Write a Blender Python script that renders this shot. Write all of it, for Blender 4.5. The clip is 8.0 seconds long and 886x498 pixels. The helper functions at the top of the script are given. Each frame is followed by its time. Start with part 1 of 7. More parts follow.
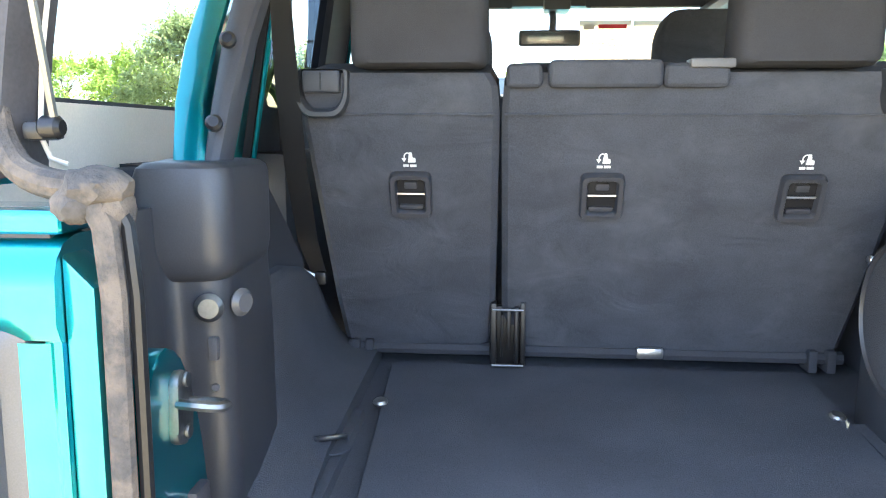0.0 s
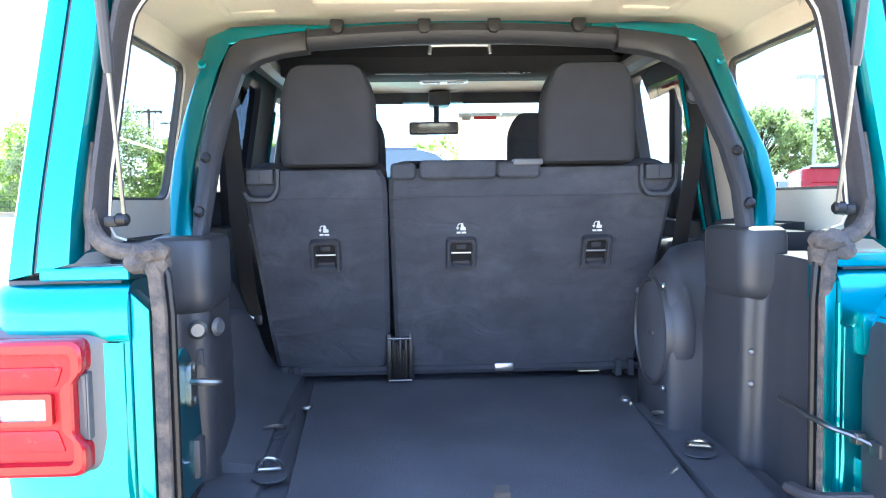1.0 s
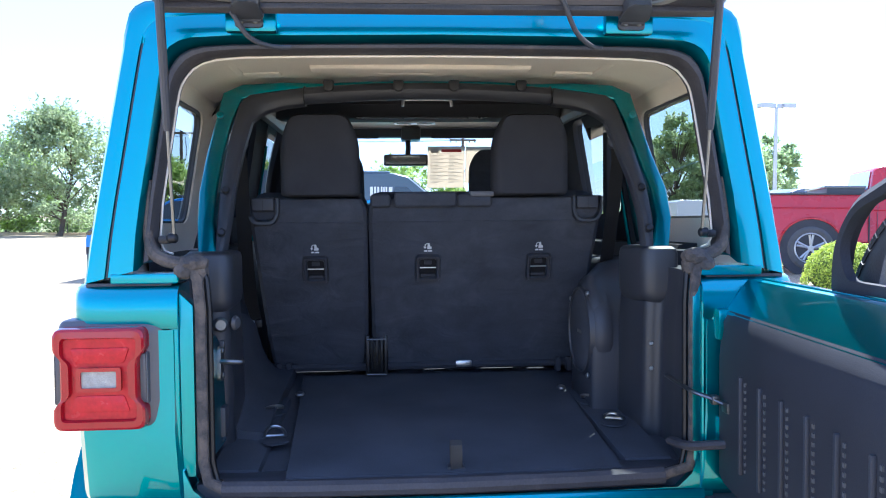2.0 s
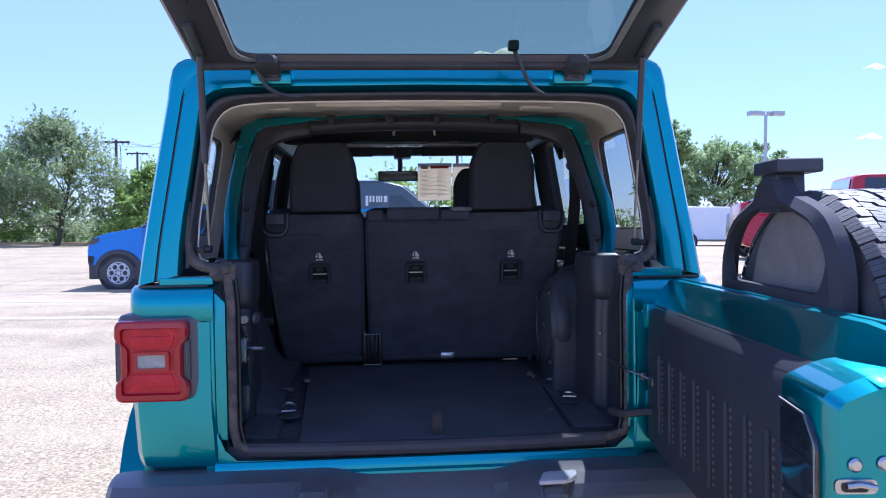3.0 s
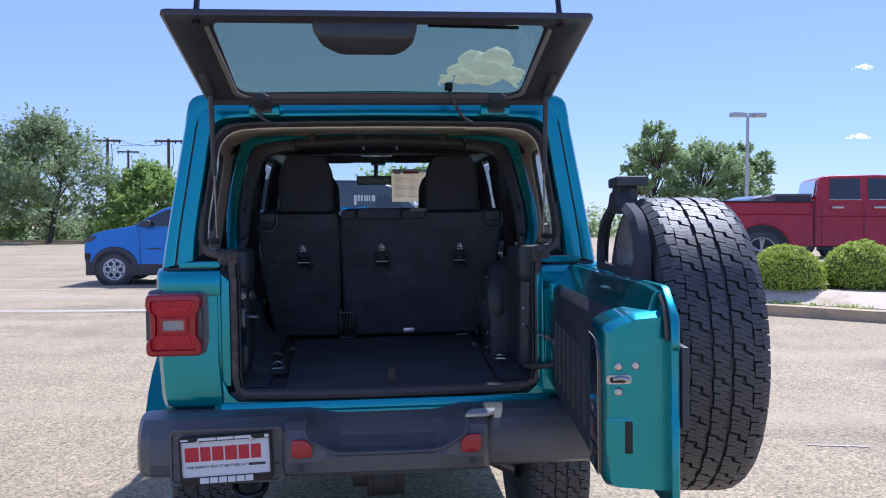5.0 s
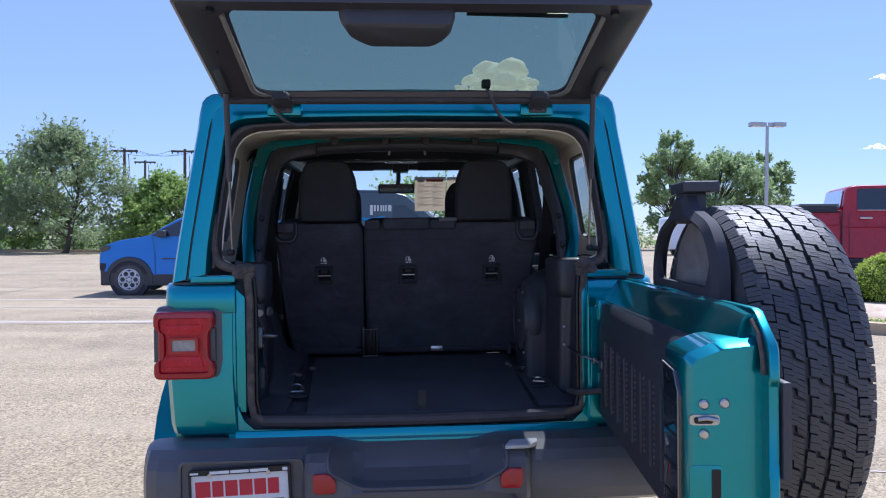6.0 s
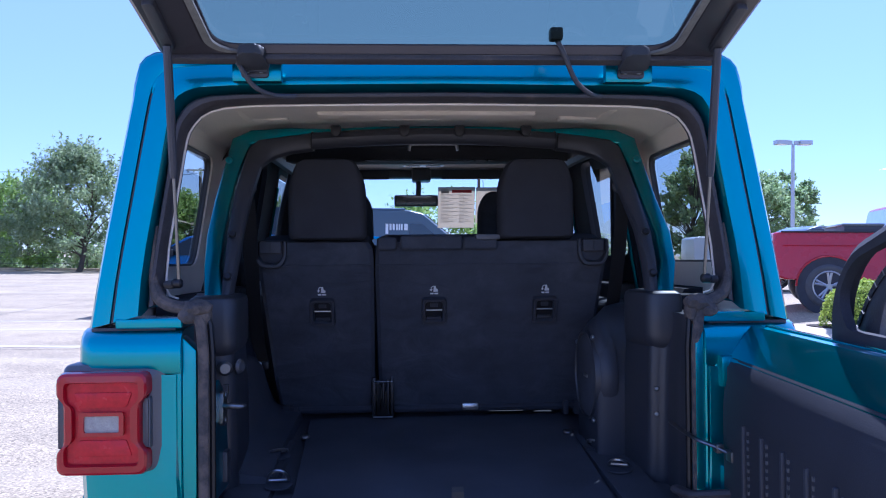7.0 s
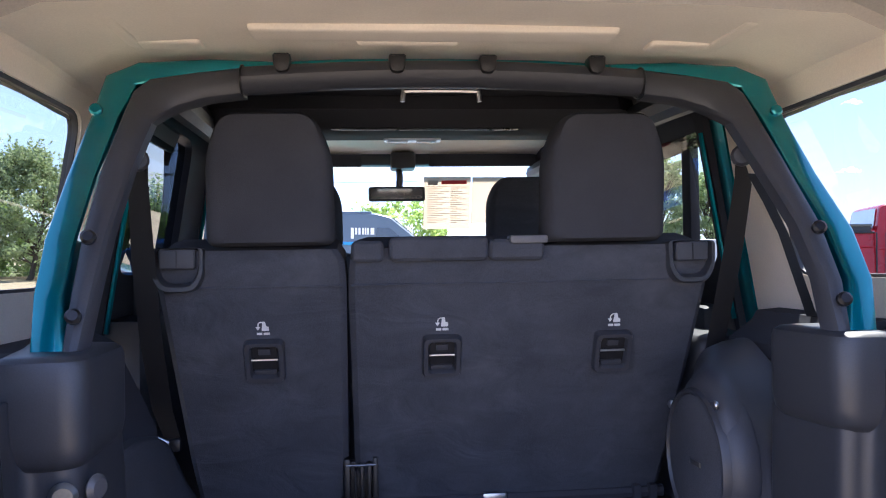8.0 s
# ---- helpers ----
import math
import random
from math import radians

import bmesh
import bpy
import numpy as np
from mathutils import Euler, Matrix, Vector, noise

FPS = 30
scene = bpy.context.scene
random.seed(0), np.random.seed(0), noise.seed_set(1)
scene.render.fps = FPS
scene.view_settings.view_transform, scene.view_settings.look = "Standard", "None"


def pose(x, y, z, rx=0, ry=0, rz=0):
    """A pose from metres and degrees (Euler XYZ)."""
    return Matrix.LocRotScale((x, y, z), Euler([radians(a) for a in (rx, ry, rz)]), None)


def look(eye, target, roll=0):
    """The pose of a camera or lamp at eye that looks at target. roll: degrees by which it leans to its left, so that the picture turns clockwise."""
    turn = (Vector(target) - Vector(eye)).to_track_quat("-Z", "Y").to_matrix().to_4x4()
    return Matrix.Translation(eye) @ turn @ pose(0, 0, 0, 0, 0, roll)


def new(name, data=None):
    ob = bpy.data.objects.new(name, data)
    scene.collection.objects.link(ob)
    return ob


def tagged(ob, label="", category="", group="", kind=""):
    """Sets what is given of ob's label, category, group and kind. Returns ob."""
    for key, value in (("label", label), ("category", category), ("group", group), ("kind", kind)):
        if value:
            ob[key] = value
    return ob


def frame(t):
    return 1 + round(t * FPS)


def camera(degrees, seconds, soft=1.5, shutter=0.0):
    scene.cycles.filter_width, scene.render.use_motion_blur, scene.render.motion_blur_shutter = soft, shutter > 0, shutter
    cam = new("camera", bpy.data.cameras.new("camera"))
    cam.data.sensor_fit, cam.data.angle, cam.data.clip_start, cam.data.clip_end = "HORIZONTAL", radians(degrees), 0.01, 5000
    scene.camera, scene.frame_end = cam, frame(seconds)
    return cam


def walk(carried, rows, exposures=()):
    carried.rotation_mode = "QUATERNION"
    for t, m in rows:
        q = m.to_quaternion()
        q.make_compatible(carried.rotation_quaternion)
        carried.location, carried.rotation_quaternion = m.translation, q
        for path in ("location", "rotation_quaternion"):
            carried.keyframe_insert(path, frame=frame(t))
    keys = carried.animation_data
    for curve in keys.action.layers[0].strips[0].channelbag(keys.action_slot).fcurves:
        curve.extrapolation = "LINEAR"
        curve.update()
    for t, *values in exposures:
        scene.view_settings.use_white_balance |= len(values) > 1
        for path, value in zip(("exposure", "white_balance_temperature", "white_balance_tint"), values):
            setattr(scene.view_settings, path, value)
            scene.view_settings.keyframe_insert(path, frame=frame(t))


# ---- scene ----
# The car stands on a lot that falls off slightly: everything of the car is built level and set down by STAND.
STAND = Matrix.Rotation(radians(-1.0), 4, "Y") @ Matrix.Rotation(radians(-0.45), 4, "X")
cam = camera(59.3, 8.0, soft=1.1)
PATH = [
    (0.0, (-0.171, -0.667, 1.338), (-0.336, 1.305, 1.049), 0.2),
    (0.5, (-0.083, -0.994, 1.357), (-0.108, 0.997, 1.171), -0.4),
    (1.0, (-0.114, -1.251, 1.367), (-0.048, 0.744, 1.242), -0.9),
    (1.5, (-0.136, -1.478, 1.381), (-0.018, 0.517, 1.285), -0.8),
    (2.0, (-0.124, -1.696, 1.372), (0.016, 0.298, 1.304), -0.6),
    (3.5, (-0.109, -2.317, 1.392), (0.051, -0.324, 1.343), -1.1),
    (4.0, (-0.064, -2.503, 1.391), (0.105, -0.511, 1.331), -1.2),
    (5.2, (-0.03, -2.80, 1.374), (0.142, -0.808, 1.322), -0.7),
    (5.5, (-0.031, -2.769, 1.376), (0.13, -0.777, 1.324), -0.7),
    (6.0, (-0.079, -2.534, 1.379), (0.059, -0.539, 1.353), -0.7),
    (6.5, (-0.109, -2.169, 1.376), (0.004, -0.172, 1.378), -0.7),
    (7.0, (-0.092, -1.709, 1.393), (0.007, 0.288, 1.418), -0.5),
    (7.5, (-0.119, -1.264, 1.403), (0.005, 0.732, 1.439), -0.7),
    (8.0, (-0.144, -0.794, 1.417), (0.046, 1.197, 1.452), -1.0),
]
EXPOSURES = [(0.0, 4.35, 7100, 0), (0.5, 4.28, 6500, -3), (1.0, 3.98, 5900, 5), (1.5, 3.12, 5850, 6), (2.0, 2.38, 5450, 10), (3.0, 1.38, 5150, 22), (3.5, 1.22, 5050, 26), (4.0, 1.05, 5150, 25), (5.5, 0.84, 5450, 18), (6.5, 0.98, 5150, 20), (7.0, 1.30, 4800, 25), (7.5, 2.08, 5350, 9), (8.0, 2.72, 6000, 21)]
walk(cam, [(t, STAND @ look(eye, aim, roll)) for t, eye, aim, roll in PATH], EXPOSURES)

# ---------------------------------------------------------------- light
SUN_HEIGHT, SUN_SIDE = 55.5, 58.5  # degrees above the horizon; degrees ahead of straight right
world = bpy.data.worlds.new("sky")
scene.world = world
world.use_nodes = True
wn = world.node_tree.nodes
sky = wn.new("ShaderNodeTexSky")
sky.sky_type = "NISHITA"
sky.sun_disc = False
sky.sun_elevation = radians(SUN_HEIGHT)
sky.sun_rotation = radians(90 - SUN_SIDE)
sky.air_density, sky.dust_density, sky.ozone_density = 1.0, 0.0, 5.0
wn["Background"].inputs[1].default_value = 0.085
haze = wn.new("ShaderNodeMix")  # summer haze evens out the blue
haze.data_type = "RGBA"
haze.inputs["Factor"].default_value = 0.56
haze.inputs["B"].default_value = (2.75, 3.35, 5.7, 1)
world.node_tree.links.new(sky.outputs[0], haze.inputs["A"])
world.node_tree.links.new(haze.outputs["Result"], wn["Background"].inputs[0])
sun = new("sun", bpy.data.lights.new("sun", "SUN"))
sun.data.energy, sun.data.angle, sun.data.color = 3.65, radians(0.53), (1.0, 0.95, 0.87)
sun_from = Vector((math.cos(radians(SUN_HEIGHT)) * math.cos(radians(SUN_SIDE)), math.cos(radians(SUN_HEIGHT)) * math.sin(radians(SUN_SIDE)), math.sin(radians(SUN_HEIGHT))))
sun.matrix_world = look(sun_from * 50, (0, 0, 0))


# ---------------------------------------------------------------- materials
def material(name, color, rough=0.6, metal=0.0, vary=0.15, scale=8.0, fine=120.0, bump=0.1, coat=0.0, ior=1.5, dist=0.01, spots=None, spot_scale=3.0, spot_at=0.6, rand=0.0):
    """Two scales of variation over one base colour, with fine relief. spots: a second colour in patches."""
    m = bpy.data.materials.new(name)
    m.use_nodes = True
    n, l = m.node_tree.nodes, m.node_tree.links
    p = n["Principled BSDF"]
    co = n.new("ShaderNodeTexCoord")
    big, small = n.new("ShaderNodeTexNoise"), n.new("ShaderNodeTexNoise")
    big.inputs["Scale"].default_value, big.inputs["Detail"].default_value = scale, 5
    small.inputs["Scale"].default_value, small.inputs["Detail"].default_value = fine, 3
    l.new(co.outputs["Object"], big.inputs["Vector"])
    l.new(co.outputs["Object"], small.inputs["Vector"])
    mix = n.new("ShaderNodeMix")
    mix.data_type = "RGBA"
    c = Vector(color)
    mix.inputs["A"].default_value = (*(c * (1 - vary)), 1)
    mix.inputs["B"].default_value = (*[min(1, v) for v in c * (1 + vary)], 1)
    add = n.new("ShaderNodeMath")
    add.operation = "ADD"
    half = n.new("ShaderNodeMath")
    half.operation = "MULTIPLY"
    half.inputs[1].default_value = 0.5
    l.new(big.outputs["Fac"], add.inputs[0])
    l.new(small.outputs["Fac"], add.inputs[1])
    l.new(add.outputs[0], half.inputs[0])
    ramp = n.new("ShaderNodeMapRange")
    ramp.inputs["From Min"].default_value, ramp.inputs["From Max"].default_value = 0.3, 0.7
    l.new(half.outputs[0], ramp.inputs["Value"])
    l.new(ramp.outputs["Result"], mix.inputs["Factor"])
    out = mix.outputs["Result"]
    if spots:
        sp = n.new("ShaderNodeTexNoise")
        sp.inputs["Scale"].default_value, sp.inputs["Detail"].default_value, sp.inputs["Roughness"].default_value = spot_scale, 6, 0.65
        l.new(co.outputs["Object"], sp.inputs["Vector"])
        sr = n.new("ShaderNodeMapRange")
        sr.inputs["From Min"].default_value, sr.inputs["From Max"].default_value = spot_at - 0.06, spot_at + 0.10
        l.new(sp.outputs["Fac"], sr.inputs["Value"])
        m2 = n.new("ShaderNodeMix")
        m2.data_type = "RGBA"
        m2.inputs["B"].default_value = (*spots, 1)
        l.new(sr.outputs["Result"], m2.inputs["Factor"])
        l.new(out, m2.inputs["A"])
        out = m2.outputs["Result"]
    if rand:
        info, hsv, rr = n.new("ShaderNodeObjectInfo"), n.new("ShaderNodeHueSaturation"), n.new("ShaderNodeMapRange")
        rr.inputs["To Min"].default_value, rr.inputs["To Max"].default_value = 1 - rand, 1 + rand
        l.new(info.outputs["Random"], rr.inputs["Value"])
        l.new(rr.outputs["Result"], hsv.inputs["Value"])
        l.new(out, hsv.inputs["Color"])
        out = hsv.outputs["Color"]
    l.new(out, p.inputs["Base Color"])
    rv = n.new("ShaderNodeMapRange")
    rv.inputs["To Min"].default_value, rv.inputs["To Max"].default_value = max(0.02, rough - 0.08), min(1, rough + 0.08)
    l.new(big.outputs["Fac"], rv.inputs["Value"])
    l.new(rv.outputs["Result"], p.inputs["Roughness"])
    p.inputs["Metallic"].default_value, p.inputs["IOR"].default_value = metal, ior
    p.inputs["Coat Weight"].default_value, p.inputs["Coat Roughness"].default_value = coat, 0.04
    if bump:
        b = n.new("ShaderNodeBump")
        b.inputs["Strength"].default_value, b.inputs["Distance"].default_value = bump, dist
        l.new(small.outputs["Fac"], b.inputs["Height"])
        l.new(b.outputs["Normal"], p.inputs["Normal"])
    return m


def glass(name, tint, rough=0.0):
    m = bpy.data.materials.new(name)
    m.use_nodes = True
    n, l = m.node_tree.nodes, m.node_tree.links
    n.remove(n["Principled BSDF"])
    tr, gl, fr, mx = n.new("ShaderNodeBsdfTransparent"), n.new("ShaderNodeBsdfGlossy"), n.new("ShaderNodeMath"), n.new("ShaderNodeMixShader")
    lw = n.new("ShaderNodeLayerWeight")
    lw.inputs["Blend"].default_value = 0.5
    pw = n.new("ShaderNodeMath")
    pw.operation, pw.inputs[1].default_value = "POWER", 4.5
    fr.operation, fr.inputs[1].default_value, fr.inputs[2].default_value = "MULTIPLY_ADD", 0.9, 0.05
    l.new(lw.outputs["Facing"], pw.inputs[0])
    l.new(pw.outputs[0], fr.inputs[0])
    tr.inputs["Color"].default_value = (*tint, 1)
    gl.inputs["Roughness"].default_value = rough
    l.new(fr.outputs[0], mx.inputs[0])
    l.new(tr.outputs[0], mx.inputs[1])
    l.new(gl.outputs[0], mx.inputs[2])
    l.new(mx.outputs[0], n["Material Output"].inputs[0])
    return m


def leaf_material(name, color, other):
    m = bpy.data.materials.new(name)
    m.use_nodes = True
    n, l = m.node_tree.nodes, m.node_tree.links
    p = n["Principled BSDF"]
    geo, mix = n.new("ShaderNodeNewGeometry"), n.new("ShaderNodeMix")
    mix.data_type = "RGBA"
    mix.inputs["A"].default_value, mix.inputs["B"].default_value = (*color, 1), (*other, 1)
    l.new(geo.outputs["Random Per Island"], mix.inputs["Factor"])
    l.new(mix.outputs["Result"], p.inputs["Base Color"])
    p.inputs["Roughness"].default_value = 0.55
    tl, ms = n.new("ShaderNodeBsdfTranslucent"), n.new("ShaderNodeMixShader")
    l.new(mix.outputs["Result"], tl.inputs["Color"])
    ms.inputs[0].default_value = 0.5
    l.new(p.outputs[0], ms.inputs[1])
    l.new(tl.outputs[0], ms.inputs[2])
    l.new(ms.outputs[0], n["Material Output"].inputs[0])
    return m


TEAL = material("teal_metallic_paint", (0.0, 0.266, 0.322), 0.33, 0.92, 0.05, 3, 900, 0.015, coat=1.0, dist=0.001)
BLACK = material("black_grained_plastic", (0.044, 0.046, 0.055), 0.48, 0, 0.2, 6, 500, 0.12, dist=0.002)
BUMPER = material("dark_textured_bumper", (0.090, 0.090, 0.096), 0.36, 0, 0.2, 6, 600, 0.1, dist=0.002, coat=0.12)
SEAL = material("dusty_rubber_seal", (0.052, 0.048, 0.052), 0.62, 0, 0.3, 14, 200, 0.1, dist=0.002, spots=(0.115, 0.097, 0.085), spot_scale=7, spot_at=0.66)
DUST = material("dirty_seal_corner", (0.060, 0.054, 0.051), 0.85, 0, 0.35, 26, 160, 0.5, dist=0.005, spots=(0.125, 0.101, 0.082), spot_scale=22, spot_at=0.50)
DULL = material("dull_zinc", (0.24, 0.24, 0.235), 0.42, 1.0, 0.15, 14, 200, 0.05)
CARPET = material("black_carpet", (0.078, 0.082, 0.095), 0.95, 0, 0.3, 5, 420, 0.5, dist=0.003, ior=1.2)
def brushed_cloth(name, color, light):
    """Napped seat cloth with creases and brushed streaks."""
    m = material(name, color, 0.92, 0, 0.28, 7, 420, 0.3, dist=0.003, ior=1.25, spots=light, spot_scale=6, spot_at=0.57)
    n, l = m.node_tree.nodes, m.node_tree.links
    p = n["Principled BSDF"]
    co, mp, ns, b2 = n.new("ShaderNodeTexCoord"), n.new("ShaderNodeMapping"), n.new("ShaderNodeTexNoise"), n.new("ShaderNodeBump")
    mp.inputs["Scale"].default_value = (6, 8, 12)
    mp.inputs["Rotation"].default_value = (0, 0.30, 0)
    ns.inputs["Scale"].default_value, ns.inputs["Detail"].default_value, ns.inputs["Distortion"].default_value = 1.0, 3, 1.3
    l.new(co.outputs["Object"], mp.inputs["Vector"])
    l.new(mp.outputs[0], ns.inputs["Vector"])
    b2.inputs["Strength"].default_value, b2.inputs["Distance"].default_value = 0.42, 0.022
    l.new(ns.outputs["Fac"], b2.inputs["Height"])
    nap, dk = n.new("ShaderNodeMapRange"), n.new("ShaderNodeMix")  # strokes where the nap lies the other way
    nap.inputs["From Min"].default_value, nap.inputs["From Max"].default_value, nap.inputs["To Max"].default_value = 0.46, 0.70, 0.52
    l.new(ns.outputs["Fac"], nap.inputs["Value"])
    dk.data_type = "RGBA"
    dk.inputs["B"].default_value = (color[0] * 0.66, color[1] * 0.66, color[2] * 0.68, 1)
    l.new(nap.outputs[0], dk.inputs["Factor"])
    l.new(p.inputs["Base Color"].links[0].from_socket, dk.inputs["A"])
    l.new(dk.outputs["Result"], p.inputs["Base Color"])
    l.new(p.inputs["Normal"].links[0].from_socket, b2.inputs["Normal"])
    l.new(b2.outputs["Normal"], p.inputs["Normal"])
    return m


SEATCLOTH = brushed_cloth("black_seat_cloth", (0.069, 0.074, 0.088), (0.092, 0.097, 0.112))
HEADCLOTH = material("dark_grey_headrest_cloth", (0.050, 0.051, 0.058), 0.95, 0, 0.2, 9, 700, 0.4, dist=0.002, ior=1.2)
LINER = material("cream_hardtop_liner", (0.84, 0.755, 0.65), 0.85, 0, 0.08, 6, 300, 0.1, dist=0.002)
CHROME = material("worn_steel", (0.50, 0.50, 0.50), 0.30, 1.0, 0.1, 12, 200, 0.03)
SHEEN = material("satin_black_trim_plastic", (0.041, 0.043, 0.050), 0.40, 0, 0.2, 6, 500, 0.08, dist=0.002)
MATTE = material("matte_black_trim", (0.048, 0.050, 0.060), 0.8, 0, 0.2, 8, 400, 0.15, dist=0.002, ior=1.3)
STEEL = material("satin_black_steel", (0.02, 0.02, 0.022), 0.35, 0.4, 0.2, 12, 200, 0.05)
TYRE = material("black_tyre_rubber", (0.060, 0.061, 0.066), 0.56, 0, 0.3, 9, 220, 0.25, dist=0.002, spots=(0.045, 0.043, 0.04), spot_scale=12, spot_at=0.6)
RED_LENS = material("red_lamp_lens", (0.37, 0.004, 0.011), 0.20, 0, 0.12, 16, 90, 0.05, coat=0.3)
DEEP_RED = material("bright_red_inner_lens", (0.50, 0.012, 0.022), 0.25, 0, 0.25, 30, 90, 0.1, ior=1.4)
RING_RED = material("dark_red_lamp_ring", (0.34, 0.004, 0.013), 0.14, 0, 0.1, 12, 90, 0.02, ior=1.4, coat=0.5, spots=(0.20, 0.003, 0.010), spot_scale=40, spot_at=0.68)
CLEAR_LENS = material("clear_lamp_lens", (0.36, 0.345, 0.31), 0.25, 0, 0.3, 60, 300, 0.3, coat=0.3)
PAPER = leaf_material("thin_white_paper", (0.53, 0.48, 0.40), (0.53, 0.48, 0.40))
PAPER.node_tree.nodes["Mix Shader"].inputs[0].default_value = 0.85
WHITE = material("white_print", (0.75, 0.75, 0.73), 0.6, 0, 0.04, 8, 100, 0.0)
REDPRINT = material("red_print", (0.55, 0.03, 0.04), 0.6, 0, 0.05, 8, 100, 0.0)
TINT = glass("tinted_window_glass", (0.46, 0.49, 0.45))
HATCH_TINT = glass("dark_tinted_hatch_glass", (0.290, 0.350, 0.240))
CLEAR = glass("windshield_glass", (0.85, 0.90, 0.88))
GLASS_DARK = material("dark_car_glass", (0.015, 0.02, 0.025), 0.06, 0, 0.1, 4, 40, 0.0, coat=1.0)


# ---------------------------------------------------------------- mesh helpers
def part(name, bm, mat, parent=None, label="", m=None, sharp=32):
    """One mesh object from a bmesh, under a thing or a part."""
    bmesh.ops.recalc_face_normals(bm, faces=bm.faces[:])
    limit = radians(sharp)
    for f in bm.faces:
        f.smooth = True
    for e in bm.edges:
        e.smooth = len(e.link_faces) == 2 and e.calc_face_angle(0) < limit
    me = bpy.data.meshes.new(name)
    bm.to_mesh(me)
    bm.free()
    for one in (mat if isinstance(mat, (list, tuple)) else [mat]):
        me.materials.append(one)
    ob = new(name, me)
    if parent:
        ob.parent = parent
    if m:
        ob.matrix_basis = m
    if label:
        tagged(ob, label)
    return ob


def thing(name, label, category, m=None, group="", kind=""):
    ob = new(name)
    if m:
        ob.matrix_basis = m
    return tagged(ob, label, category, group, kind)


def loft(bm, rings, ring_closed=True, caps=True, closed=False):
    vs = [[bm.verts.new(p) for p in r] for r in rings]
    n = len(vs[0])
    pairs = list(zip(vs, vs[1:])) + ([(vs[-1], vs[0])] if closed else [])
    for a, b in pairs:
        for i in range(n if ring_closed else n - 1):
            j = (i + 1) % n
            try:
                bm.faces.new((a[i], a[j], b[j], b[i]))
            except ValueError:
                pass
    if caps and ring_closed and not closed:
        bm.faces.new(vs[0])
        bm.faces.new(vs[-1])
    return bm


def box(bm, x0, x1, y0, y1, z0, z1, b=0.0, seg=2, m=None):
    made = bmesh.ops.create_cube(bm, size=1)["verts"]
    for v in made:
        v.co = Vector(((x0 + x1) / 2 + v.co.x * (x1 - x0), (y0 + y1) / 2 + v.co.y * (y1 - y0), (z0 + z1) / 2 + v.co.z * (z1 - z0)))
    if b:
        edges = list({e for v in made for e in v.link_edges})
        made = [v for v in bmesh.ops.bevel(bm, geom=edges + made, offset=b, segments=seg, affect="EDGES", profile=0.6)["verts"]] if b else made
        made = list({v for v in made if v.is_valid})
    if m:
        bmesh.ops.transform(bm, matrix=m, verts=made)
    return bm


def B(*a, **k):
    return box(bmesh.new(), *a, **k)


def plate(bm, pts, axis, a, b, bev=0.0, seg=2):
    """A polygon in the plane across axis, given thickness from a to b. Coordinates follow in the order of the other two axes."""
    def at(p, t):
        return {"x": (t, p[0], p[1]), "y": (p[0], t, p[1]), "z": (p[0], p[1], t)}[axis]
    lo, hi = [bm.verts.new(at(p, a)) for p in pts], [bm.verts.new(at(p, b)) for p in pts]
    n = len(pts)
    faces = [bm.faces.new(lo), bm.faces.new(hi)]
    for i in range(n):
        faces.append(bm.faces.new((lo[i], lo[(i + 1) % n], hi[(i + 1) % n], hi[i])))
    if bev:
        edges = list({e for f in faces[:2] for e in f.edges})
        bmesh.ops.bevel(bm, geom=edges, offset=bev, segments=seg, affect="EDGES", profile=0.6)
    return bm


def P(*a, **k):
    return plate(bmesh.new(), *a, **k)


def rounded(pts, r, n=5):
    """A closed polygon with its corners rounded. r: one radius, or one for each corner."""
    out = []
    k = len(pts)
    for i in range(k):
        rad = r[i] if isinstance(r, (list, tuple)) else r
        p, q, s = Vector(pts[i - 1]), Vector(pts[i]), Vector(pts[(i + 1) % k])
        u, v = (p - q), (s - q)
        d = min(rad, u.length * 0.49, v.length * 0.49)
        if d < 1e-5:
            out.append(tuple(q))
            continue
        a, b = q + u.normalized() * d, q + v.normalized() * d
        for j in range(n + 1):
            t = j / n
            out.append(tuple((1 - t) ** 2 * a + 2 * t * (1 - t) * q + t * t * b))
    return out


def tube(bm, pts, r, n=8, caps=True, flat=1.0):
    """A round bar along a line of points. r: one radius or one a point."""
    pts = [Vector(p) for p in pts]
    rings, up = [], None
    for i, p in enumerate(pts):
        d = (pts[min(i + 1, len(pts) - 1)] - pts[max(i - 1, 0)]).normalized()
        if up is None:
            up = Vector((0, 0, 1)) if abs(d.z) < 0.9 else Vector((0, 1, 0))
        side = d.cross(up).normalized()
        up = side.cross(d).normalized()
        rad = r[i] if isinstance(r, (list, tuple)) else r
        rings.append([p + side * math.cos(a) * rad + up * math.sin(a) * rad * flat for a in (2 * math.pi * j / n for j in range(n))])
    return loft(bm, rings, caps=caps)


def T(*a, **k):
    return tube(bmesh.new(), *a, **k)


def curve_points(pts, n=6):
    """A smooth line through the given points."""
    pts = [Vector(p) for p in pts]
    out = []
    for i in range(len(pts) - 1):
        a, b, c, d = pts[max(i - 1, 0)], pts[i], pts[i + 1], pts[min(i + 2, len(pts) - 1)]
        for j in range(n):
            t = j / n
            out.append(0.5 * ((2 * b) + (c - a) * t + (2 * a - 5 * b + 4 * c - d) * t * t + (3 * b - a - 3 * c + d) * t ** 3))
    return out + [pts[-1]]


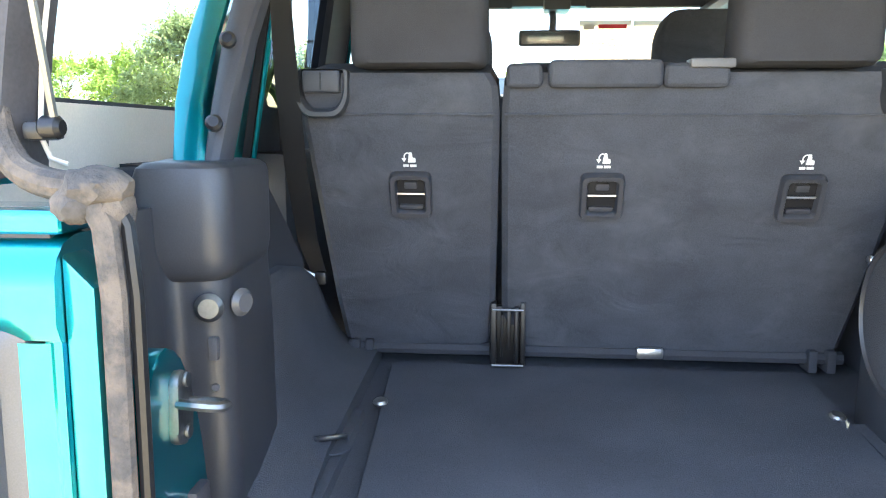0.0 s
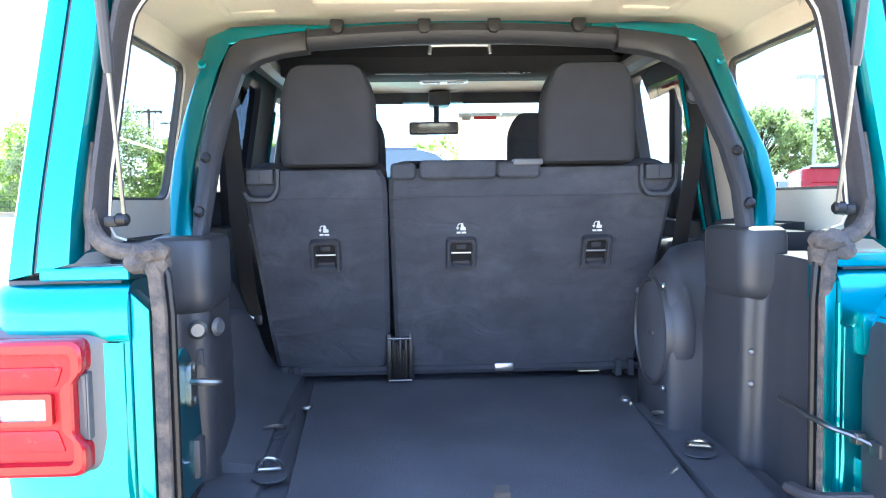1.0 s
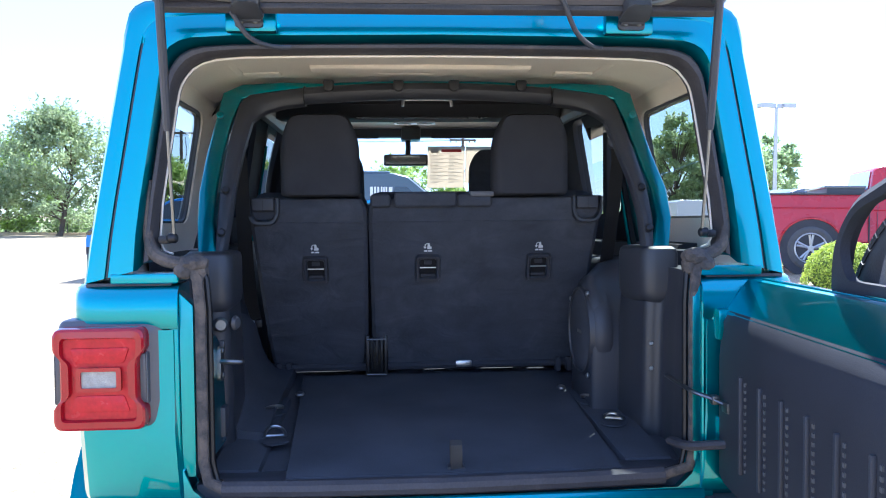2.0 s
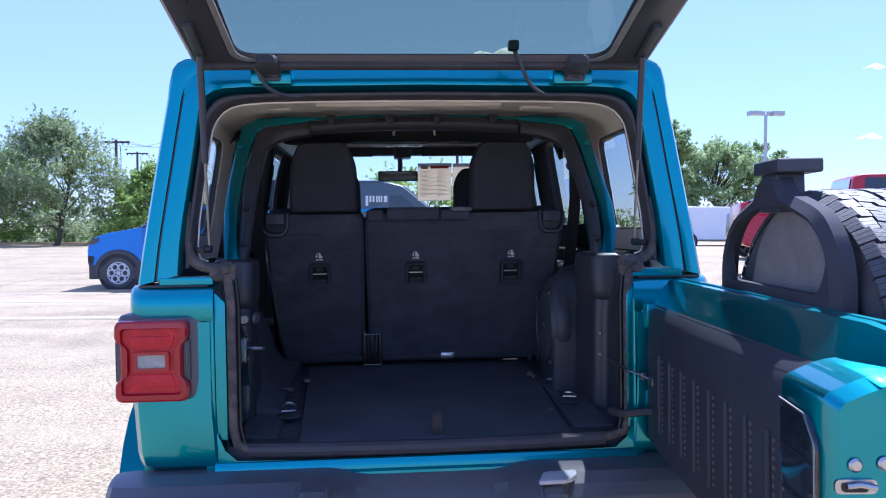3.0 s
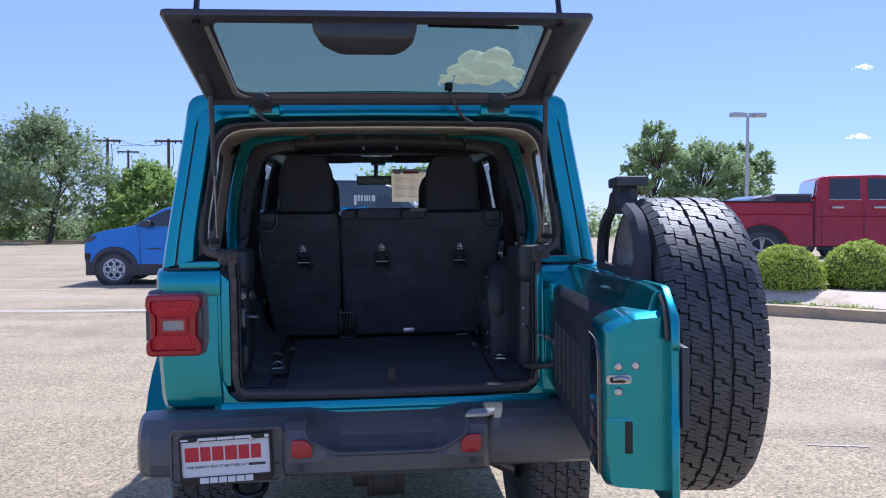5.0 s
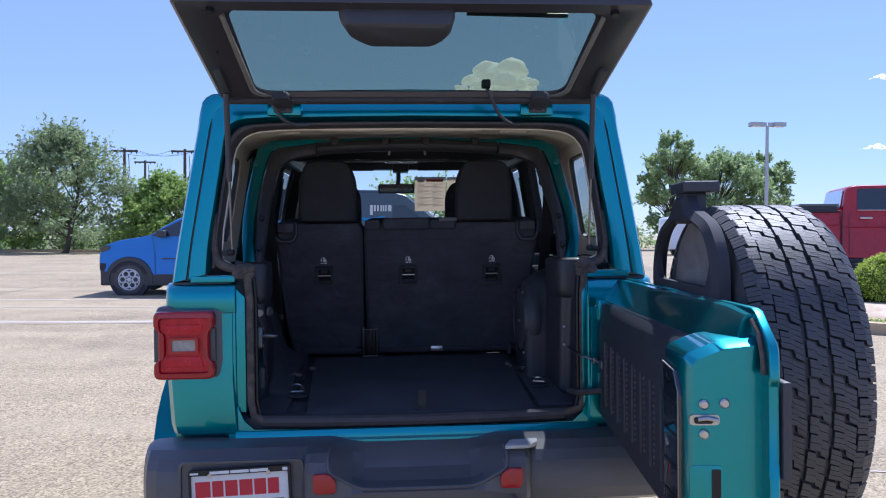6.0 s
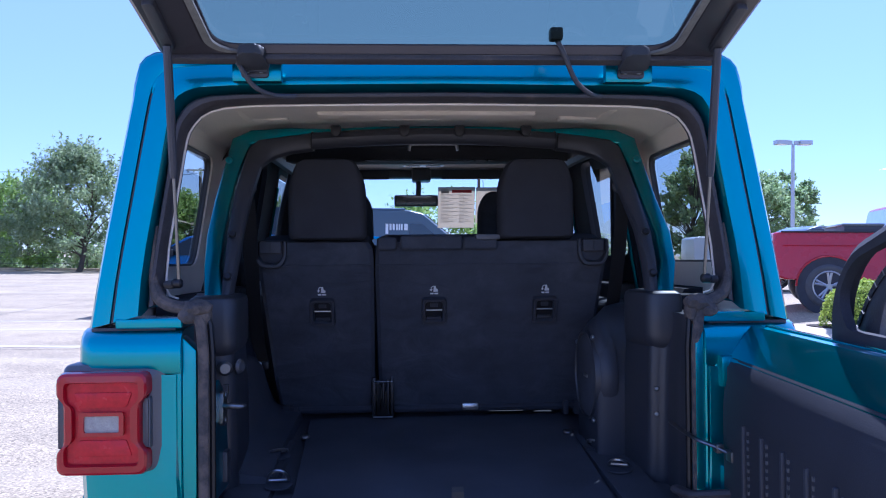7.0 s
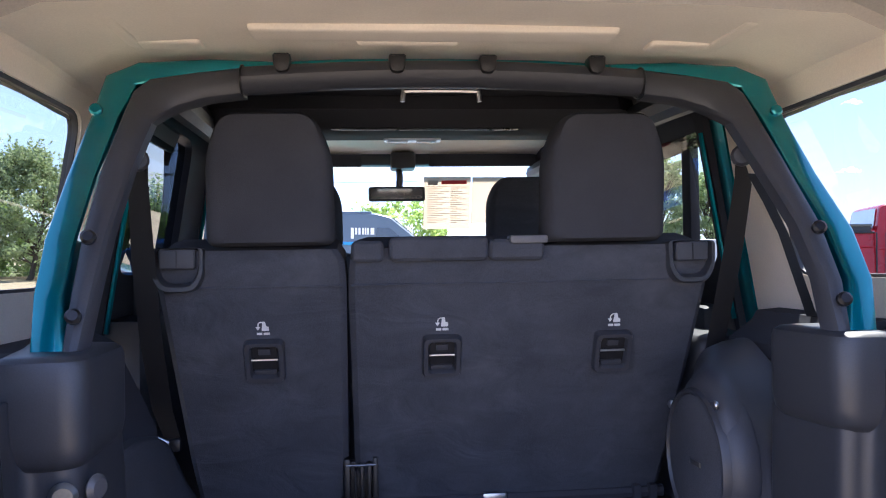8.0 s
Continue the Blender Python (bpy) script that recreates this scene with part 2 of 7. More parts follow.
def disc(bm, c, axis, r, t, n=16, bev=0.0):
    """A short cylinder from c along axis."""
    c, axis = Vector(c), Vector(axis).normalized()
    rr = [(0, r - bev), (bev, r), (t - bev, r), (t, r - bev)] if bev else [(0, r), (t, r)]
    u = axis.orthogonal().normalized()
    v = axis.cross(u)
    return loft(bm, [[c + axis * h + (u * math.cos(a) + v * math.sin(a)) * q for a in (2 * math.pi * j / n for j in range(n))] for h, q in rr])


def D(*a, **k):
    return disc(bmesh.new(), *a, **k)


def frame_panel(bm, y0, y1, z0, z1, hole, fx, t, r=0.03):
    """A wall panel in y and z with one rounded window hole; fx(y, z) is its outer face, t its thickness inwards (signed)."""
    hy0, hy1, hz0, hz1 = hole
    inner = rounded([(hy0, hz0), (hy1, hz0), (hy1, hz1), (hy0, hz1)], r, 5)
    cy, cz = (hy0 + hy1) / 2, (hz0 + hz1) / 2
    outer = []
    for y, z in inner:
        dy, dz = y - cy, z - cz
        k = min((y1 - cy) / dy if dy > 1e-6 else (y0 - cy) / dy if dy < -1e-6 else 1e9, (z1 - cz) / dz if dz > 1e-6 else (z0 - cz) / dz if dz < -1e-6 else 1e9)
        outer.append((cy + dy * k, cz + dz * k))
    for q, ends in ((0, ((y0, z0), (y1, z0), (y1, z1), (y0, z1))),):
        for e in ends:
            i = min(range(len(outer)), key=lambda j: (outer[j][0] - e[0]) ** 2 + (outer[j][1] - e[1]) ** 2)
            outer[i] = e
    A = [(fx(y, z), y, z) for y, z in outer]
    Bq = [(fx(y, z), y, z) for y, z in inner]
    C = [(fx(y, z) + t, y, z) for y, z in inner]
    E = [(fx(y, z) + t, y, z) for y, z in outer]
    return loft(bm, [A, Bq, C, E], closed=True)
# ---------------------------------------------------------------- the car: shell
car = thing("off_road_car", "teal metallic off-road car with open tailgate and raised rear glass", "car", STAND)


def wall_x(z):
    """Half width of the hardtop's outer wall at the height z."""
    return 0.783 - (z - 1.245) * 0.165


# hardtop rear frame: outer outline, rear face edge, deep reveal
outer = [(-0.779, 1.247), (-0.762, 1.36), (-0.729, 1.56), (-0.698, 1.74), (-0.687, 1.80), (-0.676, 1.843), (-0.635, 1.864), (-0.35, 1.871), (0.0, 1.875)]
inner = [(-0.664, 1.275), (-0.657, 1.38), (-0.628, 1.56), (-0.609, 1.69), (-0.602, 1.732), (-0.58, 1.763), (-0.529, 1.778), (-0.3, 1.781), (0.0, 1.784)]
seal1 = [(-0.654, 1.290), (-0.647, 1.38), (-0.621, 1.56), (-0.602, 1.69), (-0.592, 1.722), (-0.566, 1.753), (-0.512, 1.767), (-0.3, 1.770), (0.0, 1.773)]
seal2 = [(-0.632, 1.300), (-0.629, 1.38), (-0.604, 1.55), (-0.587, 1.665), (-0.577, 1.695), (-0.547, 1.731), (-0.487, 1.748), (-0.3, 1.752), (0.0, 1.754)]


def softened(pts):
    """The same outline with its corners cut once, so that bends are round."""
    cut = [pts[0]]
    for i, (a, b) in enumerate(zip(pts, pts[1:])):
        for t in ((0.25,) if i else ()) + ((0.75,) if i < len(pts) - 2 else ()):
            cut.append((a[0] + (b[0] - a[0]) * t, a[1] + (b[1] - a[1]) * t))
    return cut + [pts[-1]]


outer, inner, seal1, seal2 = softened(outer), softened(inner), softened(seal1), softened(seal2)


def whole(half):
    return half + [(-x, z) for x, z in reversed(half[:-1])]


def ring(half, y, grow=0.0, top=None):
    """One rail of the frame at the depth y; top: its depth along the header."""
    return [(x, (y if top is None or z < 1.76 or k in (0, 30) else top) + grow * (z - 1.25), z) for k, (x, z) in enumerate(whole(half))]


def blend(a, b, t):
    return [(p[0] + (q[0] - p[0]) * t, p[1] + (q[1] - p[1]) * t) for p, q in zip(a, b)]


LEAN_IN = 0.06  # the rear face leans forward towards the roof
bm = bmesh.new()
loft(bm, [ring(outer, 0.12, LEAN_IN), ring(outer, 0.034, LEAN_IN), ring(blend(outer, inner, 0.03), 0.018, LEAN_IN, 0.010), ring(blend(outer, inner, 0.10), 0.008, LEAN_IN, 0.004), ring(blend(outer, inner, 0.25), 0.003, LEAN_IN), ring(blend(outer, inner, 0.40), 0.002, LEAN_IN), ring(blend(outer, inner, 0.44), 0.003, LEAN_IN), ring(blend(outer, inner, 0.46), 0.010, LEAN_IN, 0.002), ring(blend(outer, inner, 0.49), 0.010, LEAN_IN, 0.002), ring(blend(outer, inner, 0.51), 0.002, LEAN_IN), ring(blend(outer, inner, 0.75), -0.004, LEAN_IN), ring(blend(outer, inner, 0.92), -0.005, LEAN_IN), ring(blend(outer, inner, 0.98), -0.004, LEAN_IN), ring(blend(outer, inner, 1.03), 0.006, LEAN_IN), ring(seal1, 0.032, LEAN_IN), ring(seal1, 0.10, LEAN_IN)], ring_closed=False, caps=False)
for s in (-1, 1):  # sill of the opening's lower corner
    box(bm, *sorted((s * 0.572, s * 0.715)), -0.0030, 0.09, 1.2475, 1.270, 0.006, 3)
part("hardtop_frame", bm, TEAL, car)
for s in (-1, 1):  # black filler paints the shadow line between hardtop and tub
    part("joint_shadow_strip", B(*sorted((s * 0.59, s * 0.768)), 0.010, 0.11, 1.238, 1.2495, 0.002), BLACK, car)
for s in (-1, 1):  # dark gap in the groove that splits each corner post
    mid = blend(outer, inner, 0.475)[:9]
    part("panel_seam", T([(-s * x, 0.0085 + LEAN_IN * (z - 1.25), z) for x, z in mid], 0.0026, 6), BLACK, car)
bm = bmesh.new()
loft(bm, [ring(blend(seal1, seal2, -0.1), 0.034, LEAN_IN), ring(blend(seal1, seal2, 0.05), 0.020, LEAN_IN), ring(blend(seal1, seal2, 0.3), 0.012, LEAN_IN), ring(blend(seal1, seal2, 0.65), 0.014, LEAN_IN), ring(blend(seal1, seal2, 0.9), 0.026, LEAN_IN), ring(seal2, 0.045, LEAN_IN), ring(seal2, 0.080, LEAN_IN)], ring_closed=False, caps=False)
part("hatch_seal", bm, SEAL, car, "dusty black rubber seal round the hatch opening")
bm = bmesh.new()
lip = [(-0.600, 1.312), (-0.618, 1.318), (-0.628, 1.340)] + [p for p in seal2 if p[1] > 1.36]
tube(bm, [(x * 0.997, 0.058 + LEAN_IN * (z - 1.25), z - 0.003) for x, z in whole(lip)], 0.0026, 6)
part("liner_lip", bm, LINER, car)

# roof skin and liner
bm = bmesh.new()
rows = []
for y in (0.02, 0.3, 1.0, 2.0, 2.45):
    rise = 0.035 * y
    rows.append([(x * (1 if y < 2 else 0.97), y + LEAN_IN * 0.55, z + rise) for x, z in whole(outer[7:])])
loft(bm, rows, ring_closed=False, caps=False)
part("roof_skin", bm, TEAL, car)
bm = bmesh.new()
lin = [(-0.704, 1.688), (-0.672, 1.752), (-0.60, 1.782), (-0.40, 1.792), (0.0, 1.795)]
rows = []
for y, dz in ((0.06, -0.006), (0.10, 0.006), (0.17, 0.012), (0.185, 0.024), (0.25, 0.028), (0.33, 0.026), (0.345, 0.012), (0.40, 0.014), (0.54, 0.016), (0.60, 0.014), (0.66, 0.012), (0.86, 0.010)):
    rows.append([(x, y, z + dz) for x, z in whole(lin)])
loft(bm, rows[6:], ring_closed=False, caps=False)
# rear strip of the liner: a darker copy of its cream paints the shade
SHADED_LINER = material("shaded_liner_taupe", (0.56, 0.51, 0.46), 0.75, 0, 0.12, 8, 300, 0.1, dist=0.002)
part("shaded_liner_strip", loft(bmesh.new(), rows[:7], ring_closed=False, caps=False), SHADED_LINER, car, "rear strip of the hardtop liner, painted darker as shade")
part("headliner", bm, LINER, car, "cream moulded liner of the hardtop")
bm = bmesh.new()  # pressed ribs of the liner
for x0, x1, y0, y1, d in ((-0.335, 0.285, 0.475, 0.54, 0.014), (-0.535, -0.425, 0.56, 0.61, 0.016), (-0.555, -0.525, 0.42, 0.60, 0.016), (0.365, 0.48, 0.55, 0.60, 0.016), (0.475, 0.505, 0.42, 0.59, 0.016), (-0.16, 0.02, 0.555, 0.575, 0.01), (-0.42, 0.42, 0.12, 0.16, 0.012)):
    box(bm, x0, x1, y0, y1, 1.797 + (0.002 if x1 - x0 < 0.3 else 0.0), 1.830, 0.010, 4)
part("liner_rib", bm, LINER, car)

WIN = (0.115, 0.757, 1.380, 1.714)
for s in (-1, 1):
    bm = bmesh.new()
    frame_panel(bm, 0.08, 0.94, 1.247, 1.80, WIN, lambda y, z: s * wall_x(z), -s * 0.012, 0.05)
    part("hardtop_side", bm, TEAL, car)
    bm = bmesh.new()
    frame_panel(bm, 0.075, 0.938, 1.25, 1.79, (WIN[0] - 0.02, WIN[1] - 0.001, WIN[2] - 0.002, WIN[3] + 0.002), lambda y, z: s * (wall_x(z) - 0.013), -s * 0.008, 0.05)
    part("side_liner", bm, LINER, car)
    bm = bmesh.new()
    frame_panel(bm, WIN[0] - 0.022, WIN[1] + 0.006, WIN[2] - 0.006, WIN[3] + 0.006, (WIN[0] - 0.016, WIN[1] - 0.006, WIN[2] + 0.004, WIN[3] - 0.006), lambda y, z: s * (wall_x(z) + 0.002), -s * 0.017, 0.045)
    part("window_gasket", bm, BLACK, car)
    bm = bmesh.new()
    loft(bm, [[(s * (wall_x(z) - 0.006), y, z) for y in (WIN[0] - 0.015, WIN[1])] for z in (WIN[2], WIN[3])], ring_closed=False, caps=False)
    part("quarter_window", bm, TINT, car, "tinted quarter window")

# tub: corner panels, shoulder, lamp bay
for s in (-1, 1):
    bm = bmesh.new()  # shoulder below the hardtop
    sec = [(0.02, 1.246), (0.0, 1.240), (-0.012, 1.228), (-0.018, 1.212), (-0.020, 1.168), (-0.014, 1.152), (-0.002, 1.147), (0.09, 1.146), (0.09, 1.246)]
    rings = [[(s * x, y + k * (1 if y < 0.05 else 0), z) for y, z in sec] for x, k in ((0.572, 0.0), (0.70, 0.0), (0.757, 0.002), (0.780, 0.012), (0.794, 0.032), (0.798, 0.055))]
    loft(bm, rings)
    part("shoulder_panel", bm, TEAL, car)
    bm = bmesh.new()  # corner panel with its lower taper
    sec = [(0.572, -0.002), (0.582, -0.014), (0.60, -0.016), (0.74, -0.014), (0.775, 0.0), (0.795, 0.03), (0.797, 0.12)]
    rings = [[(s * (x - k), y + q, z) for x, y in sec] for z, k, q in ((1.150, 0, 0), (1.0, 0, 0), (0.93, 0.0, -0.004), (0.80, 0.008, -0.004), (0.765, 0.014, 0.004), (0.742, 0.02, 0.03))]
    loft(bm, rings, ring_closed=False, caps=False)
    part("corner_panel", bm, TEAL, car)
    # door jamb beside the opening: two stepped flanges
    for x0, x1, y0, y1 in ((0.572, 0.590, -0.012, 0.03), (0.552 - (0.010 if s < 0 else 0.0), 0.572, -0.006, 0.04)):
        part("door_jamb", P([(s * x0, 1.20), (s * x0, 0.80 if x0 > 0.56 else 0.83), (s * x1, 0.79 if x0 > 0.56 else 0.83), (s * x1, 1.23)], "y", y0, y1, 0.005), TEAL, car)
    for x in (0.574, 0.597, 0.624) if s > 0 else ():  # pressed beads of the hinge side
        part("jamb_bead", T([(x, -0.010, 0.80), (x, -0.010, 1.19)], 0.0055, 8), TEAL, car)
    out = 0.030 if s > 0 else 0.0
    way = ((0.548, 1.285), (0.534, 1.255), (0.529, 1.19), (0.529, 1.0), (0.529, 0.86), (0.519, 0.815), (0.485, 0.797))
    part("gate_seal", tube(bmesh.new(), [(s * x + out * (x > 0.5), 0.004, z) for x, z in way], 0.0125, 10, flat=0.8), DUST, car, "dusty rubber door seal")
    part("seal_rib", tube(bmesh.new(), [(s * (x - 0.017) + out * (x > 0.5), 0.014, z) for x, z in way], 0.007, 8), STEEL, car)
    bm = bmesh.new()  # the crumpled rubber where the seals meet
    tube(bm, curve_points([(s * 0.636, 0.034, 1.47), (s * 0.643, 0.030, 1.37), (s * 0.632, 0.024, 1.318), (s * 0.600, 0.016, 1.296), (s * 0.548 + out * 0.5, 0.010, 1.288)], 5), [0.004 + 0.0105 * min(1, j / 10) for j in range(21)], 10)
    corner = part("seal_corner", bm, DUST, car, "dirty rubber seal corner")
    for cx, cy, cz, ra, rb, rc in ((0.545, 0.016, 1.290, 0.032, 0.030, 0.020), (0.562, 0.006, 1.274, 0.022, 0.018, 0.018), (0.532, 0.020, 1.270, 0.018, 0.022, 0.028)):
        fold = bmesh.new()
        for v in bmesh.ops.create_icosphere(fold, subdivisions=3, radius=1)["verts"]:
            n = v.co.copy()
            q = 1 + 0.16 * noise.noise(n * 2.5 + Vector((cz * 50, s, 0))) + 0.07 * noise.noise(n * 7)
            v.co = Vector((s * cx + out * 0.8 + n.x * ra * q, cy + n.y * rb * q, cz + n.z * rc * q))
        part("seal_fold", fold, DUST, corner)
bm = bmesh.new()  # sill under the gate
plate(bm, [(-0.562, 0.85), (-0.555, 0.80), (-0.52, 0.768), (0.0, 0.764), (0.52, 0.768), (0.555, 0.80), (0.562, 0.85), (0.60, 0.85), (0.60, 0.715), (-0.60, 0.715), (-0.60, 0.85)], "y", -0.010, 0.05, 0.006)
loft(bm, [[(x, -0.008, 0.772), (x, -0.014, 0.769), (x, -0.020, 0.758), (x, -0.021, 0.744), (x, -0.029, 0.738), (x, -0.030, 0.722)] for x in (-0.575, -0.56, 0.56, 0.575)])
part("sill_panel", bm, TEAL, car)
bm = bmesh.new()
tube(bm, [(x, 0.008, 0.797 - 0.008 * (1 - (x / 0.5) ** 2)) for x in (-0.49, -0.3, 0, 0.3, 0.49)], 0.020, 10)
part("sill_seal", bm, SEAL, car)
bm = bmesh.new()
box(bm, -0.55, 0.55, 0.02, 0.10, 0.76, 0.806, 0.008)
part("scuff_plate", bm, BLACK, car)

for s in (-1, 1):  # pillar between hardtop and door
    part("rear_pillar", loft(bmesh.new(), [[(s * (wall_x(z) + a), y, z) for a, y in ((0.0, 0.942), (0.0, 1.002), (-0.024, 1.002), (-0.024, 0.942))] for z in (1.24, 1.5, 1.80)]), TEAL, car)
# outer body sides, doors and pillars
DOORS = ((1.005, 1.80, 1.05, 1.56), (1.815, 2.86, 1.85, 2.62))
# left rear pane is tinted near black to stand in for the darkness there
NEAR_BLACK_PANE = glass("near_black_left_pane", (0.035, 0.045, 0.055))
for s in (-1, 1):
    bm = bmesh.new()
    plate(bm, [(0.10, 1.24), (0.84, 1.24), (0.84, 0.50), (0.62, 0.50), (0.50, 0.80), (0.20, 0.80), (0.10, 0.70)], "x", s * 0.755, s * 0.797, 0.008)
    part("quarter_panel", bm, TEAL, car)
    for y0, y1, w0, w1 in DOORS:
        bm = bmesh.new()
        plate(bm, [(y0, 0.50), (y1, 0.50), (y1, 1.26), (y0, 1.26)], "x", s * 0.75, s * 0.80, 0.01)
        door = part("side_door", bm, TEAL, car)
        bm = bmesh.new()
        frame_panel(bm, y0, y1, 1.24, 1.82, (w0, w1, 1.40, 1.785), lambda y, z: s * (wall_x(z) + 0.0), -s * 0.04, 0.06)
        part("window_frame", bm, MATTE, door)
        part("frame_edge", T([(s * (wall_x(z) - 0.045), y0 + 0.012, z) for z in (1.27, 1.5, 1.72)], 0.006, 6), TEAL, door)
        bm = bmesh.new()
        box(bm, *sorted((s * 0.66, s * 0.75)), y0 + 0.02, y1 - 0.02, 0.55, 1.30, 0.02)
        part("door_card", bm, BLACK, door)
        bm = bmesh.new()
        loft(bm, [[(s * (wall_x(z) - 0.02), y, z) for y in (w0, w1)] for z in (1.32, 1.77)], ring_closed=False, caps=False)
        part("window_pane", bm, NEAR_BLACK_PANE if s < 0 and y0 < 1.5 else TINT, door)
    bm = bmesh.new()
    box(bm, *sorted((s * (wall_x(1.55) - 0.045), s * (wall_x(1.55) - 0.02))), 1.15, 1.205, 1.30, 1.79, 0.004)
    part("window_divider", bm, MATTE, car)
    bm = bmesh.new()  # sport bar rails above the doors and the middle posts
    tube(bm, curve_points([(s * 0.52, 0.68, 1.75), (s * 0.56, 1.2, 1.785), (s * 0.56, 1.9, 1.79), (s * 0.56, 2.45, 1.79)]), 0.036, 10)
    tube(bm, curve_points([(s * 0.575, 1.86, 1.775), (s * 0.63, 1.88, 1.55), (s * 0.66, 1.90, 1.2), (s * 0.65, 1.90, 0.7)]), 0.045, 10)
    tube(bm, [(s * 0.60, 2.35, 1.80), (s * 0.66, 2.62, 1.45), (s * 0.68, 2.75, 1.2)], 0.05, 8)
    part("sport_bar_rail", bm, BLACK, car)
bm = bmesh.new()  # black roof panel over the rear seats, closed down to the side walls
loft(bm, [[(-0.70, y, 1.70), (-0.66, y, z - 0.05), (-0.60, y, z), (0.60, y, z), (0.66, y, z - 0.05), (0.70, y, 1.70)] for y, z in ((0.862, 1.795), (0.87, 1.815), (1.0, 1.83), (1.44, 1.85))], ring_closed=False, caps=False)
for w0, w1 in ((-0.70, -0.562), (0.562, 0.70)):  # its side rails run on over the front doors
    box(bm, w0, w1, 1.44, 2.42, 1.835, 1.875, 0.01)
part("front_headliner", bm, MATTE, car)
bm = bmesh.new()  # cream panels over the front seats
loft(bm, [[(-0.56, y, z - 0.004), (-0.54, y, z), (0.54, y, z), (0.56, y, z - 0.004)] for y, z in ((1.50, 1.872), (2.0, 1.878), (2.30, 1.880), (2.36, 1.874), (2.40, 1.866))], ring_closed=False, caps=False)
part("front_roof_panel", bm, LINER, car, "cream removable roof panel over the front seats")
bm = bmesh.new()
box(bm, -0.70, 0.70, 0.9, 4.0, 0.42, 0.50, 0.02)
box(bm, -0.66, 0.66, 2.95, 4.25, 0.55, 1.15, 0.06, 3)
part("hood_and_floor_pan", bm, TEAL, car)

# windshield frame, visors, mirror, dash
bm = bmesh.new()
box(bm, -0.66, 0.66, 2.40, 2.47, 1.820, 1.868, 0.012)
box(bm, -0.66, 0.66, 2.47, 2.52, 1.845, 1.93, 0.01)
plate(bm, [(-0.70, 1.30), (-0.62, 1.85), (-0.56, 1.85), (-0.64, 1.30)], "y", 2.50, 2.56, 0.008)
plate(bm, [(0.70, 1.30), (0.62, 1.85), (0.56, 1.85), (0.64, 1.30)], "y", 2.50, 2.56, 0.008)
part("windshield_frame", bm, BLACK, car)
bm = bmesh.new()
loft(bm, [[(x, 2.46 + (1.81 - z) * 0.45, z) for x in (-0.62, 0.62)] for z in (1.25, 1.82)], ring_closed=False, caps=False)
part("windshield", bm, CLEAR, car).visible_shadow = False
for x0, x1 in ((-0.52, -0.165), (0.105, 0.545)):
    visor = part("sun_visor", P(rounded([(x0, 1.812), (x1, 1.812), (x1 - 0.006, 1.862), (x0 + 0.006, 1.862)], 0.012, 4), "y", 2.375, 2.392, 0.005), MATTE, car)
    part("visor_edge", T([(x0 + 0.02, 2.374, 1.813), (x1 - 0.02, 2.374, 1.813)], 0.0022, 6), DULL, visor)
bm = B(-0.142, 0.083, 2.285, 2.31, 1.663, 1.722, 0.012, 3)
mirror_ob = part("rear_view_mirror", bm, BLACK, car)
bm = B(-0.132, 0.073, 2.281, 2.2835, 1.671, 1.714)
part("mirror_glass", bm, material("mirror_silver", (0.9, 0.9, 0.9), 0.03, 1.0, 0.01, 4, 40, 0), mirror_ob)
part("mirror_stem", T([(-0.02, 2.31, 1.70), (-0.015, 2.34, 1.76), (-0.015, 2.40, 1.80)], 0.014, 8), BLACK, mirror_ob)
part("sensor_cover", B(-0.05, 0.05, 2.34, 2.46, 1.80, 1.868, 0.012), BLACK, car)
bm = bmesh.new()
loft(bm, [[(-0.66, y, z), (0.66, y, z)] for y, z in ((2.15, 0.75), (2.13, 1.15), (2.18, 1.24), (2.35, 1.27), (2.75, 1.25), (2.75, 0.7))], ring_closed=False, caps=False)
part("dashboard", bm, BLACK, car)
bm = bmesh.new()
c = Vector((-0.36, 2.0, 1.26))
ringp = [c + Vector((math.cos(a) * 0.185, math.sin(a) * 0.075, math.sin(a) * 0.17)) for a in (2 * math.pi * j / 28 for j in range(29))]
tube(bm, ringp, 0.016, 8)
box(bm, -0.44, -0.28, 1.98, 2.03, 1.21, 1.31, 0.02)
part("steering_wheel", bm, BLACK, car)
# price sheet behind the windshield
def on_glass(bm):
    """Lean a thing that stands upright at y = 0 against the inside of the windshield."""
    for v in bm.verts:
        v.co.y += 2.438 + (1.81 - v.co.z) * 0.45
    return bm


sheet = part("window_sheet", on_glass(B(0.091, 0.290, 0.0, 0.003, 1.562, 1.777)), PAPER, car, "printed cream price sheet in the windshield")
part("header_bar", on_glass(B(0.165, 0.272, -0.003, -0.001, 1.747, 1.762)), REDPRINT, sheet)
part("logo_bar", on_glass(B(0.108, 0.150, -0.003, -0.001, 1.744, 1.764)), material("grey_print", (0.45, 0.43, 0.40), 0.7, 0, 0.05, 8, 100, 0), sheet)
bm = bmesh.new()
for k in range(20):
    z = 1.588 + k * 0.0075
    box(bm, 0.106, 0.150 + 0.025 * ((k * 7) % 3), -0.003, -0.001, z, z + 0.0022)
    box(bm, 0.205, 0.235 + 0.02 * ((k * 5) % 3), -0.003, -0.001, z, z + 0.0022)
part("print_bar", on_glass(bm), bpy.data.materials["grey_print"], sheet)
part("rule_line", on_glass(B(0.100, 0.282, -0.003, -0.001, 1.738, 1.7395)), bpy.data.materials["grey_print"], sheet)

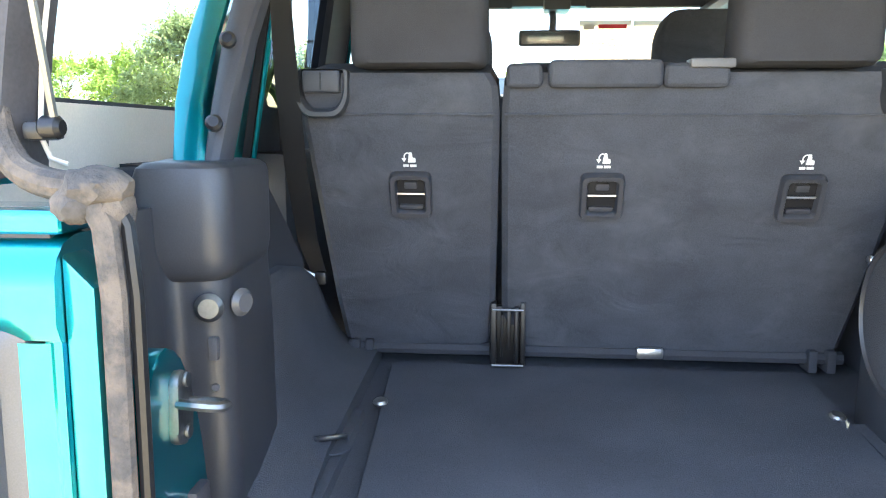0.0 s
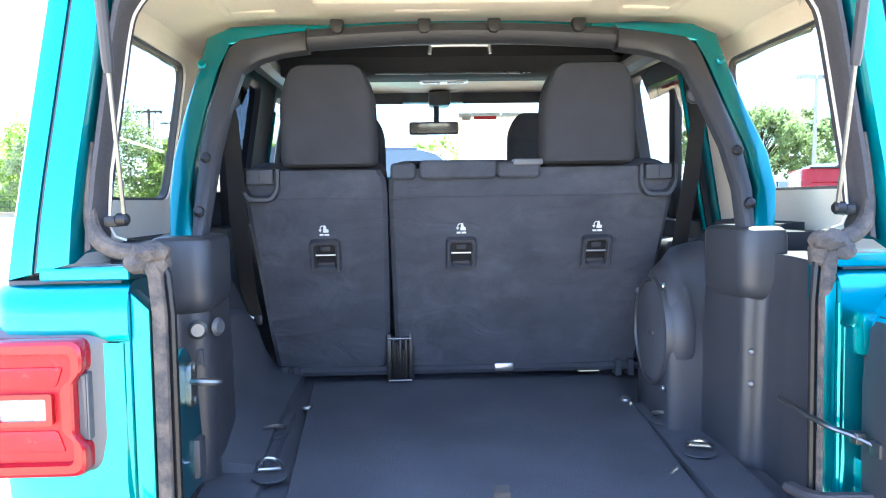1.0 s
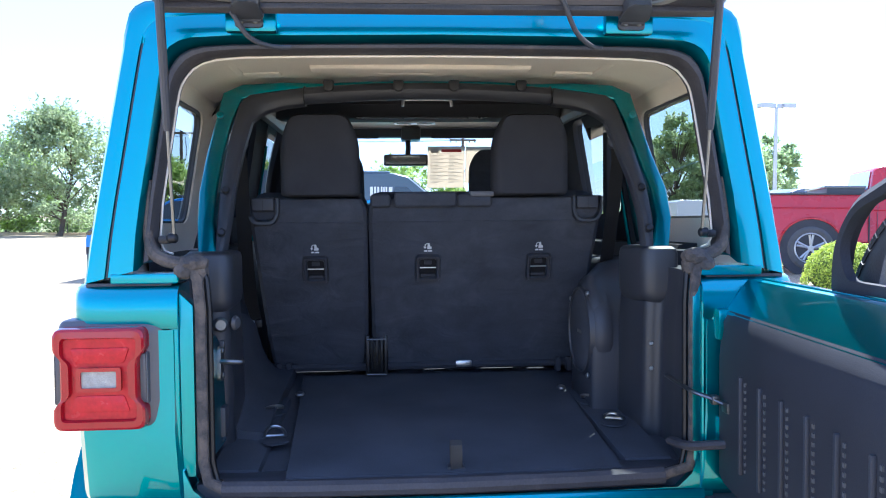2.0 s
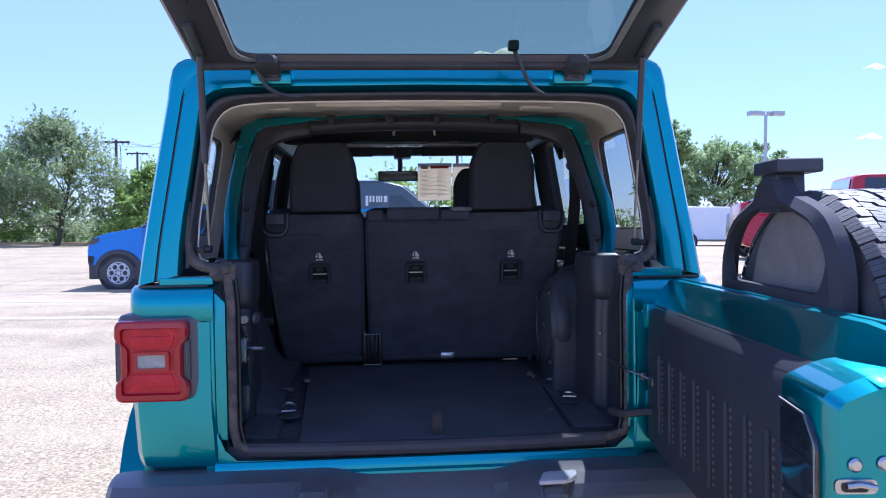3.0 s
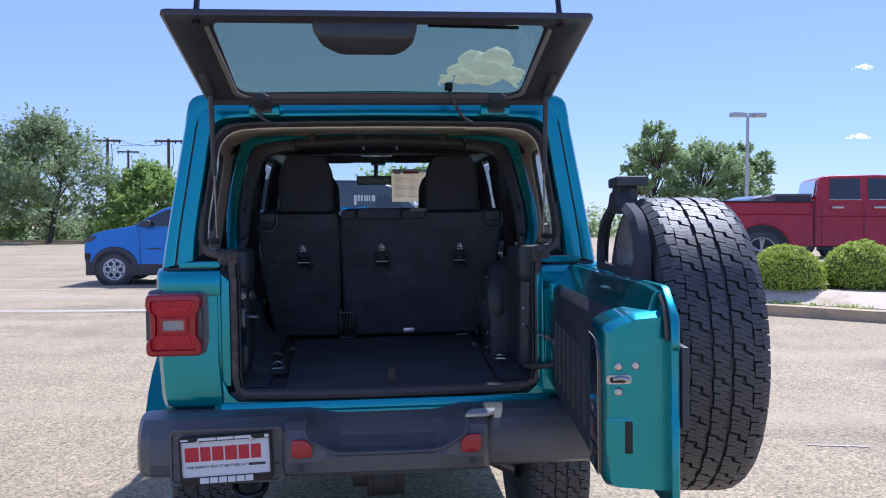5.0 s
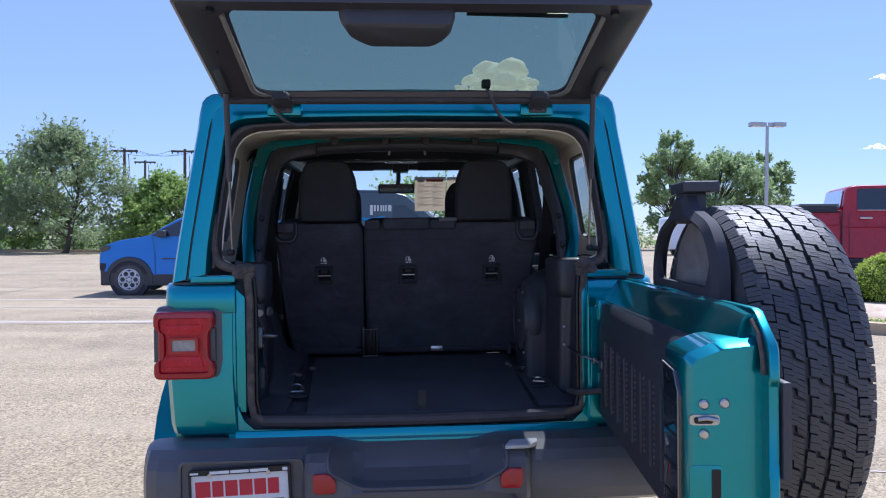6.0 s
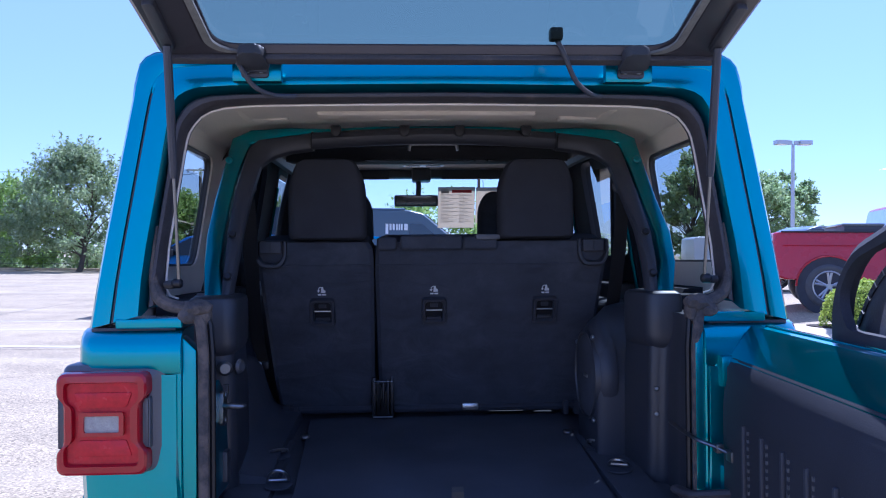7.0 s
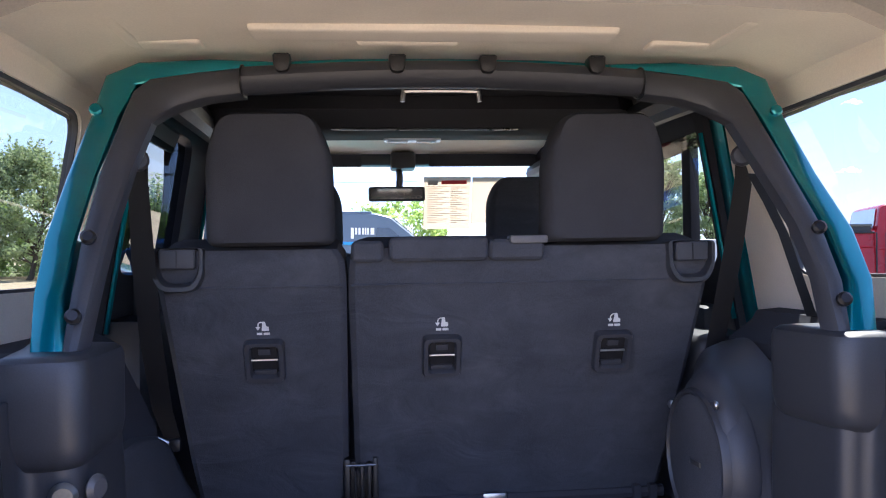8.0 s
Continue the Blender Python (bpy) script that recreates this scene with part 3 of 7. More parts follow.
# added sheet fills in for the pale area visible past the price sheet
part("pale_fill_sheet", on_glass(B(0.296, 0.43, 0.0, 0.003, 1.585, 1.775)), PAPER, car, "cream sheet standing in for a pale area beyond the windshield")

# ---------------------------------------------------------------- cargo room
def floor_z(y):
    return 0.802 + 0.052 * y / 0.9


bm = bmesh.new()
loft(bm, [[(-0.60, y, floor_z(y) - 0.012), (0.60, y, floor_z(y) - 0.012), (0.60, y, 0.70), (-0.60, y, 0.70)] for y in (0.055, 0.5, 1.05)])
part("cargo_floor", bm, CARPET, car, "black carpeted cargo floor")
bm = bmesh.new()
loft(bm, [[(-0.36 - 0.06 * y, y, floor_z(y) - 0.01), (-0.355 - 0.06 * y, y, floor_z(y) + 0.006), (0.40 + 0.04 * y, y, floor_z(y) + 0.006), (0.405 + 0.04 * y, y, floor_z(y) - 0.01)] for y in (0.03, 0.05, 0.5, 0.92)])
part("load_floor_panel", bm, CARPET, car, "flat carpeted load floor panel")
for s in (-1, 1):
    bm = bmesh.new()
    loft(bm, [[(s * 0.425, y, floor_z(y) - 0.012), (s * 0.428, y, floor_z(y) + 0.004), (s * 0.535, y, floor_z(y) + 0.007), (s * 0.55, y, floor_z(y) - 0.012)] for y in (0.09, 0.11, 0.4, 0.68)])
    part("side_rail_cover", bm, CARPET, car)


def d_ring(x, y, turn, lift):
    m = pose(x, y, floor_z(y) + 0.020, 0, 0, turn)
    root = part("tie_down_ring", tube(bmesh.new(), [Vector((math.cos(a) * 0.026, 0.004 + max(0, math.sin(a)) * 0.036 * math.cos(lift), max(0, math.sin(a)) * 0.036 * math.sin(lift))) for a in (math.pi * j / 12 for j in range(13))] + [Vector((-0.02, 0, 0)), Vector((0.026, 0, 0))], 0.0038, 8), CHROME, car, "steel tie-down ring", m)
    part("ring_cup", D((0, 0.012, -0.013), (0, 0, 1), 0.034, 0.003, 20), CARPET, root)


d_ring(-0.415, 0.28, 185, 1.0)
d_ring(-0.455, 0.52, 200, 0.4)
d_ring(0.475, 0.345, 160, 0.6)
d_ring(0.465, 0.545, 150, 0.4)
for x in (-0.40, 0.412):
    part("floor_rivet", D((x, 0.70, floor_z(0.70) + 0.004), (0, -0.25, 1), 0.014, 0.010, 14, 0.004), CHROME, car)
bm = bmesh.new()
loft(bm, [[(0.024 - 0.013, y, z), (0.024 + 0.013, y, z)] for y, z in ((0.050, 0.81), (0.038, 0.845), (0.042, 0.868), (0.058, 0.876), (0.072, 0.866), (0.076, 0.84), (0.07, 0.812))], ring_closed=False, caps=False)
bmesh.ops.solidify(bm, geom=bm.faces[:], thickness=0.003)
strap = part("pull_strap", bm, material("grey_webbing", (0.10, 0.095, 0.09), 0.9, 0, 0.2, 20, 600, 0.4, dist=0.002), car, "grey webbing pull strap")
part("strap_plate", B(0.004, 0.044, 0.05, 0.085, 0.806, 0.816, 0.003), BLACK, strap)

def band(s, q, depth, r):
    """One cut through a padded bar: from its outer to its inner edge, with a soft front."""
    xo, zo, xi, zi, y = q
    off = 0.010 + 0.014 * math.exp(-((zo - 1.42) / 0.08) ** 2) if s > 0 else 0.0  # the right post is shifted and bowed outwards to fit the camera's view
    a, b = Vector((s * xo + off, y, zo)), Vector((s * xi + off, y, zi))
    d = (b - a).normalized() * r
    back = Vector((0, depth, 0))
    soft = Vector((0, r, 0))
    return [a + back, a + soft, a + d * 0.35 + soft * 0.35, a + d, b - d, b - d * 0.35 + soft * 0.35, b + soft, b + back]


# side trims: lower walls, towers, ledges
for s, xi, yf in ((-1, 0.511, 0.250), (1, 0.537, 0.284)):
    bm = bmesh.new()  # lower wall: out of the door jamb, round the corner below the tower, forward along the cargo room
    foot = rounded([(0.562, 0.045), (0.590, 0.215), (0.588, yf + 0.006), (xi + 0.008, yf + 0.014), (0.528, 0.475), (0.74, 0.475), (0.74, 0.045)], [0.005, 0.03, 0.02, 0.035, 0.01, 0.0, 0.0], 5)
    loft(bm, [[(s * (x + q), y, z) for x, y in foot] for z, q in ((0.79, -0.006), (0.95, -0.003), (1.10, 0.0), (1.17, 0.004), (1.20, 0.010), (1.25, 0.012))])
    part("side_trim", bm, SHEEN, car)
    bm = bmesh.new()  # tower at the foot of the sport bar, proud of the wall below it
    foot = [(xi, yf), (0.625, yf - 0.014), (0.66, 0.47), (0.521, 0.47)]
    def tower_ring(z, d, r):
        return [(s * x, y, z) for x, y in rounded([(foot[0][0] + d, foot[0][1] + d), (foot[1][0] - d, foot[1][1] + d), (foot[2][0], foot[2][1] - d), (foot[3][0] + d, foot[3][1] - d)], [r, 0.012, 0.01, 0.03], 6)]
    loft(bm, [tower_ring(1.150, 0.026, 0.030), tower_ring(1.157, 0.012, 0.032), tower_ring(1.170, 0.003, 0.034), tower_ring(1.190, 0.0, 0.034), tower_ring(1.286, 0.0, 0.034), tower_ring(1.297, 0.003, 0.034), tower_ring(1.303, 0.010, 0.032), tower_ring(1.305, 0.022, 0.03)])
    part("trim_tower", bm, SHEEN, car, "black plastic trim tower at the sport bar foot")
    bm = bmesh.new()  # shelf that runs forward from the tower below the side window
    hi, lo, k = (1.302, 1.245, 0.055) if s > 0 else (1.29, 1.10, 0.0)
    loft(bm, [[(s * x, y, z) for x, z in ((0.575 + k, lo - 0.03), (0.580 + k, lo), (0.66 + k * 0.5, hi - 0.02), (0.70, hi), (0.752, hi + 0.004), (0.752, lo - 0.03))] for y in (0.46, 0.60, 0.84)])
    box(bm, *sorted((s * 0.628, s * 0.745)), 0.365, 0.47, 1.21, 1.290, 0.006)
    box(bm, *sorted((s * 0.622, s * 0.745)), 0.29, 0.37, 1.18, 1.246, 0.006)
    part("side_shelf", bm, MATTE, car)
    part("shelf_stud", D((s * 0.70, 0.62, hi), (0, 0, 1), 0.011, 0.008, 10, 0.003), STEEL, car)
    bm = bmesh.new()  # sport bar: teal outer strip, then its black padding
    stations = ((0.607, 1.30, 0.556, 1.30, 0.31), (0.614, 1.38, 0.573, 1.38, 0.342), (0.620, 1.46, 0.574, 1.46, 0.397), (0.618, 1.56, 0.572, 1.56, 0.477), (0.606, 1.67, 0.558, 1.67, 0.552), (0.592, 1.750, 0.537, 1.733, 0.587), (0.54, 1.777, 0.50, 1.742, 0.60), (0.42, 1.785, 0.42, 1.745, 0.605), (0.30, 1.783, 0.30, 1.76, 0.612))
    loft(bm, [band(s, q, 0.07, 0.008) for q in stations])
    part("sport_bar_post", bm, TEAL, car, "teal painted sport bar post")
    bm = bmesh.new()
    stations = ((0.566, 1.30, 0.538, 1.30, 0.305), (0.563, 1.38, 0.530, 1.38, 0.335), (0.565, 1.47, 0.526, 1.47, 0.39), (0.562, 1.58, 0.518, 1.575, 0.47), (0.551, 1.68, 0.506, 1.662, 0.545), (0.545, 1.722, 0.488, 1.683, 0.575), (0.52, 1.747, 0.466, 1.697, 0.588), (0.44, 1.760, 0.42, 1.710, 0.592), (0.36, 1.769, 0.358, 1.718, 0.594))
    loft(bm, [band(s, q, 0.045, 0.014) for q in stations])
    part("sport_bar_pad", bm, BLACK, car)
    part("sport_bar_bolt", D((s * 0.590, 0.545, 1.679), (0, -1, 0.3), 0.011, 0.012, 10, 0.003), TEAL, car)
    for z, y in ((1.350, 0.325), (1.46, 0.385)):
        part("pad_button", D((s * 0.546 + (0.016 if s > 0 else 0), y - 0.012, z), (-s * 0.2, -1, 0.3), 0.011, 0.016, 12, 0.004), STEEL, car)
bm = bmesh.new()  # cross bar
tube(bm, curve_points([(-0.362, 0.605, 1.744), (-0.18, 0.608, 1.755), (0, 0.61, 1.759), (0.18, 0.608, 1.755), (0.362, 0.605, 1.744)], 5), 0.036, 14, flat=0.68)
crossbar = part("sport_bar_cross_pad", bm, BLACK, car, "black padded sport bar across the roof")
part("cross_bar_strip", T([(x, 0.63, 1.782 - 0.03 * (abs(x) / 0.52) ** 3) for x in (-0.52, -0.36, -0.18, 0, 0.18, 0.36, 0.52)], 0.011, 8), TEAL, car)
for x in (-0.289, -0.089, 0.072, 0.269):
    part("pad_clip", P(rounded([(x - 0.015, 1.783), (x + 0.015, 1.783), (x + 0.013, 1.752), (x - 0.013, 1.752)], [0.003, 0.003, 0.012, 0.012], 4), "y", 0.56, 0.59, 0.004), STEEL, crossbar)
for s in (-1, 1):
    part("pad_joint", T([(s * 0.36 + math.cos(a) * 0.001, 0.605 + math.cos(a) * 0.0375, 1.744 + math.sin(a) * 0.0265) for a in (2 * math.pi * j / 20 for j in range(21))], 0.0022, 6), STEEL, crossbar)
# sound bar and dome lamp behind the cross bar
bm = bmesh.new()
loft(bm, [[(x, 1.16 + q, 1.85), (x, 1.13 + q, 1.80), (x, 1.20 + q, 1.763), (x, 1.40, 1.774), (x, 1.58, 1.793), (x, 1.62, 1.86)] for x, q in ((-0.56, 0.06), (-0.5, 0.0), (0.5, 0.0), (0.56, 0.06))])
part("sound_bar", bm, MATTE, car)
bm = T(curve_points([(x, 0.70, z + 0.033) for x, z in ((-0.075, 1.695), (-0.072, 1.712), (-0.06, 1.716), (0.06, 1.716), (0.072, 1.712), (0.075, 1.695))], 4), 0.005, 8)
part("dome_lamp_trim", bm, CHROME, car)
lamp_bezel = part("roof_lamp", P(rounded([(-0.095, 1.46), (0.072, 1.46), (0.072, 1.53), (-0.095, 1.53)], 0.015, 4), "z", 1.776, 1.792, 0.004), CHROME, car, "chrome-rimmed roof lamp")
for x in (-0.055, 0.03):
    part("lamp_glass", P(rounded([(x - 0.03, 1.475), (x + 0.03, 1.475), (x + 0.03, 1.515), (x - 0.03, 1.515)], 0.01, 3), "z", 1.773, 1.777, 0.001), CLEAR_LENS, lamp_bezel)
part("sound_bar_bead", T([(-0.235, 1.215, 1.765), (-0.21, 1.20, 1.7615), (0.0, 1.20, 1.7615), (0.225, 1.20, 1.7615), (0.25, 1.215, 1.765)], 0.0032, 6), CHROME, car)

# right wheel house with the loudspeaker box, left carpeted side
bm = bmesh.new()
WIDE = [(0.470, 0.80), (0.470, 1.02), (0.500, 1.115), (0.595, 1.20), (0.72, 1.258), (0.81, 1.22), (0.87, 1.05), (0.88, 0.80)]
TIGHT = [(0.474, 0.80), (0.470, 1.06), (0.492, 1.155), (0.545, 1.215), (0.625, 1.215), (0.695, 1.14), (0.725, 1.0), (0.73, 0.80)]
rings = []
for x, t, k in ((0.62, -0.1, 1.0), (0.575, 0.0, 1.0), (0.535, 0.18, 1.0), (0.505, 0.55, 1.0), (0.482, 0.88, 1.0), (0.466, 1.0, 0.985), (0.455, 1.0, 0.955), (0.450, 1.0, 0.90)):
    rings.append([(x, 0.61 + (y - 0.61) * k, 0.86 + (z - 0.86) * k) for y, z in rounded([(a[0] + (b[0] - a[0]) * t, a[1] + (b[1] - a[1]) * t) for a, b in zip(WIDE, TIGHT)], [0.01, 0.05, 0.06, 0.06, 0.08, 0.08, 0.05, 0.01], 5)])
loft(bm, rings)
# added block ahead of the pod, placed to keep sun off the floor
box(bm, 0.565, 0.745, 0.84, 1.30, 0.79, 1.245, 0.03, 3)
part("wheel_house_trim", bm, BLACK, car, "moulded black wheel house trim with loudspeaker", sharp=60)
def oval(x, k, n=36):
    """An upright oval on the wheel house, k times the loudspeaker's size."""
    return [(x - 0.02 * (math.cos(a) * 0.16 * k), 0.594 + math.cos(a) * 0.112 * k, 1.046 + math.sin(a) * 0.122 * k) for a in (2 * math.pi * j / n for j in range(n))]


part("speaker_bezel", loft(bmesh.new(), [oval(0.506, 1.13), oval(0.500, 1.165), oval(0.482, 1.175), oval(0.464, 1.15), oval(0.456, 1.09)], caps=False), BLACK, car, sharp=60)
bm = bmesh.new()
loft(bm, [oval(0.47, 1.10), oval(0.450, 1.09), oval(0.442, 1.06), oval(0.441, 1.02), oval(0.447, 1.0), oval(0.452, 0.98)], caps=False)
speaker = part("speaker_rim", bm, SHEEN, car, "black oval loudspeaker in the wheel house trim")
part("speaker_grille", loft(bmesh.new(), [oval(0.455, 1.0), oval(0.446, 0.98), oval(0.443, 0.90), oval(0.442, 0.4), oval(0.442, 0.05)]), CARPET, speaker)
for dy, dz in ((-0.098, 0.118), (-0.098, -0.118), (0.10, 0.085)):
    part("speaker_screw", D((0.447, 0.594 + dy, 1.046 + dz), (-1, -0.2, 0), 0.008, 0.008, 10, 0.002), CHROME, speaker)
bm = bmesh.new()
for k in range(5):
    box(bm, 0.4395, 0.443, 0.560 + k * 0.009, 0.566 + k * 0.009, 1.040, 1.049)
part("speaker_mark", bm, DULL, speaker)
bm = bmesh.new()  # carpeted wall that runs down into the floor in one curve
secs = []
for y, top, q in ((0.30, 0.905, 0.012), (0.36, 0.945, 0.006), (0.42, 1.02, 0.003), (0.47, 1.085, 0.0), (0.55, 1.108, 0.0), (0.68, 1.108, 0.0), (0.78, 1.09, 0.0), (0.86, 1.06, 0.0), (0.93, 1.0, 0.0), (1.0, 0.94, 0.0)):
    f = (top - 0.82) / 0.288
    secs.append([(-x + q, y, 0.822 + 0.058 * y / 0.9 * (1 - g) + g * (top - 0.822)) for x, g in ((0.445, 0.004), (0.475, 0.02), (0.505, 0.07), (0.525, 0.18), (0.538, 0.40), (0.548, 0.70), (0.556, 0.93), (0.566, 0.99), (0.60, 1.0))] + [(-0.60, y, 0.80), (-0.445, y, 0.80)])
loft(bm, secs)
part("wheel_house_carpet", bm, CARPET, car, "carpeted wheel house cover", sharp=50)
for z in (1.050, 0.984):
    part("trim_screw", D((0.560, 0.293, z), (-0.15, -1, 0.15), 0.006, 0.006, 10, 0.002), CHROME, car)
part("trim_slot", B(-0.545, -0.533, 0.256, 0.270, 1.055, 1.085, 0.003), BUMPER, car)
part("trim_screw", D((-0.540, 0.266, 1.018), (0.15, -1, 0.15), 0.006, 0.006, 10, 0.002), BUMPER, car)

# ---------------------------------------------------------------- rear bench
def back_y(z):
    return 0.78 + (1.295 - z) * 0.43


def seat_back(x0, x1, b0, b1, name):
    bm = bmesh.new()
    rings = []
    for z, k, e in ((0.895, 0.02, 0.0), (0.905, 0.004, 0.0), (1.0, 0.0, 0.0), (1.2, 0.0, 0.0), (1.38, 0.0, 0.0), (1.425, 0.004, 0.004), (1.447, 0.018, 0.018), (1.453, 0.04, 0.035)):
        f = (z - 0.90) / 0.55
        xa, xb = b0 + (x0 - b0) * f + k, b1 + (x1 - b1) * f - k
        y = back_y(z)
        rings.append([(x, y + yy, z + zz) for x, yy, zz in ((xa + 0.012, e, 0), (xa + (xb - xa) * 0.3, e - 0.003, 0), (xa + (xb - xa) * 0.7, e - 0.003, 0), (xb - 0.012, e, 0), (xb, 0.012 + e, 0), (xb, 0.12, 0.02), (xa, 0.12, 0.02), (xa, 0.012 + e, 0))])
    loft(bm, rings)
    return part(name, bm, SEATCLOTH, car, "black cloth rear seat back, upright")


left_back = seat_back(-0.555, -0.1875, -0.520, -0.196, "seat_back")
right_back = seat_back(-0.1855, 0.555, -0.180, 0.515, "seat_back")
for parent, xs in ((left_back, (-0.545, -0.195)), (right_back, (-0.18, 0.545))):
    part("piping", T([(x, back_y(1.375) - 0.004, 1.375) for x in (xs[0], (xs[0] + xs[1]) / 2, xs[1])], 0.0025, 6), SEATCLOTH, parent)


def headrest(cx, parent, y0=0.66, z0=1.46, w=0.21, h=0.235, mat=HEADCLOTH):
    bm = bmesh.new()
    rings = []
    for y, k in ((y0 - 0.012, 0.0), (y0 - 0.010, 0.0), (y0, 0.012), (y0 + 0.03, 0.020), (y0 + 0.085, 0.016), (y0 + 0.11, -0.005)):
        pts = rounded([(cx - w / 2 - k + 0.004, z0 - k * 0.3), (cx + w / 2 + k - 0.004, z0 - k * 0.3), (cx + w / 2 + k * 0.8 - 0.002, z0 + h * 0.72), (cx + w / 2 - 0.022, z0 + h + k * 0.4), (cx - w / 2 + 0.022, z0 + h + k * 0.4), (cx - w / 2 - k * 0.8 + 0.002, z0 + h * 0.72)], [0.02, 0.02, 0.06, 0.03, 0.03, 0.06], 5)
        rings.append([(x, y + (z0 + h - z) * 0.10, z) for x, z in pts])
    rings[0] = [(cx + (x - cx) * 0.9, y + 0.001, z0 + h / 2 + (z - z0 - h / 2) * 0.92) for x, y, z in rings[0]]
    loft(bm, rings)
    h_ob = part("headrest", bm, mat, parent, "dark grey cloth headrest", sharp=50)
    return h_ob


headrest(-0.328, left_back)
headrest(0.318, right_back)
bm = bmesh.new()
for x0, x1, z1 in ((-0.178, -0.115, 1.462), (-0.105, 0.09, 1.468), (0.09, 0.20, 1.462)):
    box(bm, x0, x1, 0.705, 0.80, 1.42, z1, 0.014, 3)
part("folded_headrest", bm, SEATCLOTH, right_back, "folded middle headrest")
part("headrest_release", B(0.13, 0.205, 0.695, 0.74, 1.452, 1.468, 0.005), material("grey_plastic", (0.12, 0.12, 0.125), 0.5, 0, 0.1, 8, 300, 0.05), right_back)
for parent, x in ((left_back, -0.505), (right_back, 0.503)):
    s = 1 if x > 0 else -1
    y = back_y(1.41)
    o = rounded([(x - 0.050, 1.453), (x + 0.050, 1.453), (x + 0.049, 1.400), (x + 0.032, 1.368), (x - 0.032, 1.368), (x - 0.049, 1.400)], [0.010, 0.010, 0.012, 0.022, 0.022, 0.012], 4)
    bm = bmesh.new()  # moulded cup with a thick lip and an open top
    loft(bm, [[(x + (a - x) * k, y + d, 1.455 + (b - 1.455) * q) for a, b in o] for k, q, d in ((1.0, 1.0, 0.02), (1.0, 1.0, -0.010), (0.96, 0.97, -0.015), (0.84, 0.88, -0.015), (0.80, 0.84, -0.010), (0.76, 0.80, 0.010))])
    lt = part("release_latch", bm, SHEEN, parent, "black plastic seat release latch")
    part("latch_lever", B(x - 0.034, x + 0.034, y - 0.018, y + 0.004, 1.412, 1.452, 0.007, 3), BLACK, lt)
    part("lever_split", B(x - 0.001, x + 0.001, y - 0.0192, y - 0.017, 1.416, 1.448), STEEL, lt)
# tether anchors
# near-black floor plates paint the shade inside the shallow cups
CUP = material("cup_shade_black", (0.006, 0.006, 0.008), 0.7, 0, 0.2, 8, 200, 0.05)
for parent, x in ((left_back, -0.355), (right_back, 0.002), (right_back, 0.36)):
    z = 1.232
    y = back_y(z)
    m = Matrix.Translation((x, y, z)) @ Matrix.Rotation(math.atan(0.43), 4, "X")
    bm = bmesh.new()
    o = rounded([(-0.040, -0.050), (0.040, -0.050), (0.040, 0.044), (-0.040, 0.044)], 0.014, 5)
    i1 = [(a * 0.68, b * 0.72) for a, b in o]
    loft(bm, [[(a, 0.004, b) for a, b in o], [(a * 0.99, -0.012, b * 0.99) for a, b in o], [(a * 0.93, -0.019, b * 0.93) for a, b in o], [(a * 1.08, -0.019, b * 1.08) for a, b in i1], [(a * 0.98, -0.013, b * 0.98) for a, b in i1], [(a * 0.94, 0.0, b * 0.94) for a, b in i1]], caps=False)
    anchor = part("tether_anchor", bm, BLACK, parent, "black plastic tether anchor cup", m)
    part("anchor_bar", T([(-0.026, -0.010, 0.0), (0.026, -0.010, 0.0)], 0.0026, 8), CHROME, anchor)
    part("anchor_flap", B(-0.012, 0.012, -0.010, -0.002, 0.010, 0.024, 0.002), BLACK, anchor)
    part("cup_floor", B(-0.027, 0.027, -0.005, -0.001, -0.036, 0.032, 0.001), CUP, anchor)
    part("cup_ledge", B(-0.022, 0.022, -0.012, -0.004, -0.033, -0.024, 0.002), BLACK, anchor)
    bm = bmesh.new()
    tube(bm, [(-0.0035 - 0.0062 * math.cos(a), -0.0035, 0.073 + 0.0085 * math.sin(a)) for a in (math.pi * (j / 10 * 1.25 - 0.15) for j in range(11))], 0.0013, 6)
    plate(bm, [(-0.0145, 0.0705), (-0.0055, 0.0705), (-0.010, 0.0635)], "y", -0.0045, -0.002)
    plate(bm, rounded([(-0.003, 0.0625), (0.0115, 0.0625), (0.0115, 0.0705), (0.0062, 0.072), (0.0045, 0.0825), (-0.0005, 0.0825)], 0.0015, 2), "y", -0.0045, -0.002)
    for x0, x1, z0, z1 in ((-0.0125, -0.002, 0.0535, 0.0580), (0.0005, 0.0125, 0.0535, 0.0580)):
        box(bm, x0, x1, -0.0045, -0.002, z0, z1)
    part("anchor_mark", bm, WHITE, anchor)
# hinge brackets and lower bar
bm = bmesh.new()
box(bm, -0.205, -0.13, 0.93, 0.955, 0.86, 0.985, 0.004)
br = part("hinge_bracket", bm, STEEL, car, "black steel seat hinge bracket")
for x, z0, z1, w in ((-0.197, 0.868, 0.998, 0.006), (-0.180, 0.885, 0.975, 0.003), (-0.166, 0.90, 0.985, 0.004), (-0.150, 0.872, 0.99, 0.004), (-0.137, 0.865, 1.0, 0.005)):
    part("bracket_leaf", B(x - w, x + w, 0.895, 0.932, z0, z1, 0.003), STEEL, br)
for z in (0.985, 0.868):
    part("bracket_bolt", T([(-0.20, 0.894, z), (-0.135, 0.894, z)], 0.0026, 8), DULL, br)
bm = T([(-0.51, 0.955, 0.885), (0.52, 0.955, 0.885)], 0.014, 8)
for x in (-0.492, -0.462, 0.455, 0.492):
    box(bm, x - 0.009, x + 0.009, 0.93, 0.985, 0.858, 0.905, 0.004)
part("seat_hinge_rod", bm, MATTE, car)
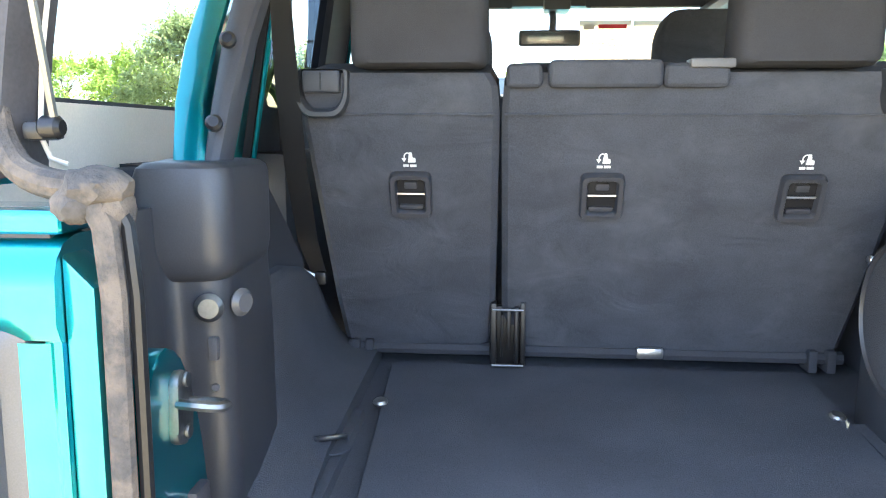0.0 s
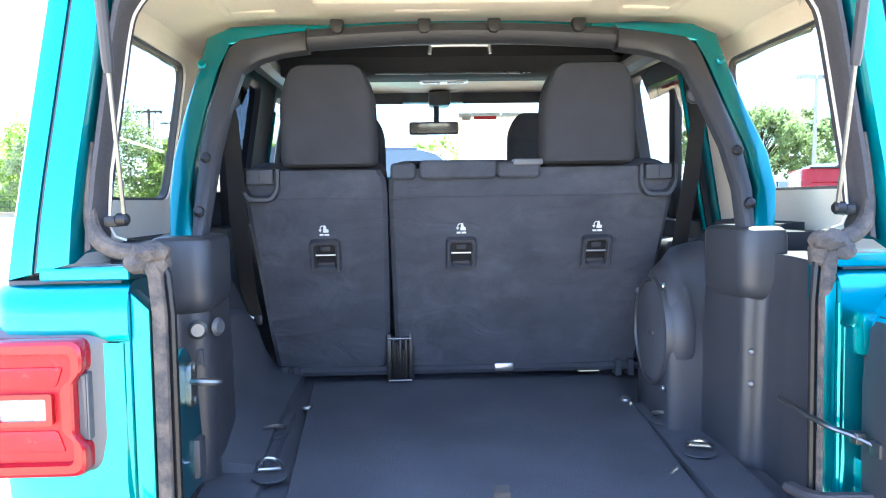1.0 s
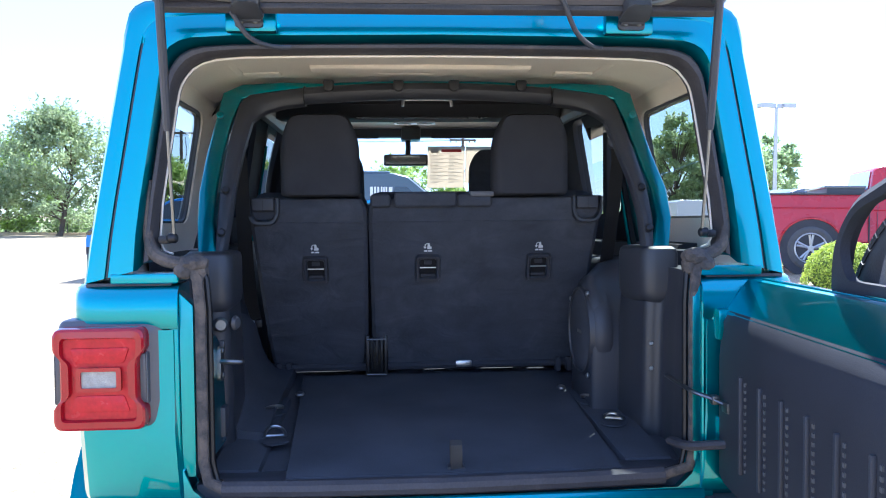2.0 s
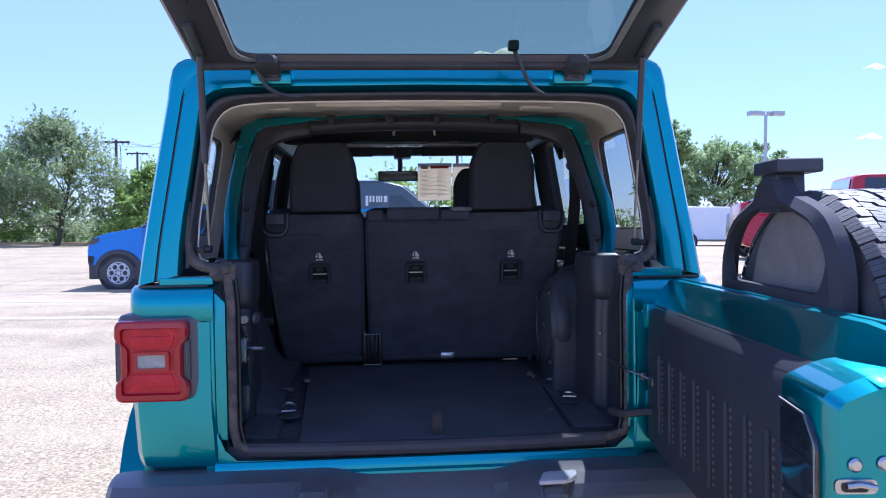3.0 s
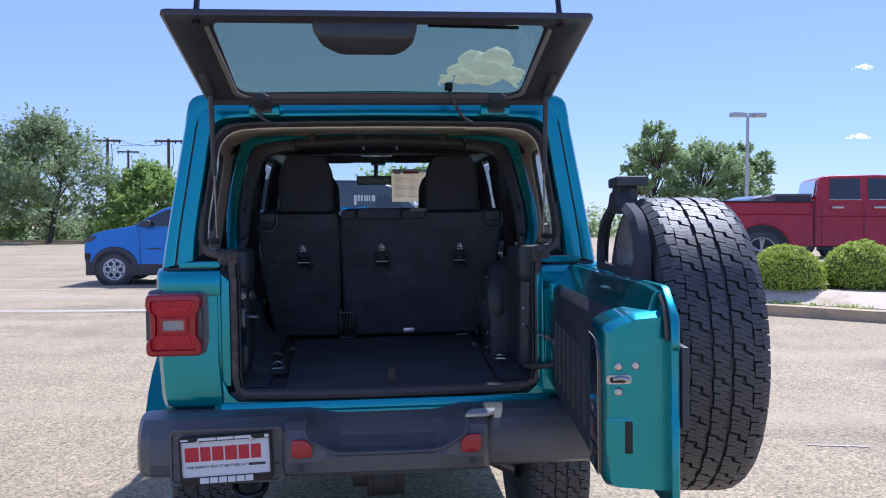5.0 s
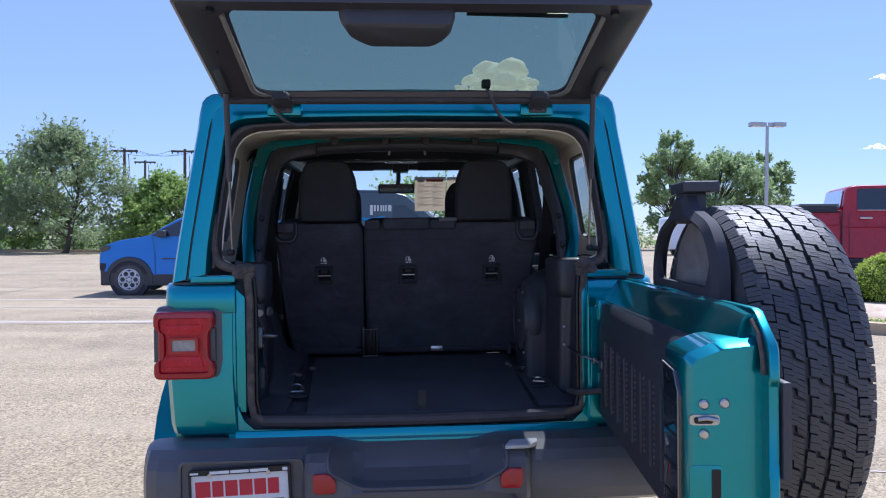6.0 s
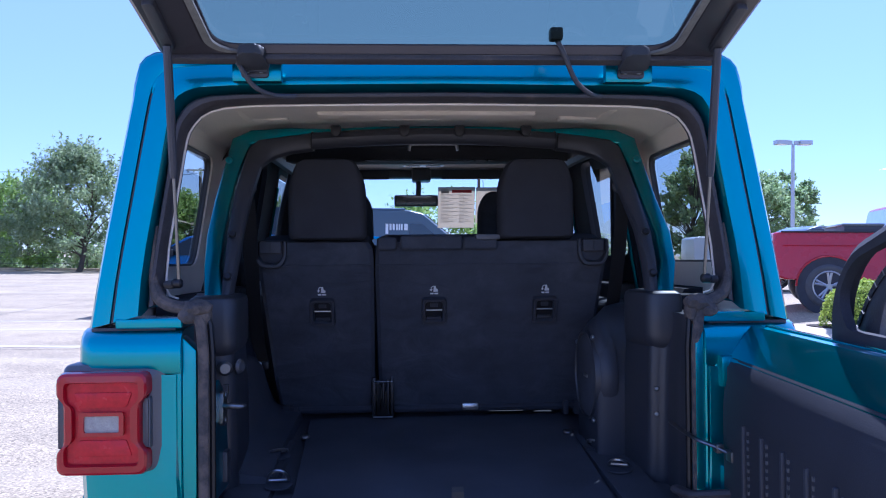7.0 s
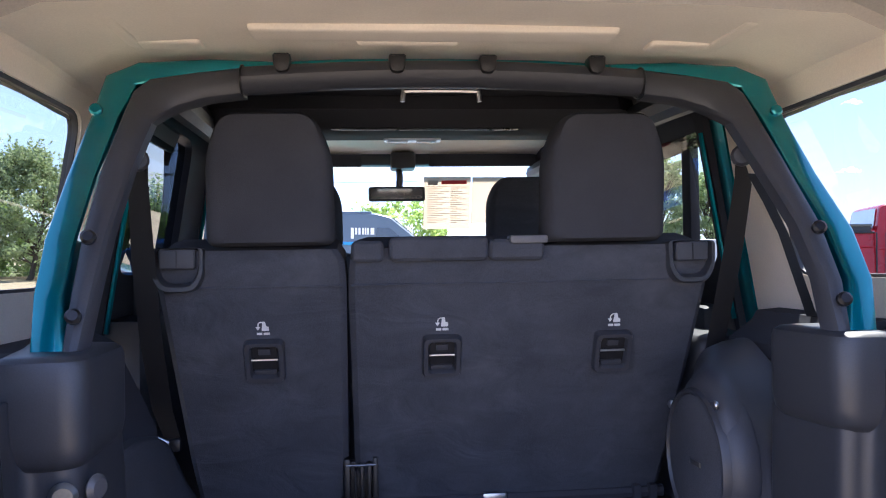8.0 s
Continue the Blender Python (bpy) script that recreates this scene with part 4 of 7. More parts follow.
part("child_anchor", B(0.10, 0.155, 0.93, 0.945, 0.878, 0.902, 0.006), CHROME, car)

# seat belts from the roof posts, front seats
BELT = material("black_belt_webbing", (0.035, 0.033, 0.033), 0.85, 0, 0.15, 12, 800, 0.3, dist=0.001)
for s, way, guide in ((-1, ((0.556, 0.645, 1.600, 0.012), (0.560, 0.66, 1.565, 0.020), (0.564, 0.70, 1.432, 0.023), (0.568, 0.76, 1.28, 0.023), (0.566, 0.83, 1.13, 0.022), (0.560, 0.885, 1.058, 0.018)), (0.554, 0.64, 1.608)),
    (1, ((0.556, 0.605, 1.600, 0.012), (0.578, 0.64, 1.559, 0.021), (0.584, 0.70, 1.43, 0.023), (0.584, 0.76, 1.30, 0.023), (0.580, 0.82, 1.16, 0.022), (0.562, 0.885, 1.06, 0.018)), (0.553, 0.60, 1.606))):
    bm = bmesh.new()
    loft(bm, [[(s * (x - w), y, z), (s * (x + w), y + 0.012, z)] for x, y, z, w in way], ring_closed=False, caps=False)
    bmesh.ops.solidify(bm, geom=bm.faces[:], thickness=0.002)
    belt = part("seat_belt", bm, BELT, car, "black seat belt webbing")
    part("belt_tongue", T([(s * 0.588, 0.868, 1.066), (s * 0.560, 0.872, 1.052)], 0.0045, 8), CHROME, belt)
    part("belt_anchor", B(*sorted((s * 0.538, s * 0.562)), 0.865, 0.885, 1.035, 1.062, 0.006), STEEL, belt)
    part("belt_guide", D(guide, (-s * 0.4, -1, 0), 0.020, 0.02, 14, 0.005) if s > 0 else D((-guide[0], guide[1], guide[2]), (-s * 0.4, -1, 0), 0.020, 0.02, 14, 0.005), BLACK, belt)
    bm = bmesh.new()  # the run from the guide down to the reel in the shelf
    loft(bm, [[(s * (x - 0.012), y, z), (s * (x + 0.014), y + 0.010, z)] for x, y, z in ((0.577, 0.605, 1.575), (0.605, 0.60, 1.52), (0.631, 0.595, 1.46), (0.668, 0.57, 1.306))], ring_closed=False, caps=False)
    bmesh.ops.solidify(bm, geom=bm.faces[:], thickness=0.002)
    part("belt_return", bm, BELT, belt)


def front_seat(cx):
    bm = bmesh.new()
    loft(bm, [[(cx + x, y + (1.45 - z) * 0.25, z) for x, y in rounded([(-w, 1.50), (w, 1.50), (w, 1.64), (-w, 1.64)], 0.05, 4)] for z, w in ((0.75, 0.25), (1.2, 0.25), (1.38, 0.23), (1.44, 0.19), (1.455, 0.14))])
    s_ob = part("front_seat_back", bm, SEATCLOTH, car, "black cloth front seat back")
    headrest(cx, s_ob, 1.50, 1.475, 0.25, 0.19, SEATCLOTH)


front_seat(0.355)
front_seat(-0.36)
# ---------------------------------------------------------------- raised rear glass
HATCH_UP = radians(20.3)
HATCH = Matrix(((-1, 0, 0, 0), (0, -math.cos(HATCH_UP), math.sin(HATCH_UP), -0.025), (0, math.sin(HATCH_UP), math.cos(HATCH_UP), 1.836), (0, 0, 0, 1)))
hatch = new("rear_hatch")
hatch.parent = car
hatch.matrix_basis = HATCH
tagged(hatch, "raised dark tinted rear glass hatch with black frame")
FRIT = material("black_glass_border", (0.045, 0.042, 0.050), 0.30, 0, 0.1, 10, 300, 0.03)
o = rounded([(-0.600, 0.0), (0.600, 0.0), (0.632, 0.505), (-0.632, 0.505)], [0.03, 0.03, 0.02, 0.02], 5)
i1 = rounded([(-0.505, 0.026), (0.505, 0.026), (0.520, 0.462), (-0.520, 0.462)], [0.05, 0.05, 0.04, 0.04], 5)
i2 = rounded([(-0.485, 0.036), (0.485, 0.036), (0.498, 0.449), (-0.498, 0.449)], [0.05, 0.05, 0.04, 0.04], 5)
bm = bmesh.new()
loft(bm, [[(x, a, 0.0) for x, a in o], [(x * 1.002, a, -0.010) for x, a in o], [(x * 0.985, a * 0.985 + 0.004, -0.018) for x, a in o], [(x, a, -0.016) for x, a in i1], [(x, a, -0.002) for x, a in i2], [(x, a, 0.002) for x, a in i2]], closed=True)
part("hatch_frame", bm, FRIT, hatch)
part("hatch_gasket", P(rounded([(-0.585, 0.004), (0.585, 0.004), (0.585, 0.026), (-0.585, 0.026)], 0.006, 3), "z", -0.030, -0.016, 0.004), SEAL, hatch)
bm = bmesh.new()
bm.faces.new([bm.verts.new((x, a, 0.001)) for x, a in [(x * 1.01, a) for x, a in i2]])
part("hatch_pane", bm, HATCH_TINT, hatch, "dark tinted rear glass").visible_shadow = False
FRITGREY = material("grey_frit", (0.17, 0.17, 0.165), 0.5, 0, 0.3, 60, 400, 0.1)
for s in (-1, 1):  # grey frit strips along the sides of the pane
    part("frit_strip", P(rounded([(s * 0.425, 0.028), (s * 0.470, 0.030), (s * 0.500, 0.055), (s * 0.518, 0.440), (s * 0.505, 0.446), (s * 0.484, 0.064), (s * 0.462, 0.042)], [0.002, 0.02, 0.02, 0.004, 0.004, 0.015, 0.02], 4), "z", -0.018, -0.012), FRITGREY, hatch)
bm = bmesh.new()
loft(bm, [[(x * k, 0.365 + (a - 0.365) * k2, -h) for x, a in [(x + 0.05, a) for x, a in rounded([(-0.105, 0.372), (0.105, 0.372), (0.152, 0.415), (0.158, 0.474), (-0.158, 0.474), (-0.152, 0.415)], [0.02, 0.02, 0.03, 0.02, 0.02, 0.03], 4)]] for h, k, k2 in ((0.0, 1.0, 1.0), (0.03, 0.98, 0.98), (0.055, 0.90, 0.92), (0.062, 0.80, 0.84))])
part("wiper_motor_cover", bm, BLACK, hatch, "black plastic wiper motor cover")
bm = T([(-0.10, 0.440, 0.014), (-0.26, 0.436, 0.018), (-0.36, 0.428, 0.016)], 0.008, 8)
tube(bm, [(-0.14, 0.424, 0.010), (-0.42, 0.416, 0.010)], 0.007, 6)
part("rear_wiper", bm, BLACK, hatch)
for s in (-1, 1):
    bm = bmesh.new()
    plate(bm, rounded([(s * 0.375, -0.010), (s * 0.445, -0.010), (s * 0.435, 0.055), (s * 0.385, 0.055)], 0.014, 4), "z", -0.036, -0.012, 0.006)
    tube(bm, [(s * 0.385, -0.012, -0.026), (s * 0.435, -0.012, -0.026)], 0.012, 10)
    part("hatch_hinge", bm, BLACK, hatch, "black hatch hinge")
    part("strut_bracket", P(rounded([(s * 0.560, 0.05), (s * 0.584, 0.05), (s * 0.586, 0.20), (s * 0.562, 0.20)], 0.008, 3), "z", -0.03, -0.014, 0.003), BLACK, hatch)
for x in (-0.535, 0.535):
    part("latch_post", T([(x, 0.470, -0.03), (x, 0.474, 0.03), (x, 0.474, 0.10)], [0.012, 0.009, 0.008], 8), STEEL, hatch)
for s in (-1, 1):
    part("hinge_plate", B(*sorted((s * 0.355, s * 0.462)), -0.012, 0.012, 1.780, 1.826, 0.006), TEAL, car)
    knuckle = part("hinge_knuckle", P(rounded([(s * 0.380, 1.787), (s * 0.442, 1.787), (s * 0.436, 1.826), (s * 0.386, 1.826)], 0.010, 4), "y", -0.020, -0.010, 0.004), BLACK, car)
    for x in (0.396, 0.426):
        part("hinge_bolt", D((s * x, -0.021, 1.800), (0, -1, 0), 0.0065, 0.006, 10, 0.002), DULL, knuckle)
    lo, hi = Vector((s * 0.585, 0.022, 1.344)), HATCH @ Vector((-s * 0.572, 0.070, -0.030))
    mid = lo.lerp(hi, 0.46)
    st = part("gas_strut", T([mid, mid.lerp(hi, 0.05), hi], [0.0075, 0.0092, 0.0092], 10), BLACK, car, "black gas strut holding the rear glass")
    part("strut_rod", T([lo, mid], 0.0038, 8), DULL, st)
    bm = D(lo + Vector((s * 0.015, 0.0, 0.0)), (-s, 0, 0), 0.011, 0.022, 12, 0.004)
    box(bm, *sorted((s * 0.594, s * 0.622)), 0.026, 0.055, 1.332, 1.350, 0.006)
    part("strut_ball_joint", bm, STEEL, st)
for pts in ([(-0.46, -0.02, 1.842), (-0.44, -0.045, 1.81), (-0.41, -0.03, 1.765), (-0.37, 0.0, 1.752), (-0.33, 0.02, 1.754)], [(0.235, -0.055, 1.87), (0.25, -0.07, 1.83), (0.28, -0.05, 1.775), (0.32, -0.02, 1.752), (0.35, 0.01, 1.754)]):
    part("hatch_cable", T(curve_points(pts), 0.0055, 8), BLACK, car, "black rubber cable sleeve of the hatch")
part("cable_plug", B(0.222, 0.25, -0.075, -0.045, 1.858, 1.885, 0.006), BLACK, car)

# ---------------------------------------------------------------- open tailgate
GU, GV = Vector((-0.114, -0.9935, 0)), Vector((0.9935, -0.114, 0))
GATE = Matrix(((GU.x, GV.x, 0, 0.69), (GU.y, GV.y, 0, -0.03), (0, 0, 1, 0), (0, 0, 0, 1)))
gate = new("tailgate")
gate.parent = car
gate.matrix_basis = GATE
tagged(gate, "teal tailgate swung open with black inner trim")
bm = bmesh.new()
plate(bm, [(0.02, 0.775), (1.16, 0.765), (1.186, 0.79), (1.188, 0.95), (1.178, 0.97), (1.178, 1.11), (1.190, 1.125), (1.188, 1.172), (1.178, 1.190), (1.112, 1.238), (1.09, 1.243), (0.04, 1.245), (0.01, 1.23)], "y", 0.030, 0.048, 0.005, 3)
for v in bm.verts:
    v.co.y -= 0.035 * max(0.0, 1 - v.co.x / 1.1)
part("gate_skin", bm, TEAL, gate)
bm = bmesh.new()
sec = rounded([(-0.104, 0.81), (0.030, 0.80), (0.030, 1.192), (-0.050, 1.184), (-0.104, 1.160)], [0.02, 0.0, 0.0, 0.02, 0.012], 4)
loft(bm, [[(u, v, z) for v, z in sec] for u in (0.99, 1.126)] + [[(1.148, max(v, -0.104) + 0.012 * (v < -0.04), z) for v, z in [(v, 1.0 + (z - 1.0) * (0.94 if z > 1.0 else 0.985)) for v, z in sec]]])
bmesh.ops.bevel(bm, geom=[e for e in bm.edges if len(e.link_faces) == 2 and e.calc_face_angle(0) > 0.8], offset=0.006, segments=2, affect="EDGES")
part("gate_box", bm, TEAL, gate)
part("gate_weatherstrip", T([(1.112, 0.026, 1.222), (1.145, 0.026, 1.200), (1.165, 0.026, 1.165), (1.170, 0.026, 1.13)], 0.005, 8), DUST, gate)
bm = bmesh.new()  # upright inner face that turns into the top edge
loft(bm, [[(u, v, z) for v, z in ((-0.040, 0.80), (-0.040, 1.155), (-0.036, 1.166), (-0.028, 1.177), (0.008, 1.229), (0.017, 1.2385), (0.031, 1.241), (0.031, 0.80))] for u in (-0.005, 0.4, 0.8, 1.0)] + [[(u, v, z - 0.004) for v, z in ((-0.010, 0.80), (-0.010, 1.155), (-0.008, 1.166), (-0.002, 1.177), (0.012, 1.226), (0.019, 1.2345), (0.031, 1.237), (0.031, 0.80))] for u in (1.09, 1.10)])
for v in bm.verts:
    v.co.y -= 0.035 * max(0.0, 1 - v.co.x / 1.1)
part("gate_inner_panel", bm, TEAL, gate)
bm = bmesh.new()  # black inner trim, stepped
loft(bm, [[(u, v * k, z - d * (z > 1.1)) for v, z in ((-0.030, 0.79), (-0.080, 0.79), (-0.088, 0.81), (-0.088, 1.060), (-0.085, 1.095), (-0.078, 1.130), (-0.060, 1.162), (-0.032, 1.182))] for u, k, d in ((-0.004, 0.85, 0.02), (0.006, 0.97, 0.008), (0.02, 1.0, 0.0), (0.06, 1.0, 0.0), (0.97, 1.0, 0.0), (0.985, 0.98, 0.004))])
for v in bm.verts:  # the upper edge follows the panel behind it
    if v.co.z > 1.05:
        v.co.y = max(v.co.y - 0.035 * max(0.0, 1 - v.co.x / 1.1), min(v.co.y, -0.078))
        v.co.z -= 0.010 * (v.co.z > 1.15)
trim = part("gate_trim", bm, material("deep_black_trim", (0.034, 0.036, 0.044), 0.6, 0, 0.2, 8, 400, 0.15, dist=0.002, ior=1.35), gate, "black plastic inner tailgate trim with vent ribs")
for k in range(8):
    u = 0.16 + k * 0.105
    part("trim_rib", B(u, u + 0.010, -0.096, -0.086, 0.855, 1.055, 0.004), BLACK, trim)
    bm = bmesh.new()
    for j in range(13):
        box(bm, u + 0.022, u + 0.028, -0.091, -0.086, 0.865 + j * 0.0145, 0.872 + j * 0.0145)
    part("trim_dots", bm, material("grey_peg", (0.10, 0.10, 0.10), 0.6, 0, 0.1, 10, 200, 0.05) if k == 0 else bpy.data.materials["grey_peg"], trim)
bm = bmesh.new()
plate(bm, rounded([(1.0, 0.83), (1.118, 0.83), (1.118, 1.09), (1.085, 1.125), (1.0, 1.13)], 0.012, 3), "y", -0.112, -0.101, 0.004)
vent = part("gate_vent_plate", bm, GLASS_DARK, gate, "dark glossy vent plate with a bright edge")
part("vent_edge", T([(u, -0.112, z) for u, z in ((1.0, 0.83), (1.118, 0.83), (1.118, 1.09), (1.085, 1.125), (1.0, 1.13))], 0.0016, 6), DULL, vent)
for k in range(4):
    part("vent_slat", B(1.012, 1.108, -0.1135, -0.1115, 0.88 + k * 0.06, 0.886 + k * 0.06), STEEL, vent)
for u, v, z in ((1.148, -0.073, 1.073), (1.148, -0.036, 1.075), (1.148, -0.073, 1.019)):
    part("gate_bolt", D((u, v, z), (1, 0, 0), 0.0095, 0.006, 12, 0.003), CHROME, gate)
bm = bmesh.new()
plate(bm, rounded([(-0.100, 1.036), (-0.046, 1.036), (-0.046, 1.055), (-0.100, 1.055)], 0.008, 4), "x", 1.147, 1.152)
latch = part("gate_latch", bm, CHROME, gate, "steel gate latch")
part("latch_slot", P(rounded([(-0.092, 1.039), (-0.058, 1.039), (-0.058, 1.051), (-0.092, 1.051)], 0.005, 3), "x", 1.151, 1.154), STEEL, latch)
part("latch_hook", T([(1.154, -0.085, 1.047), (1.158, -0.07, 1.050), (1.158, -0.05, 1.046)], 0.004, 8), CHROME, latch)
bm = bmesh.new()
plate(bm, rounded([(-0.060, 0.885), (-0.044, 0.885), (-0.044, 0.955), (-0.060, 0.955)], 0.003, 3), "x", 1.1475, 1.1515)
part("gate_slot_rim", P(rounded([(-0.100, 0.878), (-0.040, 0.878), (-0.040, 0.962), (-0.100, 0.962)], 0.008, 3), "x", 1.146, 1.1495, 0.001), TEAL, gate)
part("gate_slot", bm, STEEL, gate)
bm = bmesh.new()
plate(bm, rounded([(0.052, 0.945), (0.068, 0.945), (0.068, 1.12), (0.052, 1.12)], 0.006, 3), "x", 1.12, 1.19, 0.004)
part("gate_handle_back", bm, BLACK, gate)
for z in (0.90, 1.14):
    bm = bmesh.new()
    box(bm, 0.60, 0.705, -0.035, 0.02, z - 0.035, z + 0.035, 0.008)
    tube(bm, [(0.702, -0.03, z - 0.05), (0.702, -0.03, z + 0.05)], 0.018, 10)
    part("gate_hinge", bm, TEAL, car, "teal tailgate hinge")
bm = T(curve_points([(0.535, 0.11, 1.002), (0.536, 0.03, 0.998), (0.545, -0.036, 0.993), (0.572, -0.056, 0.984), (0.604, -0.092, 0.970)]), 0.007, 8, flat=0.6)
box(bm, 0.572, 0.590, -0.068, -0.046, 0.970, 0.990, 0.004)
box(bm, 0.588, 0.616, -0.104, -0.074, 0.958, 0.982, 0.004)
part("gate_check_strap", bm, DULL, car, "steel door check strap")
bm = T(curve_points([(0.525, 0.05, 0.862), (0.535, -0.022, 0.870), (0.575, -0.050, 0.878), (0.622, -0.085, 0.890)]), 0.015, 8, flat=0.7)
part("gate_cable_boot", bm, SEAL, car)

# striker on the left jamb and its painted pad, which faces across the opening
bm = bmesh.new()
plate(bm, rounded([(0.022, 0.865), (0.020, 1.085), (0.048, 1.128), (0.088, 1.122), (0.128, 1.06), (0.150, 0.98), (0.165, 0.865)], [0.01, 0.03, 0.03, 0.04, 0.04, 0.03, 0.01], 4), "x", -0.530, -0.511, 0.005, 2)
strike = part("striker_plate", bm, TEAL, car, "painted striker pad on the jamb")
part("striker_base", P(rounded([(0.062, 1.022), (0.098, 1.018), (0.104, 1.060), (0.094, 1.098), (0.068, 1.098)], 0.014, 4), "x", -0.512, -0.501, 0.004), DULL, strike)
part("striker_loop", T(curve_points([(-0.503, 0.070, 1.066), (-0.482, 0.066, 1.066), (-0.462, 0.070, 1.064), (-0.458, 0.084, 1.062), (-0.474, 0.094, 1.060), (-0.503, 0.096, 1.060)]), 0.0058, 8), DULL, strike)
for z in (1.032, 1.088):
    part("striker_screw", D((-0.501, 0.084, z), (1, 0, 0), 0.008, 0.004, 10, 0.001), DULL, strike)
part("jamb_latch", B(-0.522, -0.500, 0.10, 0.14, 0.885, 0.955, 0.006), BLACK, car)
for x, y, d, mat in ((-0.541, 0.258, (0.25, -1, 0), DULL), (-0.517, 0.292, (1, -0.45, 0), BUMPER)):
    part("trim_socket", D((x, y, 1.125), d, 0.0185, 0.014, 18, 0.006), mat, car)


# ---------------------------------------------------------------- wheels
def tyre_mesh(R, W, tread=True):
    """A tyre about the x axis: carcass and tread blocks as two bmeshes."""
    bm, n = bmesh.new(), 72
    prof = [(-0.36 * W, R * 0.60), (-0.47 * W, R * 0.66), (-0.52 * W, R * 0.76), (-0.515 * W, R * 0.86), (-0.48 * W, R * 0.935), (-0.43 * W, R * 0.962), (-0.2 * W, R * 0.972), (0, R * 0.974), (0.2 * W, R * 0.972), (0.43 * W, R * 0.962), (0.48 * W, R * 0.935), (0.515 * W, R * 0.86), (0.52 * W, R * 0.76), (0.47 * W, R * 0.66), (0.36 * W, R * 0.60)]
    loft(bm, [[(x, math.cos(a) * r, math.sin(a) * r) for x, r in prof] for a in (2 * math.pi * j / n for j in range(n))], ring_closed=False, caps=False, closed=True)
    verts, faces = [], []
    if tread:
        count = 68
        # x from, x to, phase, slant, sipes, step in the middle of a block
        cols = ((-0.492, -0.311, 0.0, 0.10, 3, 0.22), (-0.302, -0.116, 0.72, 0.40, 3, 0.40), (-0.078, 0.078, 0.25, 0.30, 2, 0.22), (0.116, 0.302, 0.1, 0.40, 3, 0.40), (0.311, 0.492, 0.32, 0.10, 3, 0.22))
        step = 2 * math.pi / count

        def at(x, k, h):
            a = k * step
            drop = 0.048 * R * max(0, (abs(x) - 0.34) / 0.16) ** 2
            r = R * h - drop
            return (x * W, math.cos(a) * r, math.sin(a) * r)

        for x0, x1, ph, slant, sipes, hook in cols:
            for k in range(count):
                shift = 0.006 if k % 2 else -0.006
                xa, xb = x0 + shift * (x0 > -0.4), x1 + shift * (x1 < 0.4)
                xm = xa + (xb - xa) * (0.56 if k % 2 else 0.44)
                jit = 1.0 + 0.0010 * ((k * 7919) % 5 - 2)
                cuts = [0.02 + 0.94 * j / sipes for j in range(sipes + 1)]
                for c0, c1 in zip(cuts, cuts[1:]):
                    q0, q1 = k + ph + c0 + (0.013 if c0 > 0.1 else 0.028), k + ph + c1 - (0.013 if c1 < 0.9 else 0.028)

                    def lane(e):
                        up, dn = q0 - e, q1 + e
                        return [(xa - e * 0.1, up), (xm, up + slant * 0.4), (xm + 0.008, up + slant * 0.4 + hook), (xb + e * 0.1, up + slant + hook), (xb + e * 0.1, dn + slant + hook), (xm + 0.008, dn + slant * 0.4 + hook), (xm, dn + slant * 0.4), (xa - e * 0.1, dn)]

                    b = len(verts)
                    verts += [at(x, q, jit) for x, q in lane(0.0)] + [at(x, q, 0.974) for x, q in lane(0.012)]
                    faces += [(b, b + 1, b + 6, b + 7), (b + 1, b + 2, b + 5, b + 6), (b + 2, b + 3, b + 4, b + 5)]
                    faces += [(b + i, b + (i + 1) % 8, b + 8 + (i + 1) % 8, b + 8 + i) for i in range(8)]
    return bm, verts, faces


def wheel(name, parent, m, R=0.407, W=0.25, tread=True, rim_mat=None, label=""):
    root = new(name)
    root.parent = parent
    root.matrix_basis = m
    if label:
        tagged(root, label)
    bm, verts, faces = tyre_mesh(R, W, tread)
    part("tyre", bm, TYRE, root)
    if tread:
        me = bpy.data.meshes.new("tread")
        me.from_pydata(verts, [], faces)
        me.materials.append(TYRE)
        ob = new("tread", me)
        ob.parent = root
        cut = bmesh.new()
        cut.from_mesh(me)
        bmesh.ops.recalc_face_normals(cut, faces=cut.faces[:])
        cut.to_mesh(me)
        cut.free()
    bm = bmesh.new()
    loft(bm, [[(x, math.cos(a) * r, math.sin(a) * r) for a in (2 * math.pi * j / 40 for j in range(40))] for x, r in ((-0.40 * W, R * 0.63), (-0.36 * W, R * 0.59), (-0.1 * W, R * 0.56), (0.30 * W, R * 0.53), (0.34 * W, R * 0.2), (0.36 * W, 0.01))])
    part("rim", bm, rim_mat or STEEL, root)
    return root


wheel("spare_wheel", gate, Matrix.Translation((0.60, 0.196, 1.047)) @ Matrix.Rotation(radians(90), 4, "Z") @ Matrix.Rotation(radians(13), 4, "X"), W=0.238, label="black all-terrain spare tyre carried on the tailgate")
bm = D((0.60, 0.05, 1.047), (0, 1, 0), 0.17, 0.04, 24, 0.01)
part("spare_carrier", bm, BLACK, gate)
